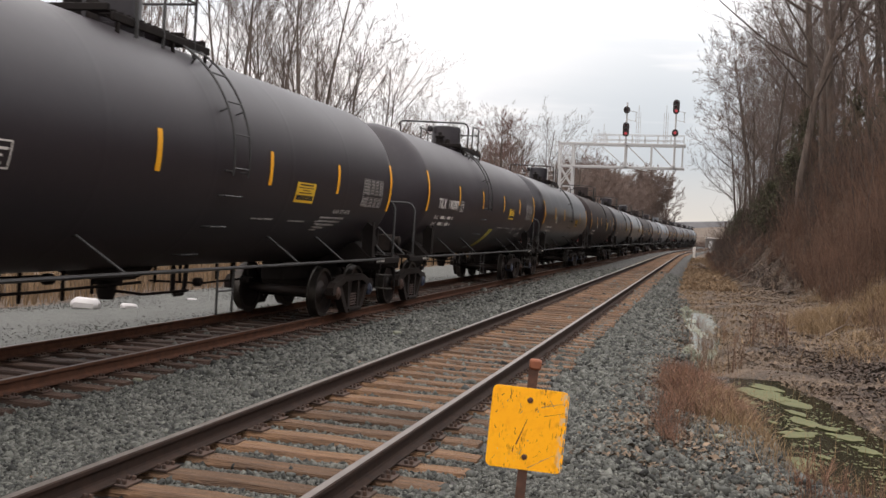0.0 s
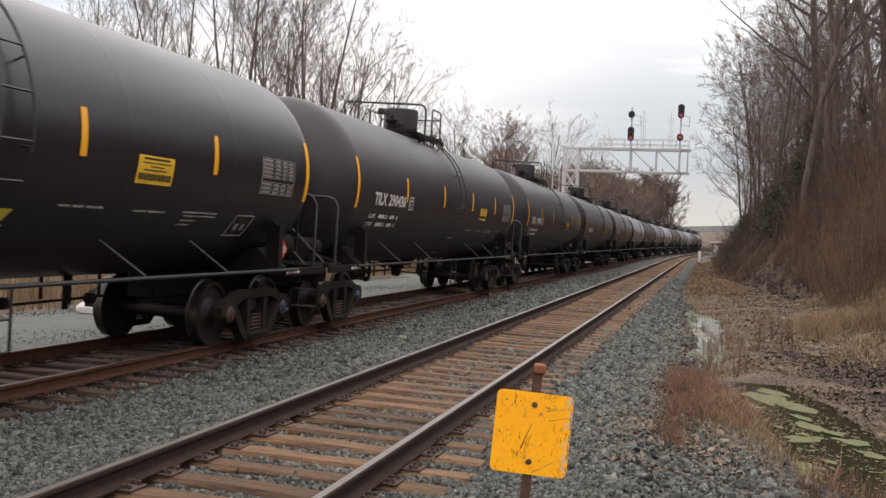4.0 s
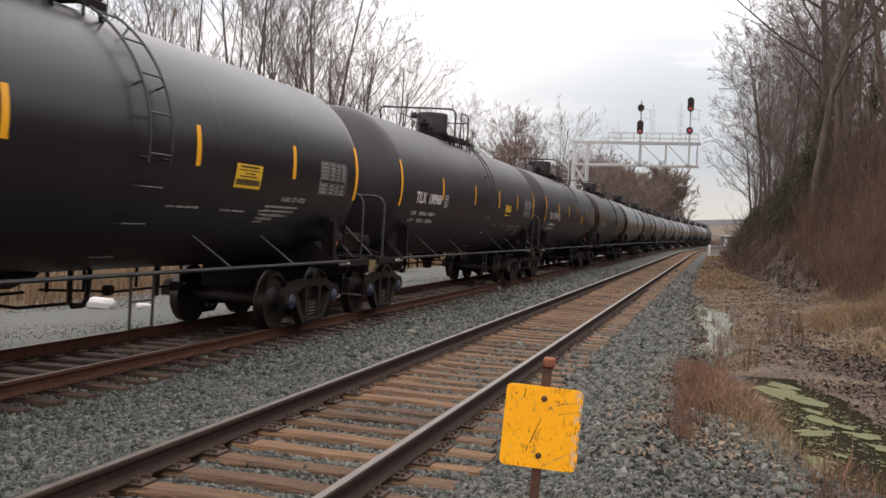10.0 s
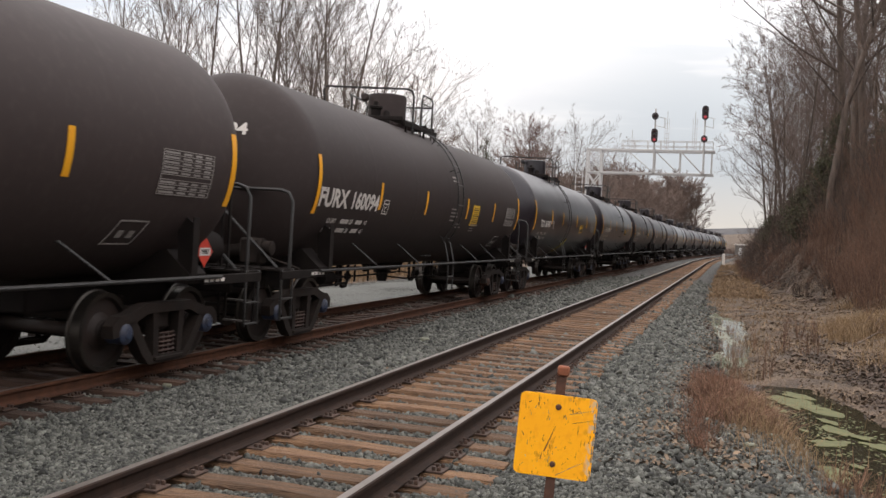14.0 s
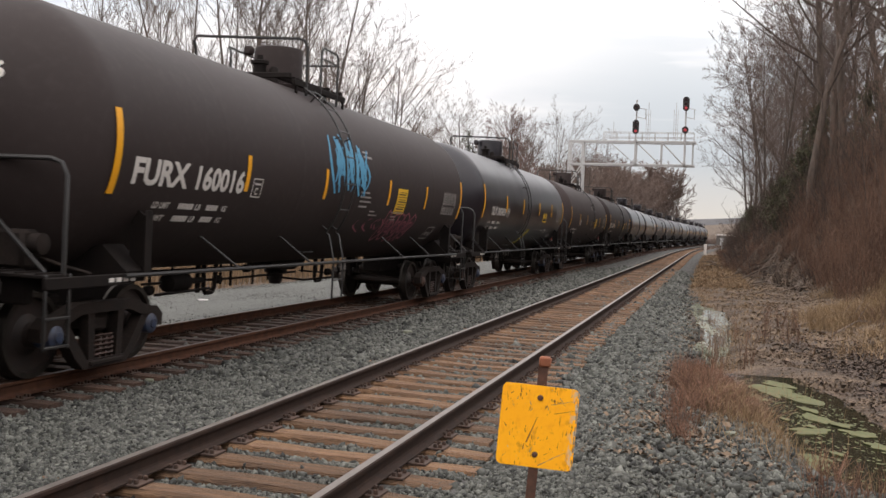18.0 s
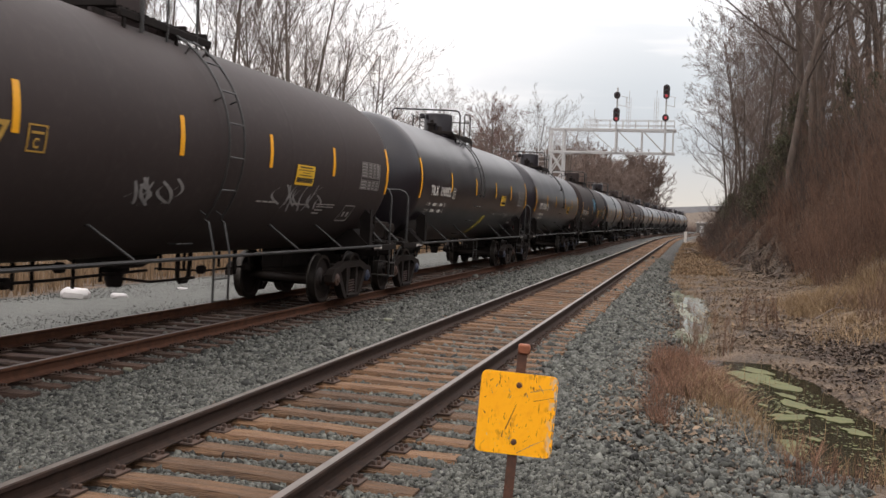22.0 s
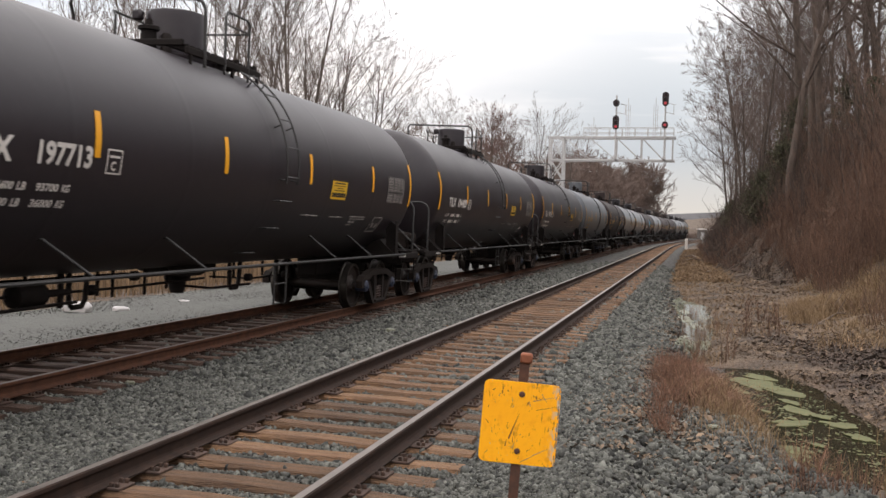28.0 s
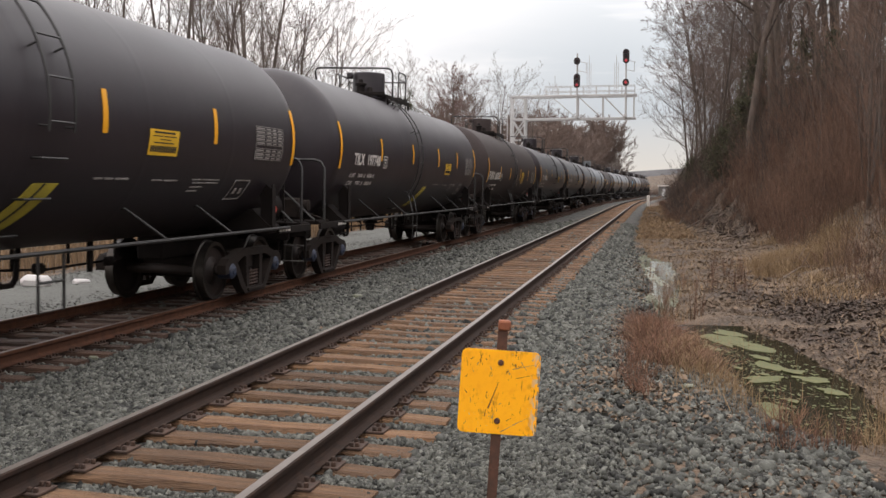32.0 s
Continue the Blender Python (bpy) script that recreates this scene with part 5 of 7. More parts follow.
WHEELS_BACK, WHEELS_FRONT = [], []
GLOSS = "glossy black tank car rolling along the rusty track"
SATIN = "satin black tank car rolling along the rusty track"
DULL = "faded brown-black tank car rolling along the rusty track"
CARS = {}
for k in range(-20, 24):
    num = CAR_NUMBERS.get(k)
    dull = k in (9, 10, 12, 20, -3, -6, -9, -14)
    if k == 16:
        CARS[k] = build_car(k, M_CAR_GREY, "faded grey tank car with yellow lettering", num, M_LETTER_YEL, tape=None)
    elif k == 15:
        CARS[k] = build_car(k, M_CAR_DULL, "dull black tank car with yellow lettering and grey scrawls", num, M_LETTER_YEL)
    elif dull:
        CARS[k] = build_car(k, M_CAR_DULL, "faded brown-black tank car with blue and pink graffiti" if k == 12 else DULL, num, tall=True, stripes=STRIPES_B)
    else:
        CARS[k] = build_car(k, M_CAR_GREY if k in (-8, -13) else M_CAR_GLOSS if k in (7, 8, 11, 13, 14, 3, -2, -5) else M_CAR, "faded grey tank car rolling along the rusty track" if k in (-8, -13) else GLOSS if k in (7, 8, 11, 13, 14, 3, -2, -5) else SATIN, num, patch_on=k in (-1, 3, 8, 11, 14, 21, 22), stripes=STRIPES_B if k in (0, 8, 11) else STRIPES_A, block=k in (0, 4, 7, 8, 13))
part("graffiti", scrawl(3, 6.1, 7.6, 2.30, 3.30, 30, 0.045).mesh("graffiti", M_BLUE, False), CARS[12], "sky-blue sprayed graffiti")
def bubbles(seed, u0, u1, z0, z1, n, width):
    """Rounded outlined letters sprayed in a row."""
    r = random.Random(seed)
    g = Geo()
    for i in range(n):
        cu, cz = u0 + (u1 - u0) * (i + 0.5) / n, (z0 + z1) / 2
        ru, rz = (u1 - u0) / n * 0.5, (z1 - z0) / 2
        for q, m in ((1.0, 30), (0.42, 18)):
            k = [r.uniform(-0.16, 0.16) for _ in range(4)]
            verts, faces = [], []
            for j in range(m):
                a = 2 * math.pi * j / m
                s = q * (1 + sum(k[c] * math.sin((c + 2) * a + c) for c in range(4)))
                for e in (-width, width):
                    verts.append(on_tank(cu + (ru * s + e) * math.cos(a) + 0.12 * math.sin(a) * q, cz + (rz * s + e) * math.sin(a), 0.005 + 0.0006 * i))
            for j in range(m):
                c = (j + 1) % m
                faces.append((2 * j, 2 * j + 1, 2 * c + 1, 2 * c))
            g.add(verts, faces)
    g.v = [(x, y - HALF, z) for x, y, z in g.v]
    return g


part("graffiti", bubbles(8, 9.15, 11.1, 1.52, 2.06, 5, 0.022).mesh("graffiti", M_PINK, False), CARS[12], "faded pink outlined graffiti letters")
part("graffiti", scrawl(4, 8.0, 9.1, 1.65, 1.95, 6, 0.02).mesh("graffiti", M_PINK, False), CARS[12], "faded pink sprayed graffiti")
part("graffiti", scrawl(5, 5.2, 6.4, 1.8, 2.15, 10, 0.03).mesh("graffiti", M_WHITESPRAY, False), CARS[15], "grey sprayed scrawl")
part("graffiti", scrawl(6, 9.4, 11.2, 1.75, 2.25, 12, 0.03).mesh("graffiti", M_WHITESPRAY, False), CARS[15], "grey sprayed scrawl")

# Cantilever signal bridge -------------------------------------------------
GY = 65.4


def bar(name, parent, a, b, w, mat=M_GALV, label=""):
    """A square steel bar from a to b."""
    a, b = Vector(a), Vector(b)
    d = b - a
    rot = d.to_track_quat("X", "Z").to_matrix()
    g = Geo().box((a + b) / 2, (d.length, w, w), w * 0.12, rot)
    return part(name, g.mesh(name, mat), parent, label)


def signal_bridge():
    br = thing("signal_bridge", None, "galvanised steel cantilever signal bridge over both tracks", "signal bridge")
    xl, xm, xr, top, low = -6.42, -5.52, 1.62, 7.72, 6.22
    for y in (GY, GY + 1.0):
        bar("chord", br, (xl, y, top), (xr + 0.15, y, top), 0.115)
        bar("chord", br, (xl, y, low), (xr + 0.1, y, low), 0.115)
        for x in (xl, xm):
            bar("leg", br, (x, y, -0.6), (x, y, top), 0.115)
        for x in (-2.06, -0.42, 1.06, xr - 0.05):
            bar("post", br, (x, y, low), (x, y, top), 0.085)
        for x0, x1 in ((-5.4, -3.75), (-3.75, -2.1), (-2.0, -0.5), (-0.36, 1.0)):
            bar("diagonal", br, (x0, y, top - 0.05), (x1, y, low + 0.05), 0.055)
        z = low
        for i in range(5):
            bar("brace", br, (xl, y, z), (xm, y, z - 1.35), 0.075)
            bar("brace", br, (xm, y, z), (xl, y, z - 1.35), 0.075)
            bar("brace", br, (xl, y, z), (xm, y, z), 0.06)
            z -= 1.35
        bar("brace", br, (xl, y, top), (xm, y, low), 0.05)
        bar("brace", br, (xm, y, top), (xl, y, low), 0.05)
    for x in (xl, xm, -3.75, -2.06, -0.42, 1.06, xr):
        for z in (top, low):
            bar("strut", br, (x, GY, z), (x, GY + 1.0, z), 0.08)
    deck = Geo()
    for i in range(46):
        deck.box((-4.3 + i * 0.13, GY + 1.5, top + 0.06), (0.04, 0.8, 0.03))
    deck.box((-1.35, GY + 1.12, top + 0.04), (6.0, 0.05, 0.08)).box((-1.35, GY + 1.88, top + 0.04), (6.0, 0.05, 0.08))
    part("walkway", deck.mesh("walkway", M_GALV), br)
    for y in (GY + 1.12, GY + 1.88):
        for z in (0.55, 1.02):
            bar("handrail", br, (-4.3, y, top + z * 0.72), (1.6, y, top + z * 0.72), 0.04)
        for x in np.linspace(-4.3, 1.6, 8):
            bar("handrail_post", br, (x, y, top), (x, y, top + 0.74), 0.04)
    for x in (-7.2, -6.75):
        bar("ladder_rail", br, (x, GY + 0.5, -0.5), (x, GY + 0.5, top + 0.2), 0.05)
    rungs = Geo()
    for i in range(25):
        rungs.box((-6.97, GY + 0.5, -0.2 + i * 0.32), (0.45, 0.03, 0.03))
    part("ladder_rungs", rungs.mesh("ladder_rungs", M_GALV), br)
    for x0, z1 in ((-1.42, 10.5), (0.38, 10.5), (-3.7, 9.2)):
        mast = Geo()
        for dx in (-0.13, 0.13):
            mast.tube([(x0 + dx, GY + 1.6, top), (x0 + dx, GY + 1.6, z1 - 0.5)], 0.014, 5)
        mast.tube([(x0, GY + 1.7, top), (x0, GY + 1.7, z1)], 0.02, 5)
        for i in range(int((z1 - 0.6 - top) / 0.33)):
            mast.tube([(x0 - 0.13, GY + 1.6, top + 0.3 + i * 0.33), (x0 + 0.13, GY + 1.6, top + 0.3 + i * 0.33)], 0.011, 4)
        part("access_ladder", mast.mesh("access_ladder", M_GALV), br)
    return br


def signal_head(parent, x, z, tall, lit):
    """A signal head that faces the camera: backplate, hoods and lenses."""
    w, h = 0.42, (0.92 if tall else 0.46)
    n, out = 20, []
    for i in range(n):
        a = 2 * math.pi * i / n
        out.append((x + w / 2 * math.cos(a), z + w / 2 * math.sin(a) + (h - w) / 2 * (1 if math.sin(a) >= 0 else -1)))
    head = part("signal_head", Geo().prism(out, GY - 0.62, GY - 0.54, "y").mesh("signal_head", M_SIGNAL), parent)
    n = 3 if tall else 1
    for i in range(n):
        zz = z + (i - (n - 1) / 2) * 0.27
        on = lit and i == 0
        part("lens", Geo().lathe([(GY - 0.66, 0.042 if on else 0.085), (GY - 0.62, 0.09)], (x, 0, zz), "y", 16).mesh("lens", M_REDLAMP if on else M_DARKLENS), head, "lit red lens" if on else "")
        hood = [(x + 0.115 * math.cos(a), zz + 0.115 * math.sin(a)) for a in np.linspace(-0.3, math.pi + 0.3, 12)]
        hood += [(x + 0.10 * math.cos(a), zz + 0.10 * math.sin(a)) for a in np.linspace(math.pi + 0.3, -0.3, 12)]
        part("hood", Geo().prism(hood, GY - 0.86, GY - 0.62, "y").mesh("hood", M_SIGNAL), head)
    part("backing", Geo().box((x, GY - 0.42, z), (0.24, 0.24, h * 0.8), 0.03).mesh("backing", M_SIGNAL), head)
    return head


def signal_mast(x, heads, label):
    m = thing("signal_mast", None, label, "railway signal", group="signals on the bridge")
    part("pole", Geo().tube([(x, GY - 0.3, 6.3), (x, GY - 0.3, 10.4)], 0.055, 10).mesh("pole", M_GALV), m)
    part("clamp", Geo().box((x, GY - 0.2, 7.72), (0.2, 0.3, 0.2), 0.02).box((x, GY - 0.2, 6.35), (0.2, 0.3, 0.2), 0.02).mesh("clamp", M_GALV), m)
    for z, tall, lit in heads:
        signal_head(m, x, z, tall, lit)
    arm = Geo().tube([(x, GY - 0.3, 9.3), (x + 0.55, GY + 0.8, 9.3)], 0.02, 5).tube([(x + 0.1, GY - 0.2, 9.9), (x + 0.6, GY + 0.8, 9.9)], 0.02, 5).tube([(x + 0.5, GY + 0.8, 9.3), (x + 0.5, GY + 0.8, 9.9)], 0.02, 5)
    part("bracket_arm", arm.mesh("bracket_arm", M_GALV), m)


signal_bridge()
signal_mast(-2.06, [(9.88, False, False), (8.62, True, True)], "two dark signal heads, the lower red, over the train's track")
signal_mast(1.06, [(10.12, True, True), (8.45, False, True)], "two dark signal heads showing red over the empty track")

# Yellow marker sign -------------------------------------------------------


def marker_sign():
    at = pose(2.178, 4.985, 0.64, 0, 3.6, 9.5)
    s = thing("marker_sign", None, "blank chipped yellow square sign on a rusty steel post", "track sign", at)
    w, h, c = 0.197, 0.212, 0.03
    out = []
    for sx, sz in ((1, 1), (-1, 1), (-1, -1), (1, -1)):
        a0 = {(1, 1): 0, (-1, 1): 90, (-1, -1): 180, (1, -1): 270}[(sx, sz)]
        for a in (0, 30, 60, 90):
            t = radians(a0 + a)
            out.append((sx * (w - c) + c * math.cos(t), sz * (h - c) + c * math.sin(t)))
    part("plate", Geo().prism(out, -0.0025, 0.0025, "y").mesh("plate", M_YELLOW), s)
    post = Geo()
    post.prism([(-0.025, 0.008), (0.025, 0.008), (0.025, 0.014), (0.006, 0.016), (0.006, 0.045), (-0.006, 0.045), (-0.006, 0.016), (-0.025, 0.014)], -0.95, 0.315, "z")
    part("post", post.mesh("post", M_RUST), s)
    part("cap", Geo().box((0.006, 0.022, 0.335), (0.062, 0.06, 0.05), 0.008).mesh("cap", M_RUSTCAP), s, "orange rusted cap")
    for z in (0.15, -0.145):
        part("bolt", Geo().lathe([(-0.004, 0.016), (-0.0045, 0.016), (-0.012, 0.011), (-0.013, 0.004)], (0, 0, z), "y", 12).mesh("bolt", M_RUST), s)
    r = random.Random(5)
    marks = [((-0.05, -0.085), (-0.005, 0.05), 0.0035, M_RUST), ((-0.065, -0.125), (-0.06, -0.09), 0.003, M_RUST), ((0.08, 0.075), (0.19, 0.105), 0.0015, M_RUST)]
    for i in range(26):
        x, z = r.uniform(-0.17, 0.18), r.uniform(-0.19, 0.19)
        a, l = r.uniform(0.6, 2.3), r.uniform(0.006, 0.03)
        marks.append(((x, z), (x + l * math.cos(a), z + l * math.sin(a)), r.uniform(0.001, 0.003), M_RUST if r.random() < 0.6 else M_SCRATCH))
    for i in range(9):
        z = -0.20 + i * 0.045 + r.uniform(-0.015, 0.015)
        marks.append(((0.192, z), (0.192 + r.uniform(-0.012, 0.002), z + r.uniform(0.01, 0.05)), r.uniform(0.002, 0.006), M_SCRATCH))
    for a, b in (((0.06, 0.12), (0.17, 0.15)), ((0.08, -0.16), (0.15, -0.12)), ((0.02, -0.20), (0.10, -0.15)), ((0.10, 0.16), (0.13, 0.12))):
        marks.append((a, b, 0.002, M_SCRATCH))
    gs = {id(M_RUST): (Geo(), M_RUST), id(M_SCRATCH): (Geo(), M_SCRATCH)}
    for a, b, wd, mt in marks:
        d = Vector((b[0] - a[0], b[1] - a[1]))
        nn = Vector((-d.y, d.x)).normalized() * wd
        y = -0.0032
        gs[id(mt)][0].add([(a[0] - nn.x, y, a[1] - nn.y), (b[0] - nn.x * 0.3, y, b[1] - nn.y * 0.3), (b[0] + nn.x * 0.3, y, b[1] + nn.y * 0.3), (a[0] + nn.x, y, a[1] + nn.y)], [(0, 1, 2, 3)])
    for g, mt in gs.values():
        tagged(part("scratch", g.mesh("scratch", mt, False), s, "rust specks and scratches"), "rust specks and scratches", kind="stuff")


marker_sign()

# Vegetation ---------------------------------------------------------------


def sticks(p0, p1, r0, r1, n=3):
    """Thin tapered prisms from p0 to p1."""
    p0, p1 = np.asarray(p0, float), np.asarray(p1, float)
    m = len(p0)
    d = p1 - p0
    d = d / (np.linalg.norm(d, axis=1)[:, None] + 1e-9)
    ref = np.where(np.abs(d[:, 2:3]) < 0.9, np.array([[0, 0, 1.0]]), np.array([[1.0, 0, 0]]))
    u = np.cross(d, ref)
    u /= np.linalg.norm(u, axis=1)[:, None] + 1e-9
    w = np.cross(u, d)
    a = 2 * np.pi * np.arange(n) / n
    ring = u[:, None, :] * np.cos(a)[None, :, None] + w[:, None, :] * np.sin(a)[None, :, None]
    v = np.concatenate([p0[:, None] + ring * np.asarray(r0)[:, None, None], p1[:, None] + ring * np.asarray(r1)[:, None, None]], 1)
    k = np.arange(n)
    f = np.stack([k, (k + 1) % n, (k + 1) % n + n, k + n], 1)
    return v.reshape(-1, 3), (np.arange(m)[:, None, None] * 2 * n + f[None]).reshape(-1, 4)


def merge(lists):
    vs, fs, n = [], [], 0
    for v, f in lists:
        vs.append(v)
        fs.append(f + n)
        n += len(v)
    return np.concatenate(vs), np.concatenate(fs)


def grow(seed, height, radius, stems=1, lean=0.0, limbs=16, first=0.25, angle=(0.5, 0.9), reach=0.42, kids=(6, 5, 4), up=0.4, wob=0.05, low=0.5):
    """Branch lines of a bare tree, level by level: points and radii along every line."""
    r = np.random.default_rng(seed)
    m, out = stems, []
    a = 2 * np.pi * np.arange(m) / m + r.uniform(0, 1, m)
    ln = lean * r.uniform(0.5, 1.3, m)
    d = np.stack([np.cos(a) * ln, np.sin(a) * ln, np.ones(m)], 1)
    p = np.stack([np.cos(a), np.sin(a), 0 * a], 1) * (radius * 1.1 if m > 1 else 0.0)
    length, rad0 = height * r.uniform(0.8, 1, m), radius * r.uniform(0.7, 1, m)
    for lv in range(2 + len(kids)):
        n = (10, 6, 4, 2, 2, 1)[lv] if lv < 1 + len(kids) else 2
        d = d / np.linalg.norm(d, axis=1)[:, None]
        pts, q, dd = [p], p, d
        for i in range(n):
            dd = dd + r.normal(0, wob * (1 + 0.35 * lv), (m, 3)) + np.array([0, 0, up * (0.1 if lv == 0 else 0.9) / n])
            dd = dd / np.linalg.norm(dd, axis=1)[:, None]
            q = q + dd * (length / n)[:, None]
            pts.append(q)
        pts = np.stack(pts, 1)
        rads = rad0[:, None] * (1 - (0.84 if lv == 0 else 0.7) * np.linspace(0, 1, n + 1) ** 0.9)
        out.append((pts, rads))
        if lv == 1 + len(kids):
            return out
        c = limbs if lv == 0 else kids[lv - 1]
        lo = first if lv == 0 else 0.16
        g = (np.arange(c)[None] + r.uniform(0, 1, (m, c))) / c
        f = np.minimum(lo + (1 - lo) * g, 0.999)
        i = np.floor(f * n).astype(int)
        w = (f * n - i)[..., None]
        row = np.arange(m)[:, None]
        b = pts[row, i] * (1 - w) + pts[row, i + 1] * w
        ax = pts[row, i + 1] - pts[row, i]
        ax = ax / np.linalg.norm(ax, axis=2)[..., None]
        side = r.normal(size=(m, c, 3))
        side -= ax * (side * ax).sum(2)[..., None]
        side /= np.linalg.norm(side, axis=2)[..., None] + 1e-9
        ang = r.uniform(angle[0], angle[1], (m, c, 1))
        nd = ax * np.cos(ang) + side * np.sin(ang)
        if lv == 0:
            nl = length[:, None] * reach * (low + (1 - low) * np.sin(np.pi * np.clip(0.15 + 0.8 * g, 0, 1))) * (1 - 0.35 * g) * r.uniform(0.7, 1.2, (m, c))
        else:
            nl = length[:, None] * r.uniform(0.32, 0.6, (m, c)) * (1.15 - 0.55 * f)
        nr = rads[row, i] * r.uniform(0.34, 0.55, (m, c))
        m = m * c
        p, d, length, rad0 = b.reshape(m, 3), nd.reshape(m, 3), nl.ravel(), nr.ravel()


def tree_meshes(seed, crown_mat=None, min_r=0.008, bark=None, **kw):
    rows = grow(seed, **kw)

    def pack(levels, n):
        out = []
        for lv in levels:
            pts, rads = rows[lv]
            out.append(sticks(pts[:, :-1].reshape(-1, 3), pts[:, 1:].reshape(-1, 3), np.maximum(rads[:, :-1].ravel(), min_r), np.maximum(rads[:, 1:].ravel(), min_r * 0.75), n))
        return merge(out)

    tv, tf = pack([0], 9)
    lv, lf = pack([1], 5)
    cv, cf = pack(range(2, len(rows)), 3)
    bark = bark or M_BARK
    return soup("trunk", tv, tf, bark, True), soup("branchwork", lv, lf, bark, True), soup("crown", cv, cf, crown_mat or M_TWIG)


def tree(meshes, x, y, scale, turn, label, group, z=None, lean=0.0):
    z = float(ground_z(x, y)) - 0.1 if z is None else z
    t = thing("bare_tree", None, label, "tree", pose(x, y, z, lean, 0, turn), group)
    t.scale = (scale, scale, scale)
    for name, me in zip(("trunk", "branchwork", "crown"), meshes):
        ob = part(name, me, t)
        if name != "trunk":
            tagged(ob, kind="stuff")
    return t


TALL = [tree_meshes(11 + i, M_PALETWIG, 0.0068, M_PALEBARK, height=18, radius=0.19, stems=(2, 3, 1)[i], lean=0.16, limbs=(13, 10, 20)[i], first=0.22, angle=(0.35, 0.62), reach=0.40, kids=(6, 5, 4), up=0.30, wob=0.028) for i in range(3)]
BROAD = [tree_meshes(31 + i, M_PALETWIG, 0.0062, M_PALEBARK, height=12.5, radius=0.18, limbs=16, first=0.26, angle=(0.5, 0.85), reach=0.50, kids=(6, 5, 4), up=0.34, wob=0.03, low=0.6) for i in range(3)]
REDTREE = tree_meshes(41, M_TWIG_RED, 0.009, M_PALEBARK, height=12, radius=0.17, limbs=18, first=0.28, angle=(0.55, 0.95), reach=0.46, kids=(7, 5, 4), up=0.35, low=0.6)
GIANT = [tree_meshes(51 + i, M_TWIG, 0.008, height=24, radius=0.30, stems=(1, 2, 1)[i], lean=0.05, limbs=(15, 9, 13)[i], first=0.26, angle=(0.55, 1.0), reach=0.42, kids=(6, 5, 4), up=0.30, wob=0.06) for i in range(3)]
HAZE = [tree_meshes(91 + i, M_TWIG, 0.0075, height=12, radius=0.13, limbs=18, first=0.2, angle=(0.5, 0.95), reach=0.46, kids=(6, 5, 4), up=0.30, wob=0.04, low=0.6) for i in range(3)]
FAR = [tree_meshes(61 + i, M_FARTWIG, 0.030, M_FARTWIG, height=11, radius=0.16, limbs=20, first=0.1, angle=(0.5, 0.95), reach=0.50, kids=(7, 6), up=0.35, wob=0.05, low=0.65) for i in range(3)]
SMALL = [tree_meshes(71 + i, M_TWIG_WARM, 0.008, height=8, radius=0.07, stems=2, lean=0.2, limbs=9, first=0.15, angle=(0.4, 0.8), reach=0.4, kids=(5, 4), up=0.4, wob=0.05) for i in range(3)]

tr = random.Random(9)
LEFT = "tall bare trees behind the train"
for i, (x, y, s) in enumerate([(-26.6, 49, 1.0), (-23.6, 51, 1.0), (-21.8, 53, 1.08), (-24.5, 58, 1.1), (-20.0, 55, 1.0), (-29.0, 56, 1.05), (-22.6, 62, 1.0), (-31, 50, 0.9), (-26.4, 66, 1.05), (-34, 58, 1.0)]):
    tree(TALL[i % 3], x, y, s, tr.uniform(0, 360), "tall bare grey-brown tree with upswept branches", LEFT, -0.7)
for i, (x, y, s) in enumerate([(-18.9, 57, 1.12), (-17.2, 59.5, 0.98), (-19.2, 64, 1.1), (-27, 76, 1.3), (-20.6, 84, 0.85), (-19.6, 92, 1.08), (-16.4, 96, 1.0), (-22.5, 96, 1.1), (-13.2, 99, 1.05), (-11.0, 108, 0.95), (-13.5, 120, 1.0), (-20.5, 118, 1.2)]):
    tree(BROAD[i % 3], x, y, s, tr.uniform(0, 360), "bare spreading tree beyond the train", LEFT, -0.7)
tree(REDTREE, -16.0, 99, 1.30, 40, "bare tree with reddish buds", LEFT, -0.7)
tree(REDTREE, -24.0, 124, 1.3, 140, "bare tree with reddish buds", LEFT, -0.7)

FARG = "far bare trees at the end of the line"
for i in range(40):
    y = tr.uniform(125, 235)
    x = -10.5 - tr.random() ** 1.4 * 24
    tree(FAR[i % 3], x, y, tr.uniform(1.0, 1.4), tr.uniform(0, 360), "hazy brown bare tree far down the line", FARG, -0.7)
for i in range(46):
    y = tr.uniform(300, 350)
    x = -5.2 - 50 * (i + tr.random()) / 46
    if abs(x - TRAIN_X / 2 - float(bend(y))) > 6.5:
        tree(FAR[i % 3], x, y, tr.uniform(1.7, 2.2) * (0.8 if i < 2 else 1.0), tr.uniform(0, 360), "hazy brown bare tree beyond the bend of the line", FARG, -0.7)

RIGHT = "bare trees on the wooded bank"
for i, (x, y, s) in enumerate([(7.6, 52, 0.95), (9.2, 54, 1.05), (8.9, 60, 1.0), (11.8, 52, 1.0), (13.2, 55, 1.05), (10.9, 44, 0.9), (15.5, 50, 1.0), (12.6, 62, 1.1), (14.0, 43, 0.85)]):
    tree(GIANT[i % 3], x, y, s, 70.0 * i + 20, "tall bare tree with a thick grey trunk", RIGHT)
for i in range(26):
    y = 62 + 60 * (i + tr.random()) / 26
    x = float(bank_foot(y)) + float(bend(y)) + 2.2 + (i % 4) * 1.9 + tr.random()
    tree(HAZE[i % 3], x, y, tr.uniform(0.95, 1.35), tr.uniform(0, 360), "bare tree with a haze of fine twigs on the bank", RIGHT)
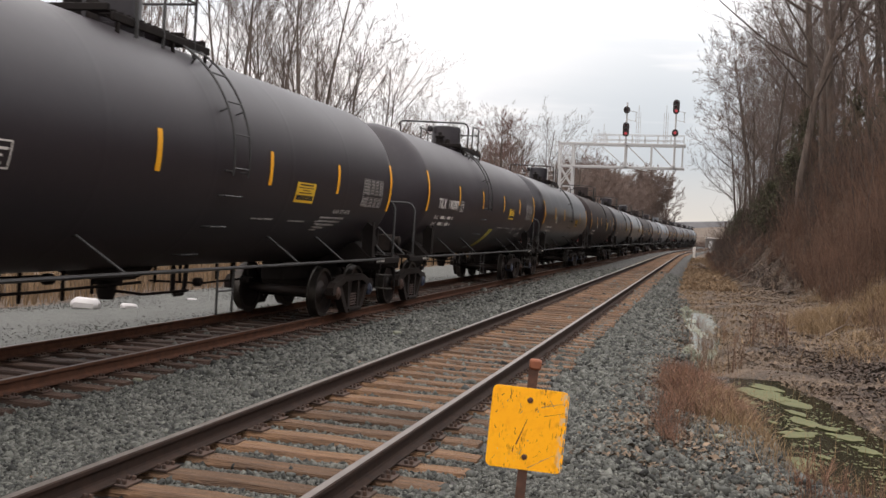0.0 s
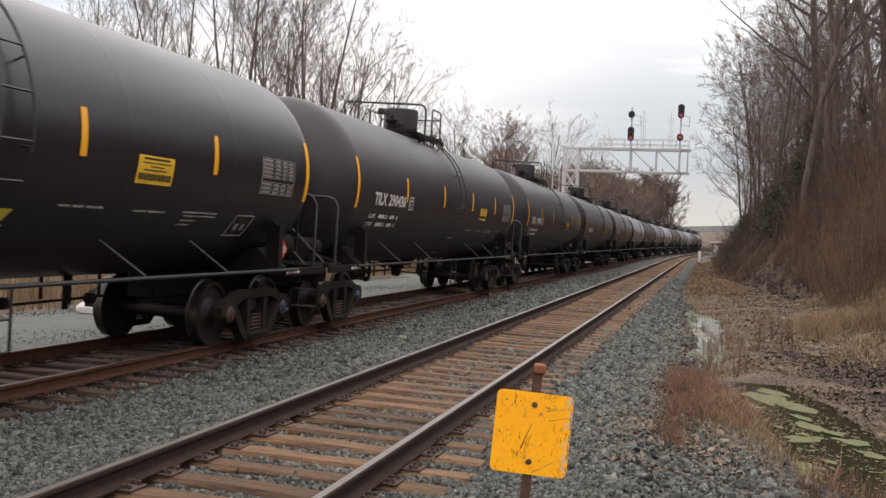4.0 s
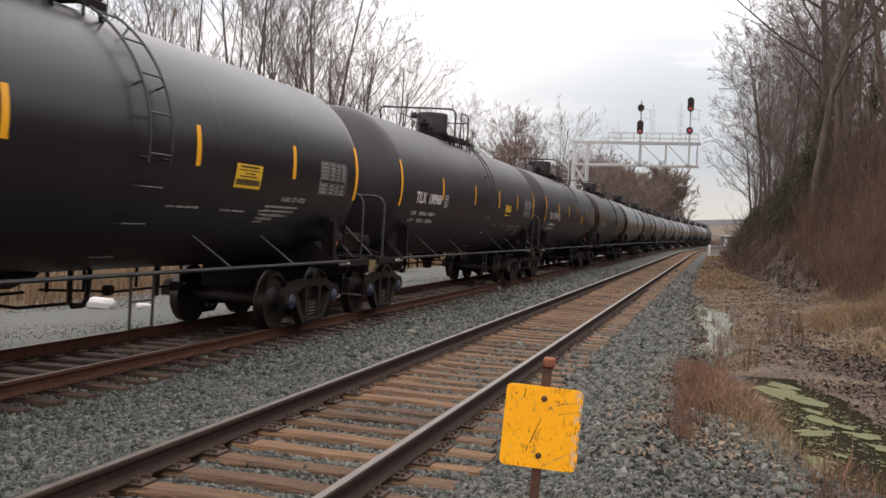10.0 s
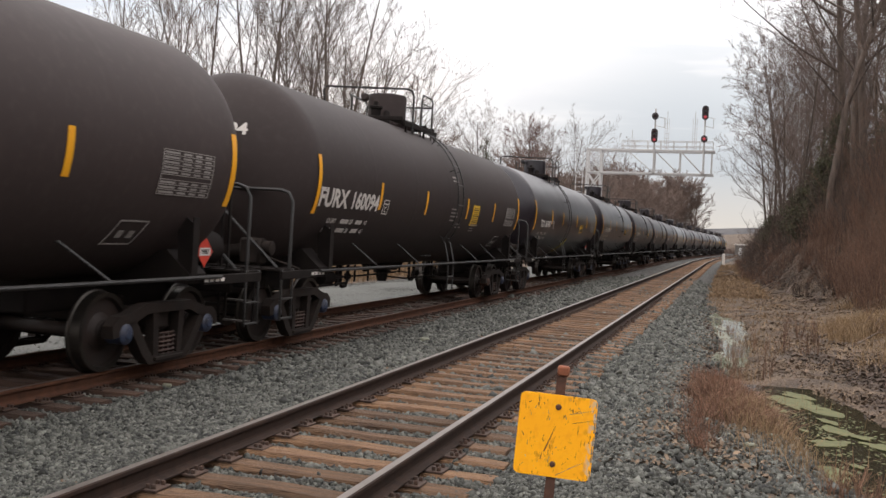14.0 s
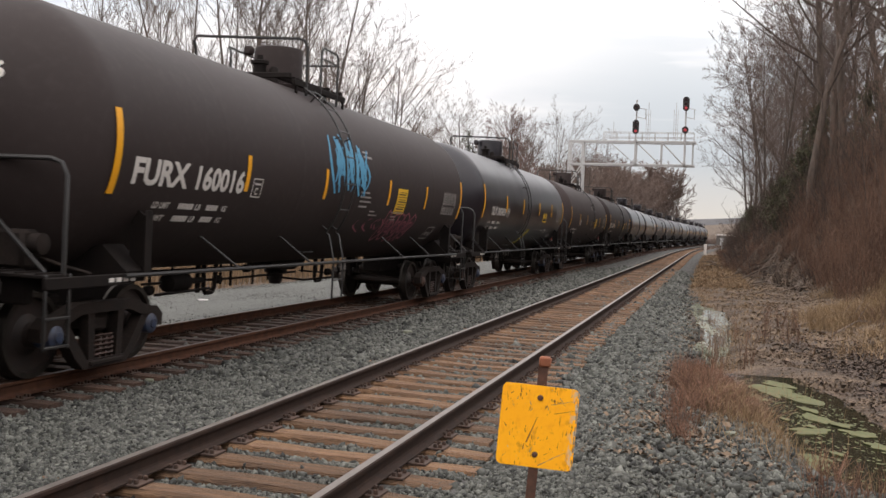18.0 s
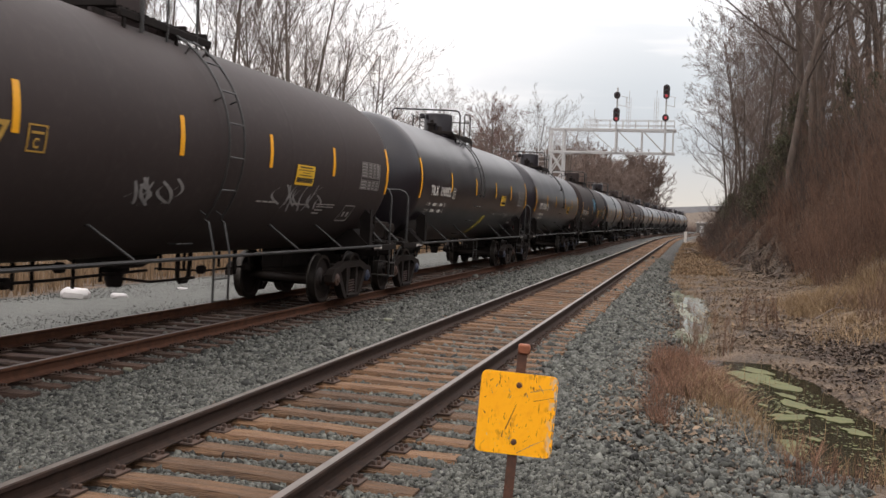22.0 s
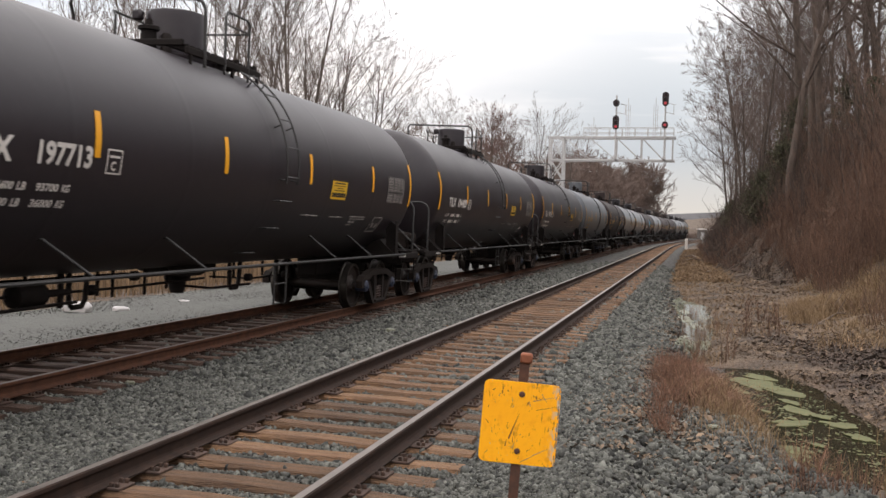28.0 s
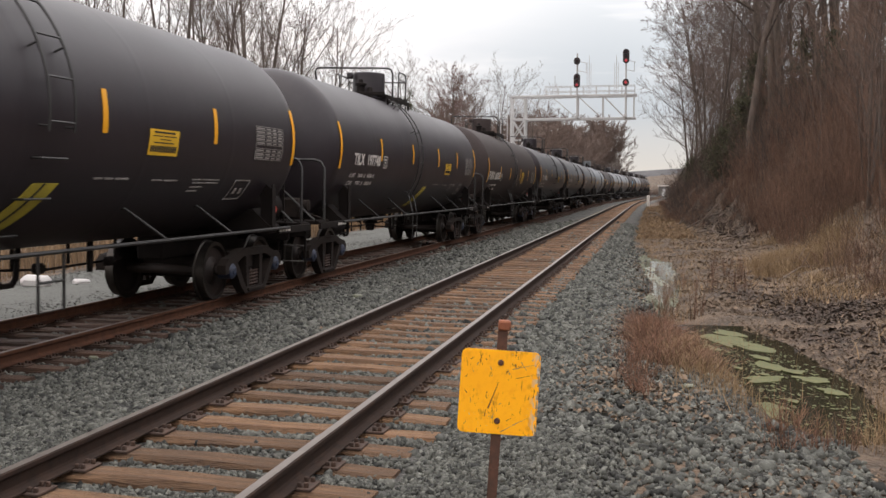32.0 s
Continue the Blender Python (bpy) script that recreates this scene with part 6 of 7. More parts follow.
for i in range(5):
    y = 46 + 26 * (i + tr.random()) / 5
    x = float(bank_foot(y)) + 5.0 + (i % 4) * 2.2 + tr.random()
    tree(HAZE[i % 3], x, y, tr.uniform(0.8, 1.25), tr.uniform(0, 360), "bare tree with a haze of fine twigs on the bank", RIGHT)
for i in range(9):
    y = 46 + 40 * (i + tr.random()) / 9
    x = float(bank_foot(y)) + 6 + (i % 3) * 3.5 + tr.random()
    tree(BROAD[i % 3], x, y, tr.uniform(0.7, 1.0), tr.uniform(0, 360), "bare spreading tree on the bank", RIGHT)
tree(BROAD[1], 6.4, 96, 0.62, 110, "small spreading bare tree at the forest edge", RIGHT)
for i in range(60):
    y = 16 + 50 * tr.random() ** 0.8
    x = float(bank_foot(y)) + 2.4 + tr.random() * 8
    tree(SMALL[i % 3], x, y, tr.uniform(0.45, 0.9), tr.uniform(0, 360), "slender bare sapling on the bank", RIGHT)


def shrub_sticks(r, px, py, pz, stems, high, spread, rad, subs=4):
    """Stems and side shoots of shrubs at the given places."""
    n = len(px)
    base = np.repeat(np.stack([px, py, pz], 1), stems, 0)
    k = len(base)
    hh = np.repeat(high, stems) * r.uniform(0.5, 1.1, k)
    a = r.uniform(0, 2 * np.pi, k)
    ln = np.abs(r.normal(0, spread, k))
    base = base + np.stack([np.cos(a), np.sin(a), 0 * a], 1) * r.uniform(0, 0.25, k)[:, None] * hh[:, None] * 0.5
    tip = base + np.stack([np.cos(a) * ln * hh, np.sin(a) * ln * hh, hh], 1)
    mid = (base + tip) / 2 + r.normal(0, 0.06, (k, 3)) * hh[:, None]
    out = [sticks(base, mid, np.full(k, rad), np.full(k, rad * 0.8)), sticks(mid, tip, np.full(k, rad * 0.8), np.full(k, rad * 0.35))]
    for j in range(subs):
        f = r.uniform(0.25, 0.95, k)[:, None]
        s = np.where(f < 0.5, base + (mid - base) * f * 2, mid + (tip - mid) * (f - 0.5) * 2)
        e = s + (r.normal(0, 0.5, (k, 3)) + np.array([0, 0, 0.55])) * hh[:, None] * 0.28
        out.append(sticks(s, e, np.full(k, rad * 0.55), np.full(k, rad * 0.25)))
    return merge(out)


def thicket(name, label, seed, n, place, stems, high, spread, rad, mat, category="brush", subs=4):
    r = np.random.default_rng(seed)
    x, y = place(r, n)
    v, f = shrub_sticks(r, x, y, ground_z(x, y) - 0.03, stems, high[0] + (high[1] - high[0]) * r.random(len(x)), spread, rad, subs)
    return thing(name, soup(name, v, f, mat), label, category, kind="stuff")


def on_bank(y0, y1, d0, d1):
    def place(r, n):
        y = r.uniform(y0, y1, n)
        return bank_foot(y) + r.uniform(d0, d1, n), y
    return place


thicket("brush", "dense brown leafless brush on the near bank", 1, 700, on_bank(12, 34, 2.6, 9), 9, (0.7, 2.0), 0.45, 0.006, M_BRUSH)
thicket("brush", "tangled brown brush on the bank", 2, 420, on_bank(30, 64, 3.4, 10), 8, (0.8, 2.6), 0.45, 0.010, M_BRUSH)
thicket("brush", "low brown bramble over the bank slope", 12, 620, on_bank(15, 60, 1.0, 6.5), 7, (0.3, 0.95), 0.6, 0.006, M_BRUSH, subs=5)
thicket("brush", "low brown scrub along the far foot of the bank", 13, 420, on_bank(46, 130, -0.2, 4.5), 7, (0.3, 1.1), 0.6, 0.012, M_BRUSH)
thicket("brush", "grey-brown brush along the far bank", 3, 300, on_bank(60, 130, 0.4, 8), 7, (0.9, 2.8), 0.4, 0.016, M_THICKET)
thicket("brush", "dark tangled stems over the steep bank", 25, 520, on_bank(42, 95, 0.1, 4.0), 7, (0.3, 1.2), 0.6, 0.010, M_THICKET, subs=5)
thicket("brush", "low grey scrub at the far bend of the line", 26, 160, lambda r, n: (r.uniform(-6, 26, n), r.uniform(268, 310, n)), 8, (0.8, 2.4), 0.5, 0.05, M_FARTWIG)
thicket("brush", "tall russet brush on the middle of the bank", 29, 430, on_bank(30, 50, 1.0, 4.8), 8, (0.8, 2.5), 0.42, 0.008, M_BRUSH)
thicket("brush", "dark leafless thicket at the top of the bank", 23, 460, on_bank(42, 80, 2.0, 9), 8, (1.2, 3.6), 0.4, 0.013, M_THICKET)

thicket("brush", "brown leafless undergrowth behind the train", 8, 520, lambda r, n: (r.uniform(-32, -13.5, n), r.uniform(40, 150, n)), 7, (1.5, 4.5), 0.35, 0.02, M_TWIG)


def blades(x, y, z, r, high, wide, lean, bend=0.35):
    n = len(x)
    a, b = r.uniform(0, 2 * np.pi, n), r.uniform(0, 2 * np.pi, n)
    h = high * r.uniform(0.5, 1.15, n)
    ln = np.abs(r.normal(0, lean, n)) * h
    d = np.stack([np.cos(a), np.sin(a), 0 * a], 1)
    w = np.stack([np.cos(b), np.sin(b), 0 * b], 1) * (wide * r.uniform(0.6, 1.3, n))[:, None]
    p = np.stack([x, y, z], 1)
    m = p + d * (ln * bend)[:, None] + np.array([0, 0, 1.0]) * (h * 0.6)[:, None]
    t = p + d * ln[:, None] + np.array([0, 0, 1.0]) * h[:, None]
    v = np.stack([p - w, p + w, m + w * 0.7, m - w * 0.7, t + w * 0.1, t - w * 0.1], 1)
    f = np.array([(0, 1, 2, 3), (3, 2, 4, 5)])
    return v.reshape(-1, 3), (np.arange(n)[:, None, None] * 6 + f[None]).reshape(-1, 4)


def grass(name, label, seed, n, place, high, wide, lean, mat, category="dry grass"):
    r = np.random.default_rng(seed)
    x, y = place(r, n)
    v, f = blades(x, y, ground_z(x, y) - 0.02, r, high, wide, lean)
    return thing(name, soup(name, v, f, mat), label, category, kind="stuff")


def clumps(centres, sx, sy):
    c = np.array(centres, float)

    def place(r, n):
        i = r.integers(0, len(c), n)
        return c[i, 0] + r.normal(0, sx, n), c[i, 1] + r.normal(0, sy, n)
    return place


def spread_clumps(y0, y1, d0, d1, count, s, seed):
    r = np.random.default_rng(seed)
    y = r.uniform(y0, y1, count)
    return clumps(np.stack([bank_foot(y) + r.uniform(d0, d1, count), y], 1), s, s * 1.5)


grass("reeds", "tall dry tan reeds beyond the gravel road", 1, 9000, lambda r, n: (r.uniform(-17, -12.0, n), r.uniform(12, 70, n)), 1.2, 0.014, 0.3, M_REED)
grass("dry_grass", "tan matted dry grass on the bank slope", 2, 9000, spread_clumps(12, 42, 0.3, 5, 40, 0.4, 3), 0.28, 0.006, 1.4, M_DRYGRASS)
grass("dry_grass", "thin dry grass along the ditch", 3, 2200, clumps([(3.3, 9.5), (3.5, 8.6), (3.05, 11), (3.9, 8.2), (4.9, 8.0), (3.2, 16), (3.3, 19), (3.5, 22), (4.6, 7.4), (5.0, 9.0), (3.0, 13.5), (2.8, 24)], 0.22, 0.5), 0.22, 0.003, 0.6, M_DRYGRASS)


grass("dry_grass", "tan stalks at the near end of the ditch", 27, 900, clumps([(5.2, 7.3), (4.8, 6.9), (5.4, 8.0), (4.5, 7.5), (5.0, 8.5), (4.3, 8.3)], 0.2, 0.3), 0.30, 0.0032, 0.5, M_DRYGRASS)
grass("dry_grass", "sparse pale stalks standing in the ditch water", 28, 46, clumps([(4.3, 10.0), (4.1, 11.2), (4.6, 9.2), (3.9, 12.3)], 0.22, 0.5), 0.55, 0.0035, 0.18, M_DRYGRASS)


def litter(label, seed, n, place, size, zf=ground_z, mat=M_LEAF):
    """Dead leaves lying at all angles, each one bent sheet."""
    r = np.random.default_rng(seed)
    x, y = place(r, n)
    k = wave(x, y, 1.3, 5) + 0.7 * wave(x, y, 3.1, 2) > r.normal(-0.1, 0.45, n)
    x, y = x[k], y[k]
    n = len(x)
    p = np.stack([x, y, zf(x, y) + 0.012], 1)
    s = size * r.lognormal(0, 0.35, n)
    a = r.uniform(0, 2 * np.pi, n)
    u = np.stack([np.cos(a), np.sin(a), r.normal(0, 0.35, n)], 1) * s[:, None]
    w = np.stack([-np.sin(a), np.cos(a), r.normal(0, 0.45, n)], 1) * (s * r.uniform(0.3, 0.7, n))[:, None]
    v = np.stack([p - u, p - w, p + u, p + w + np.array([0, 0, 0.012])], 1).reshape(-1, 3)
    return thing("leaf_litter", soup("leaf_litter", v, np.arange(n * 4).reshape(-1, 4), mat), label, "leaf litter", kind="stuff")


litter("brown fallen leaves over the near verge", 4, 70000, lambda r, n: (3.3 + 5.0 * r.random(n), 5 + 13 * r.random(n)), 0.016)
litter("brown fallen leaves over the bank", 14, 70000, lambda r, n: (bank_foot(q := 16 + 44 * r.random(n)) - 2.4 + 7 * r.random(n), q), 0.032)
litter("dark dead leaves over the steep bank", 24, 60000, lambda r, n: (bank_foot(q := 40 + 60 * r.random(n)) + 0.2 + 5 * r.random(n), q), 0.06, mat=M_DARKLEAF)
litter("dark sodden leaves heaped at the foot of the bank", 18, 16000, clumps([(5.0, 18.5), (5.45, 16.9), (5.2, 15.6), (5.9, 18.2), (4.7, 20.2), (5.6, 14.2), (5.2, 12.6)], 0.42, 0.8), 0.03, mat=M_DARKLEAF)
grass("dry_grass", "taller tan grass on the lower bank", 19, 7000, clumps([(6.4, 25.8), (7.2, 27.0), (5.8, 24.6), (6.9, 25.0), (7.6, 28.5), (6.0, 26.8)], 0.32, 0.7), 0.42, 0.006, 0.9, M_DRYGRASS)
grass("dry_grass", "matted tan grass along the foot of the bank", 20, 3200, clumps([(4.0 + 0.9 * math.sin(q * 2.1), 20 + q * 1.7) for q in range(24)], 0.4, 0.8), 0.14, 0.007, 1.5, M_DRYGRASS)
litter("dead leaves and grass strewn over the ballast edge", 17, 16000, lambda r, n: (2.75 + np.abs(r.normal(0, 0.45, n)) * r.choice([-0.7, 1], n), 7 + 45 * r.random(n) ** 1.3), 0.019, lambda x, y: np.maximum(ground_z(x, y), ballast_z(x, y)) + 0.02)
grass("dry_grass", "brown grass of the far verge", 21, 9000, lambda r, n: (r.uniform(2.0, 4.6, n), 42 + 75 * r.random(n) ** 1.5), 0.16, 0.03, 1.2, M_REED)
grass("dry_grass", "tan tufts along the edge of the ballast", 15, 2600, clumps([(2.75 + 0.35 * math.sin(q * 1.7), 14 + q * 0.9) for q in range(52)], 0.16, 0.35), 0.16, 0.006, 0.9, M_DRYGRASS)
grass("russet_grass", "matted russet grass beside the ditch", 16, 5200, clumps([(2.9, 12.2), (3.0, 11.4), (3.1, 12.8), (2.9, 13.4), (3.0, 10.7), (3.25, 10.2), (3.3, 11.6)], 0.18, 0.36), 0.21, 0.0045, 1.25, M_RUSSET)
grass("dry_grass", "tan blades among the russet grass", 22, 1500, clumps([(3.0, 11.8), (3.15, 10.6), (3.3, 11.2), (3.35, 10.0), (3.5, 9.5)], 0.18, 0.4), 0.24, 0.0035, 0.9, M_DRYGRASS)
thicket("russet_weeds", "russet dead weeds beside the ballast", 5, 60, clumps([(2.9, 12.2), (3.0, 11.4), (3.05, 12.8), (2.85, 13.4), (2.95, 10.7)], 0.16, 0.35), 10, (0.18, 0.42), 0.4, 0.0028, M_RUSSET, "weeds")
thicket("russet_weeds", "small russet dead weeds on the stones", 6, 40, clumps([(2.75, 9.0), (2.85, 8.2), (2.8, 10.0), (3.9, 6.9)], 0.14, 0.22), 8, (0.12, 0.34), 0.45, 0.0035, M_RUSSET, "weeds")
thicket("russet_weeds", "dark dead stalks in the wet ditch", 7, 34, clumps([(3.3, 17), (3.2, 18.5), (3.7, 16), (4.2, 20), (3.5, 21), (4.6, 24), (3.0, 25)], 0.25, 0.7), 5, (0.35, 0.75), 0.2, 0.006, M_BRUSH, "weeds")


def cedar(x, y, high, wide, seed, label):
    """A ragged evergreen: trunk and many small sprays of needles."""
    r = np.random.default_rng(seed)
    z0 = float(ground_z(x, y)) - 0.1
    c = thing("cedar", None, label, "evergreen tree", pose(x, y, z0), "evergreens on the bank")
    part("trunk", Geo().tube([(0, 0, 0), (0.08, 0.05, high * 0.5), (0.0, 0.0, high * 0.95)], [0.13, 0.08, 0.02], 7).mesh("trunk", M_BARK), c)
    n = 95
    h = high * (0.12 + 0.86 * r.random(n))
    ln = wide * (1.1 - h / high) ** 0.8 * r.uniform(0.45, 1.15, n)
    a = r.uniform(0, 2 * np.pi, n)
    p0 = np.stack([0 * h, 0 * h, h], 1)
    p1 = p0 + np.stack([np.cos(a) * ln, np.sin(a) * ln, ln * r.uniform(-0.15, 0.45, n)], 1)
    tagged(part("bough_frame", soup("bough_frame", *sticks(p0, p1, np.full(n, 0.02), np.full(n, 0.006)), M_BARK), c), kind="stuff")
    k = 44
    f = r.uniform(0.25, 1.05, (n, k, 1))
    q = (p0[:, None] + (p1 - p0)[:, None] * f + r.normal(0, 0.11, (n, k, 3)) * (0.4 + wide * 0.4)).reshape(-1, 3)
    m = len(q)
    d = r.normal(0, 1, (m, 3)) + np.array([0, 0, 0.4])
    d *= (r.uniform(0.08, 0.17, m) / np.linalg.norm(d, axis=1))[:, None]
    w = np.cross(d, r.normal(0, 1, (m, 3)))
    w *= (0.028 / (np.linalg.norm(w, axis=1) + 1e-6))[:, None]
    v = np.stack([q, q + d * 0.5 + w, q + d, q + d * 0.5 - w], 1).reshape(-1, 3)
    part("needles", soup("needles", v, np.arange(m * 4).reshape(-1, 4), M_NEEDLES), c)


for i, (x, y, h, w) in enumerate([(6.6, 56, 3.2, 1.7), (7.4, 54, 3.8, 1.7), (8.4, 57, 4.2, 1.9), (10.2, 52, 4.6, 1.7), (11.0, 49, 4.0, 1.6), (5.9, 80, 2.6, 1.4)]):
    cedar(x, y, h, w, 100 + i, "dark green ragged cedar on the bank")
cedar(-17.5, 82, 11.5, 1.8, 130, "dark evergreen among bare trees")


def fallen_branch(a, b, r0, label):
    a, b = Vector(a), Vector(b)
    mid = (a + b) / 2 + Vector((0.1, 0.2, 0.15))
    t = thing("fallen_branch", None, label, "dead branch", Matrix.Translation(a), "dead branches on the bank")
    d, m = b - a, mid - a
    part("stem", Geo().tube([(0, 0, 0), m * 0.5, m, m + (d - m) * 0.5, d], [r0, r0 * 0.9, r0 * 0.75, r0 * 0.55, r0 * 0.25], 6).mesh("stem", M_DEADWOOD), t)
    for a0, a1, r1 in ((m, m + Vector((0.25, 0.1, 0.45)), r0 * 0.5), (m + (d - m) * 0.5, m + (d - m) * 0.6 + Vector((-0.2, 0.3, 0.3)), r0 * 0.4)):
        part("side_shoot", Geo().tube([a0, a1], [r1, r1 * 0.3], 5).mesh("side_shoot", M_DEADWOOD), t)


for i in range(46):
    y = tr.uniform(22, 62) if i < 16 else tr.uniform(46, 84)
    x = float(bank_foot(y)) + tr.uniform(-0.6, 3.6)
    a, l = tr.uniform(0, 6.28), tr.uniform(0.8, 2.6) * (1 + y / 60)
    x2, y2 = x + math.cos(a) * l * 0.7, y + math.sin(a) * l
    fallen_branch((x, y, float(ground_z(x, y)) + 0.03), (x2, y2, float(ground_z(x2, y2)) + 0.08), tr.uniform(0.012, 0.026) * (1 + y / 60), "dead grey branch lying on the slope")

# Pond, silt and small things ----------------------------------------------
pr = np.random.default_rng(3)
ALGAE = [(3.86, 8.7, 0.17, 0.16), (3.80, 12.95, 0.22, 0.36), (4.02, 10.3, 0.2, 0.16), (4.12, 12.32, 0.17, 0.4), (4.17, 11.03, 0.12, 0.3), (3.93, 8.98, 0.12, 0.21), (3.76, 12.69, 0.11, 0.37), (3.92, 13.4, 0.15, 0.3), (4.49, 10.36, 0.14, 0.17), (4.58, 9.78, 0.09, 0.17), (3.69, 10.38, 0.07, 0.12), (3.82, 10.86, 0.04, 0.09), (3.98, 12.59, 0.12, 0.24), (4.12, 11.57, 0.07, 0.2), (4.15, 9.29, 0.05, 0.09), (3.6, 12.17, 0.08, 0.28), (4.05, 10.53, 0.04, 0.08), (4.37, 10.75, 0.09, 0.12)]


def flat_patch(name, cx, cy, rx, ry, turn, z, mat, label, category, seed, kind="", zf=None):
    r = random.Random(seed)
    n, k = 28, [r.uniform(-0.22, 0.22) for _ in range(5)]
    out = []
    for i in range(n):
        a = 2 * math.pi * i / n
        q = 1 + sum(k[j] * math.sin((j + 2) * a + j) for j in range(5)) * 0.7
        u, w = rx * q * math.cos(a), ry * q * math.sin(a)
        out.append((u * math.cos(turn) - w * math.sin(turn), u * math.sin(turn) + w * math.cos(turn)))
    return thing(name, Geo().prism(out, -0.006, 0.0, "z").mesh(name, mat, False), label, category, pose(cx, cy, z), kind=kind)


sheet("pond_water", np.linspace(2.9, 6.0, 12), np.linspace(5.5, 14.2, 20), lambda x, y: POND_Z + 0 * x, M_WATER, "still dark green ditch water", "water")
sheet("puddle_water", np.linspace(2.3, 3.7, 8), np.linspace(16.0, 29.5, 20), lambda x, y: -0.465 + 0 * x, M_MURKY, "shallow standing water on the verge", "water")
for i, (x, y, rx, ry) in enumerate([(2.9, 24.5, 0.16, 1.1), (3.15, 22.6, 0.12, 0.8), (2.8, 20.6, 0.14, 0.6), (3.1, 19.0, 0.13, 0.7), (2.85, 26.6, 0.12, 0.8)]):
    flat_patch("algae_mat", x, y, rx, ry, 0.1, -0.458 + 0.0004 * i, M_SILTSCUM, "pale grey-green scum on the shallow water", "algae", 40 + i)
for i, (x, y, rx, ry) in enumerate(ALGAE):
    flat_patch("algae_mat", x, y, rx, ry, 0.35, POND_Z + 0.008 + 0.0004 * i, M_ALGAE, "pale green algae floating on the ditch water", "algae", i)
fy = 8.0 + 5.8 * pr.random(1500)
fx = ditch_x(fy) + pr.choice([-1, 1], 1500) * np.abs(pr.normal(0.26, 0.12, 1500))
fr = 0.006 + 0.02 * pr.random(1500) ** 3
fa = 2 * np.pi * np.arange(6) / 6
fv = np.stack([fx[:, None] + fr[:, None] * np.cos(fa) * pr.uniform(0.5, 1.2, (1500, 6)), fy[:, None] + 1.6 * fr[:, None] * np.sin(fa) * pr.uniform(0.5, 1.2, (1500, 6)), np.full((1500, 6), POND_Z + 0.006)], 2).reshape(-1, 3)
thing("algae_flecks", soup("algae_flecks", fv, np.arange(9000).reshape(-1, 6), M_ALGAE), "small flecks of algae on the ditch water", "algae", kind="stuff")


def over_ground(x, y):
    return np.maximum(ground_z(x, y), ballast_z(x, y))


for i, (x, y, rx, ry) in enumerate([(2.88, 28.0, 0.36, 3.4), (2.97, 17.1, 0.2, 1.1), (3.1, 21.5, 0.16, 1.2), (3.25, 18.8, 0.14, 0.7)]):
    scatter_stones("silt_gravel", "wet pale silt and grit in the ditch bed", x - rx, x + rx, y - ry, y + ry, int(5200 * rx * ry) + 500, 0.034, over_ground, 50 + i, lambda px, py, r, c=(x, y, rx, ry): ((px - c[0]) / c[2]) ** 2 + ((py - c[1]) / c[3]) ** 2 < r.uniform(0.5, 1.0, len(px)), M_WETSAND, 0.3)
w = thing("white_post", None, "short white concrete line-side post", "post", pose(2.3, 118, -0.45))
part("shaft", Geo().box((0, 0, 0.65), (0.3, 0.3, 1.3), 0.03).mesh("shaft", M_POST_W), w)
for i, (x, y, sx, sy, sz) in enumerate([(-10.3, 19.3, 0.6, 0.4, 0.28), (-9.7, 20.1, 0.35, 0.25, 0.14), (-9.8, 23.2, 0.35, 0.2, 0.08)]):
    thing("litter_sack", Geo().box((0, 0, sz / 2), (sx, sy, sz), min(sx, sy, sz) * 0.3).mesh("litter_sack", M_LITTER), "white plastic litter on the gravel edge", "litter", pose(x, y, -0.55, 3, 4, 20 + 40 * i))
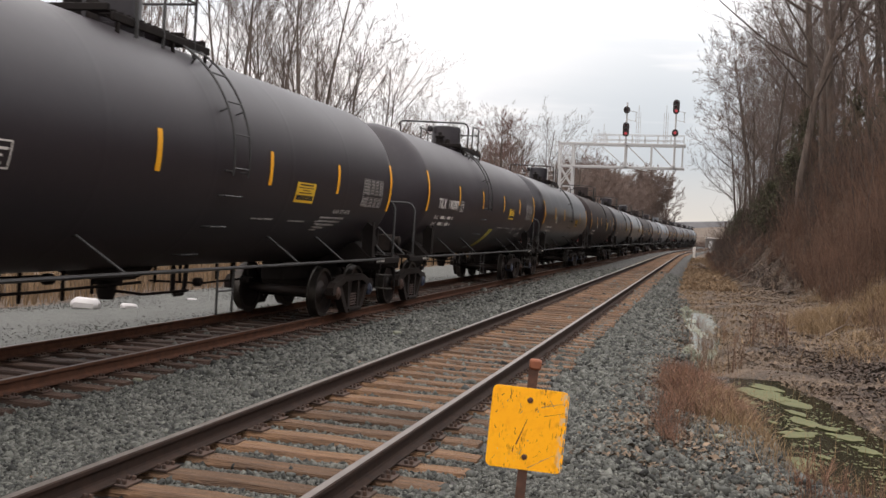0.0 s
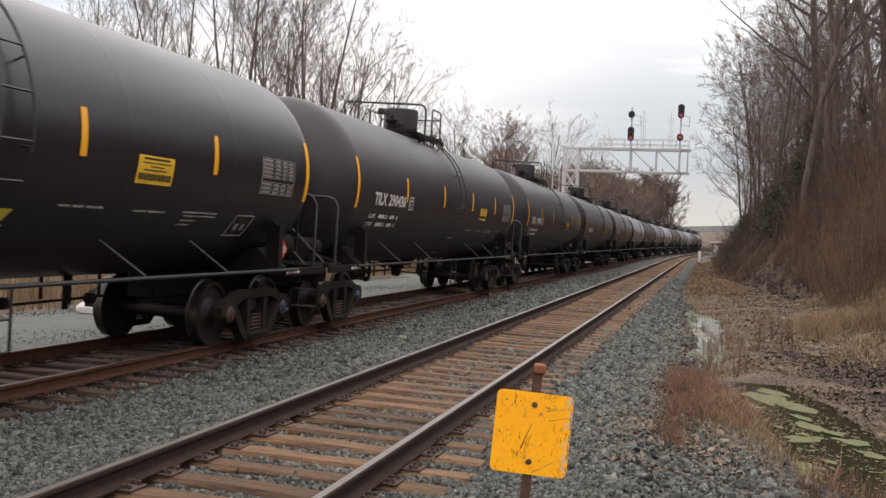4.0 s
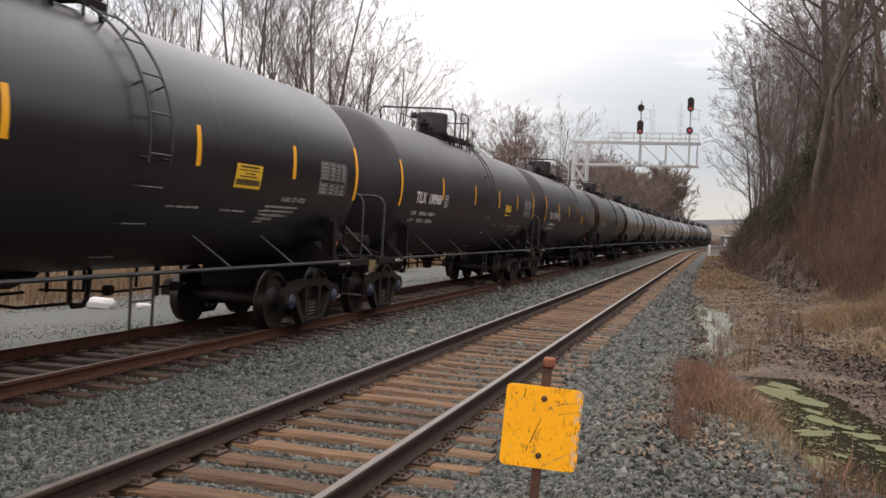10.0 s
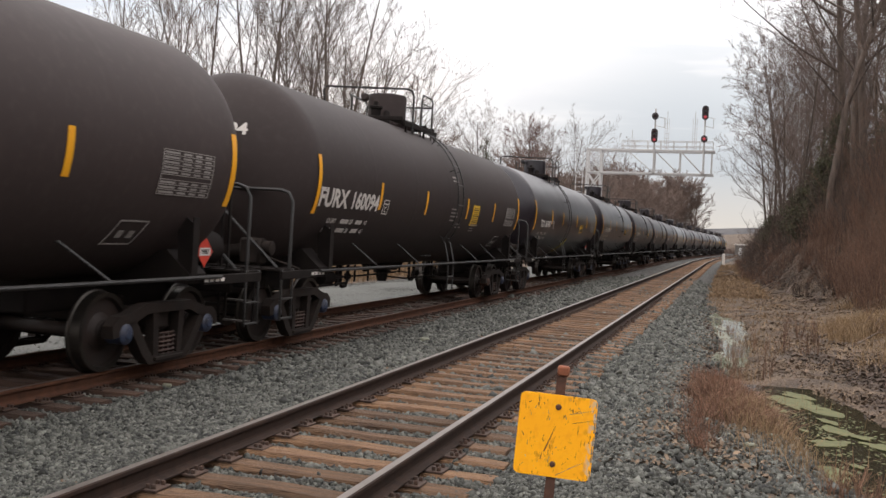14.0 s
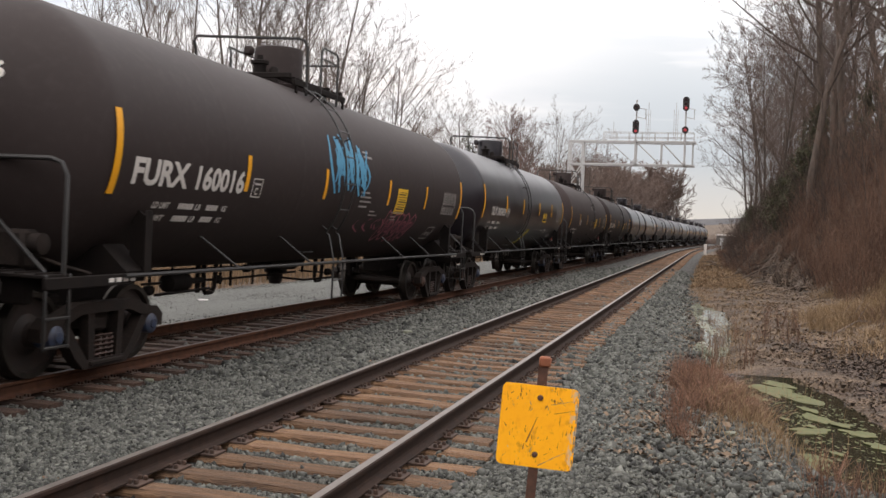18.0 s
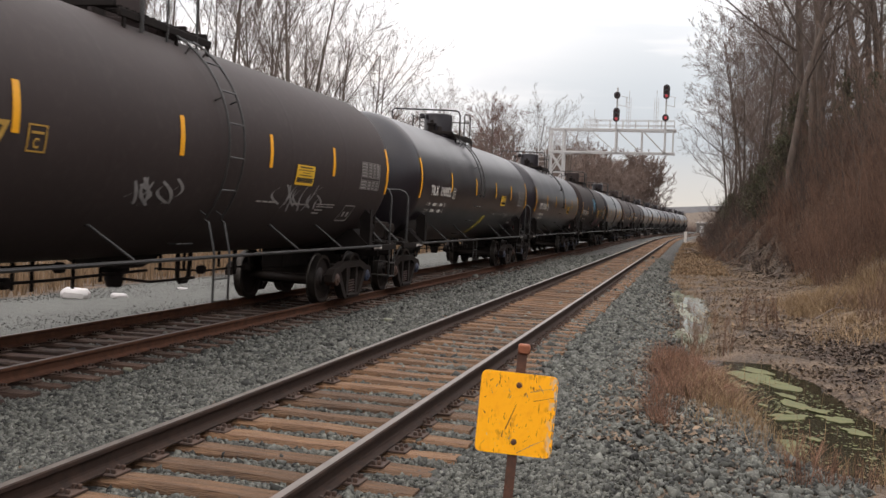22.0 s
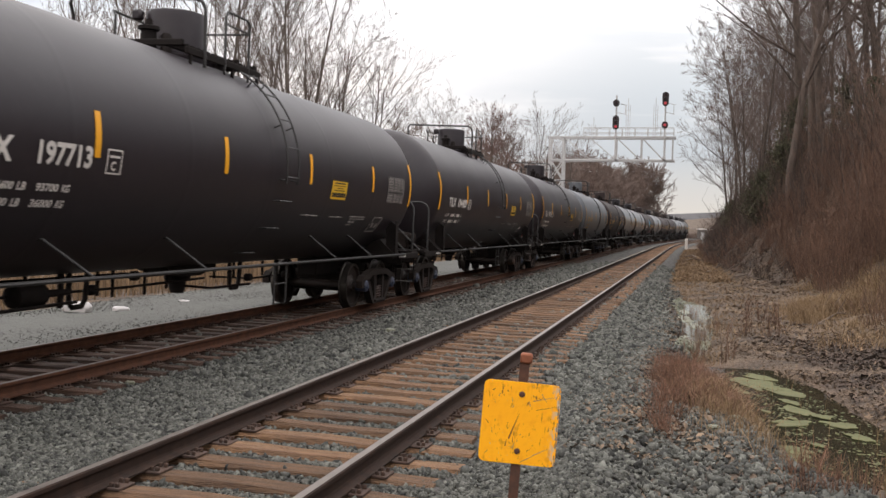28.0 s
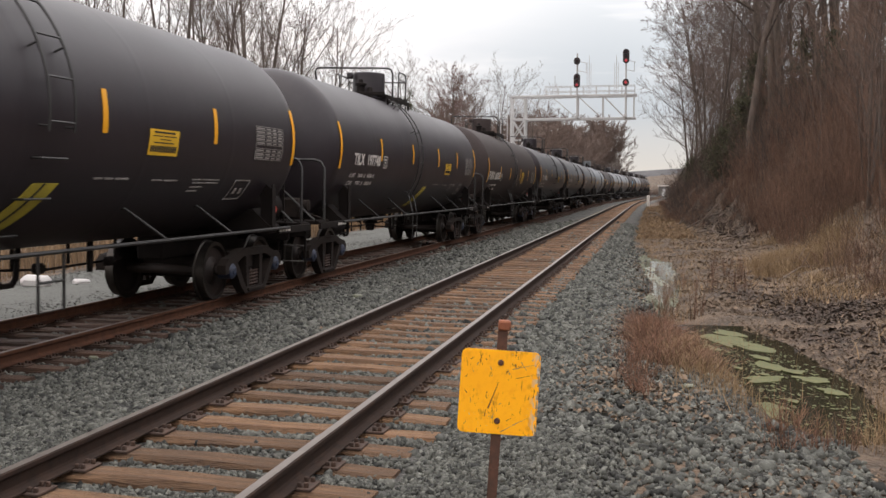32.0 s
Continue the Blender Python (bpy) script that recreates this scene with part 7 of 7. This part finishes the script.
for x, y, s in ((-1.99, 16.2, 0.16), (-3.31, 10.22, 0.10), (3.23, 8.41, 0.10), (3.45, 9.3, 0.09)):
    g = Geo().box((0, 0, 0), (s, s * 0.7, s * 0.45), s * 0.12)
    z = float(ballast_z(x, y)) if x < 2.5 else float(ground_z(x, y))
    thing("pale_stone", g.mesh("pale_stone", M_WETSAND, False), "larger pale stone on the ballast", "stone", pose(x, y, z + s * 0.3, 8, 5, 30))
hut = thing("relay_hut", None, "small grey line-side equipment hut with a pale roof", "hut", pose(6.6, 262, -0.5))
part("body", Geo().box((0, 0, 1.35), (5.0, 2.6, 2.7), 0.03).mesh("body", M_HUT), hut)
part("roof", Geo().box((0, 0, 2.86), (5.4, 3.0, 0.32), 0.06).mesh("roof", M_POST_W), hut)
part("door", Geo().box((-1.2, -1.32, 1.05), (0.9, 0.05, 2.0), 0.01).mesh("door", M_GALV), hut)
hg = Geo()
hx = np.linspace(-900, 900, 60)
hg.add([(x, 1500, -5) for x in hx] + [(x, 1560, 30 + 4 * math.sin(x * 0.006) + 2 * math.sin(x * 0.021)) for x in hx], [(i, i + 1, 61 + i, 60 + i) for i in range(59)])
thing("far_hill", hg.mesh("far_hill", M_HILL), "low wooded ridge on the horizon", "hill", kind="backdrop")


def motions():
    """The cars roll steadily away along the track and its far bend; their wheels turn with them."""
    for k, car in CARS.items():
        rows = []
        for t in range(33):
            y = FIRST_Y + SPEED * t - PITCH * k + SLACK.get(k, 0.0)
            rows.append((t, pose(TRAIN_X + float(bend(y)), y, TRAIN_Z, 0, TILT, -math.degrees(math.atan(bend_slope(y))))))
        walk(car, rows)
    turn = math.degrees(SPEED / R_WHEEL)
    for group, d in ((WHEELS_BACK, -1), (WHEELS_FRONT, 1)):
        walk(group[0], [(i / FPS, pose(0, d * AXLE, R_WHEEL, -turn * i / FPS, 0, 0)) for i in range(32 * FPS + 1)])
        done = group[0].animation_data
        for w in group[1:]:
            w.rotation_mode = "QUATERNION"
            keys = w.animation_data_create()
            keys.action = done.action
            keys.action_slot = done.action_slot


motions()
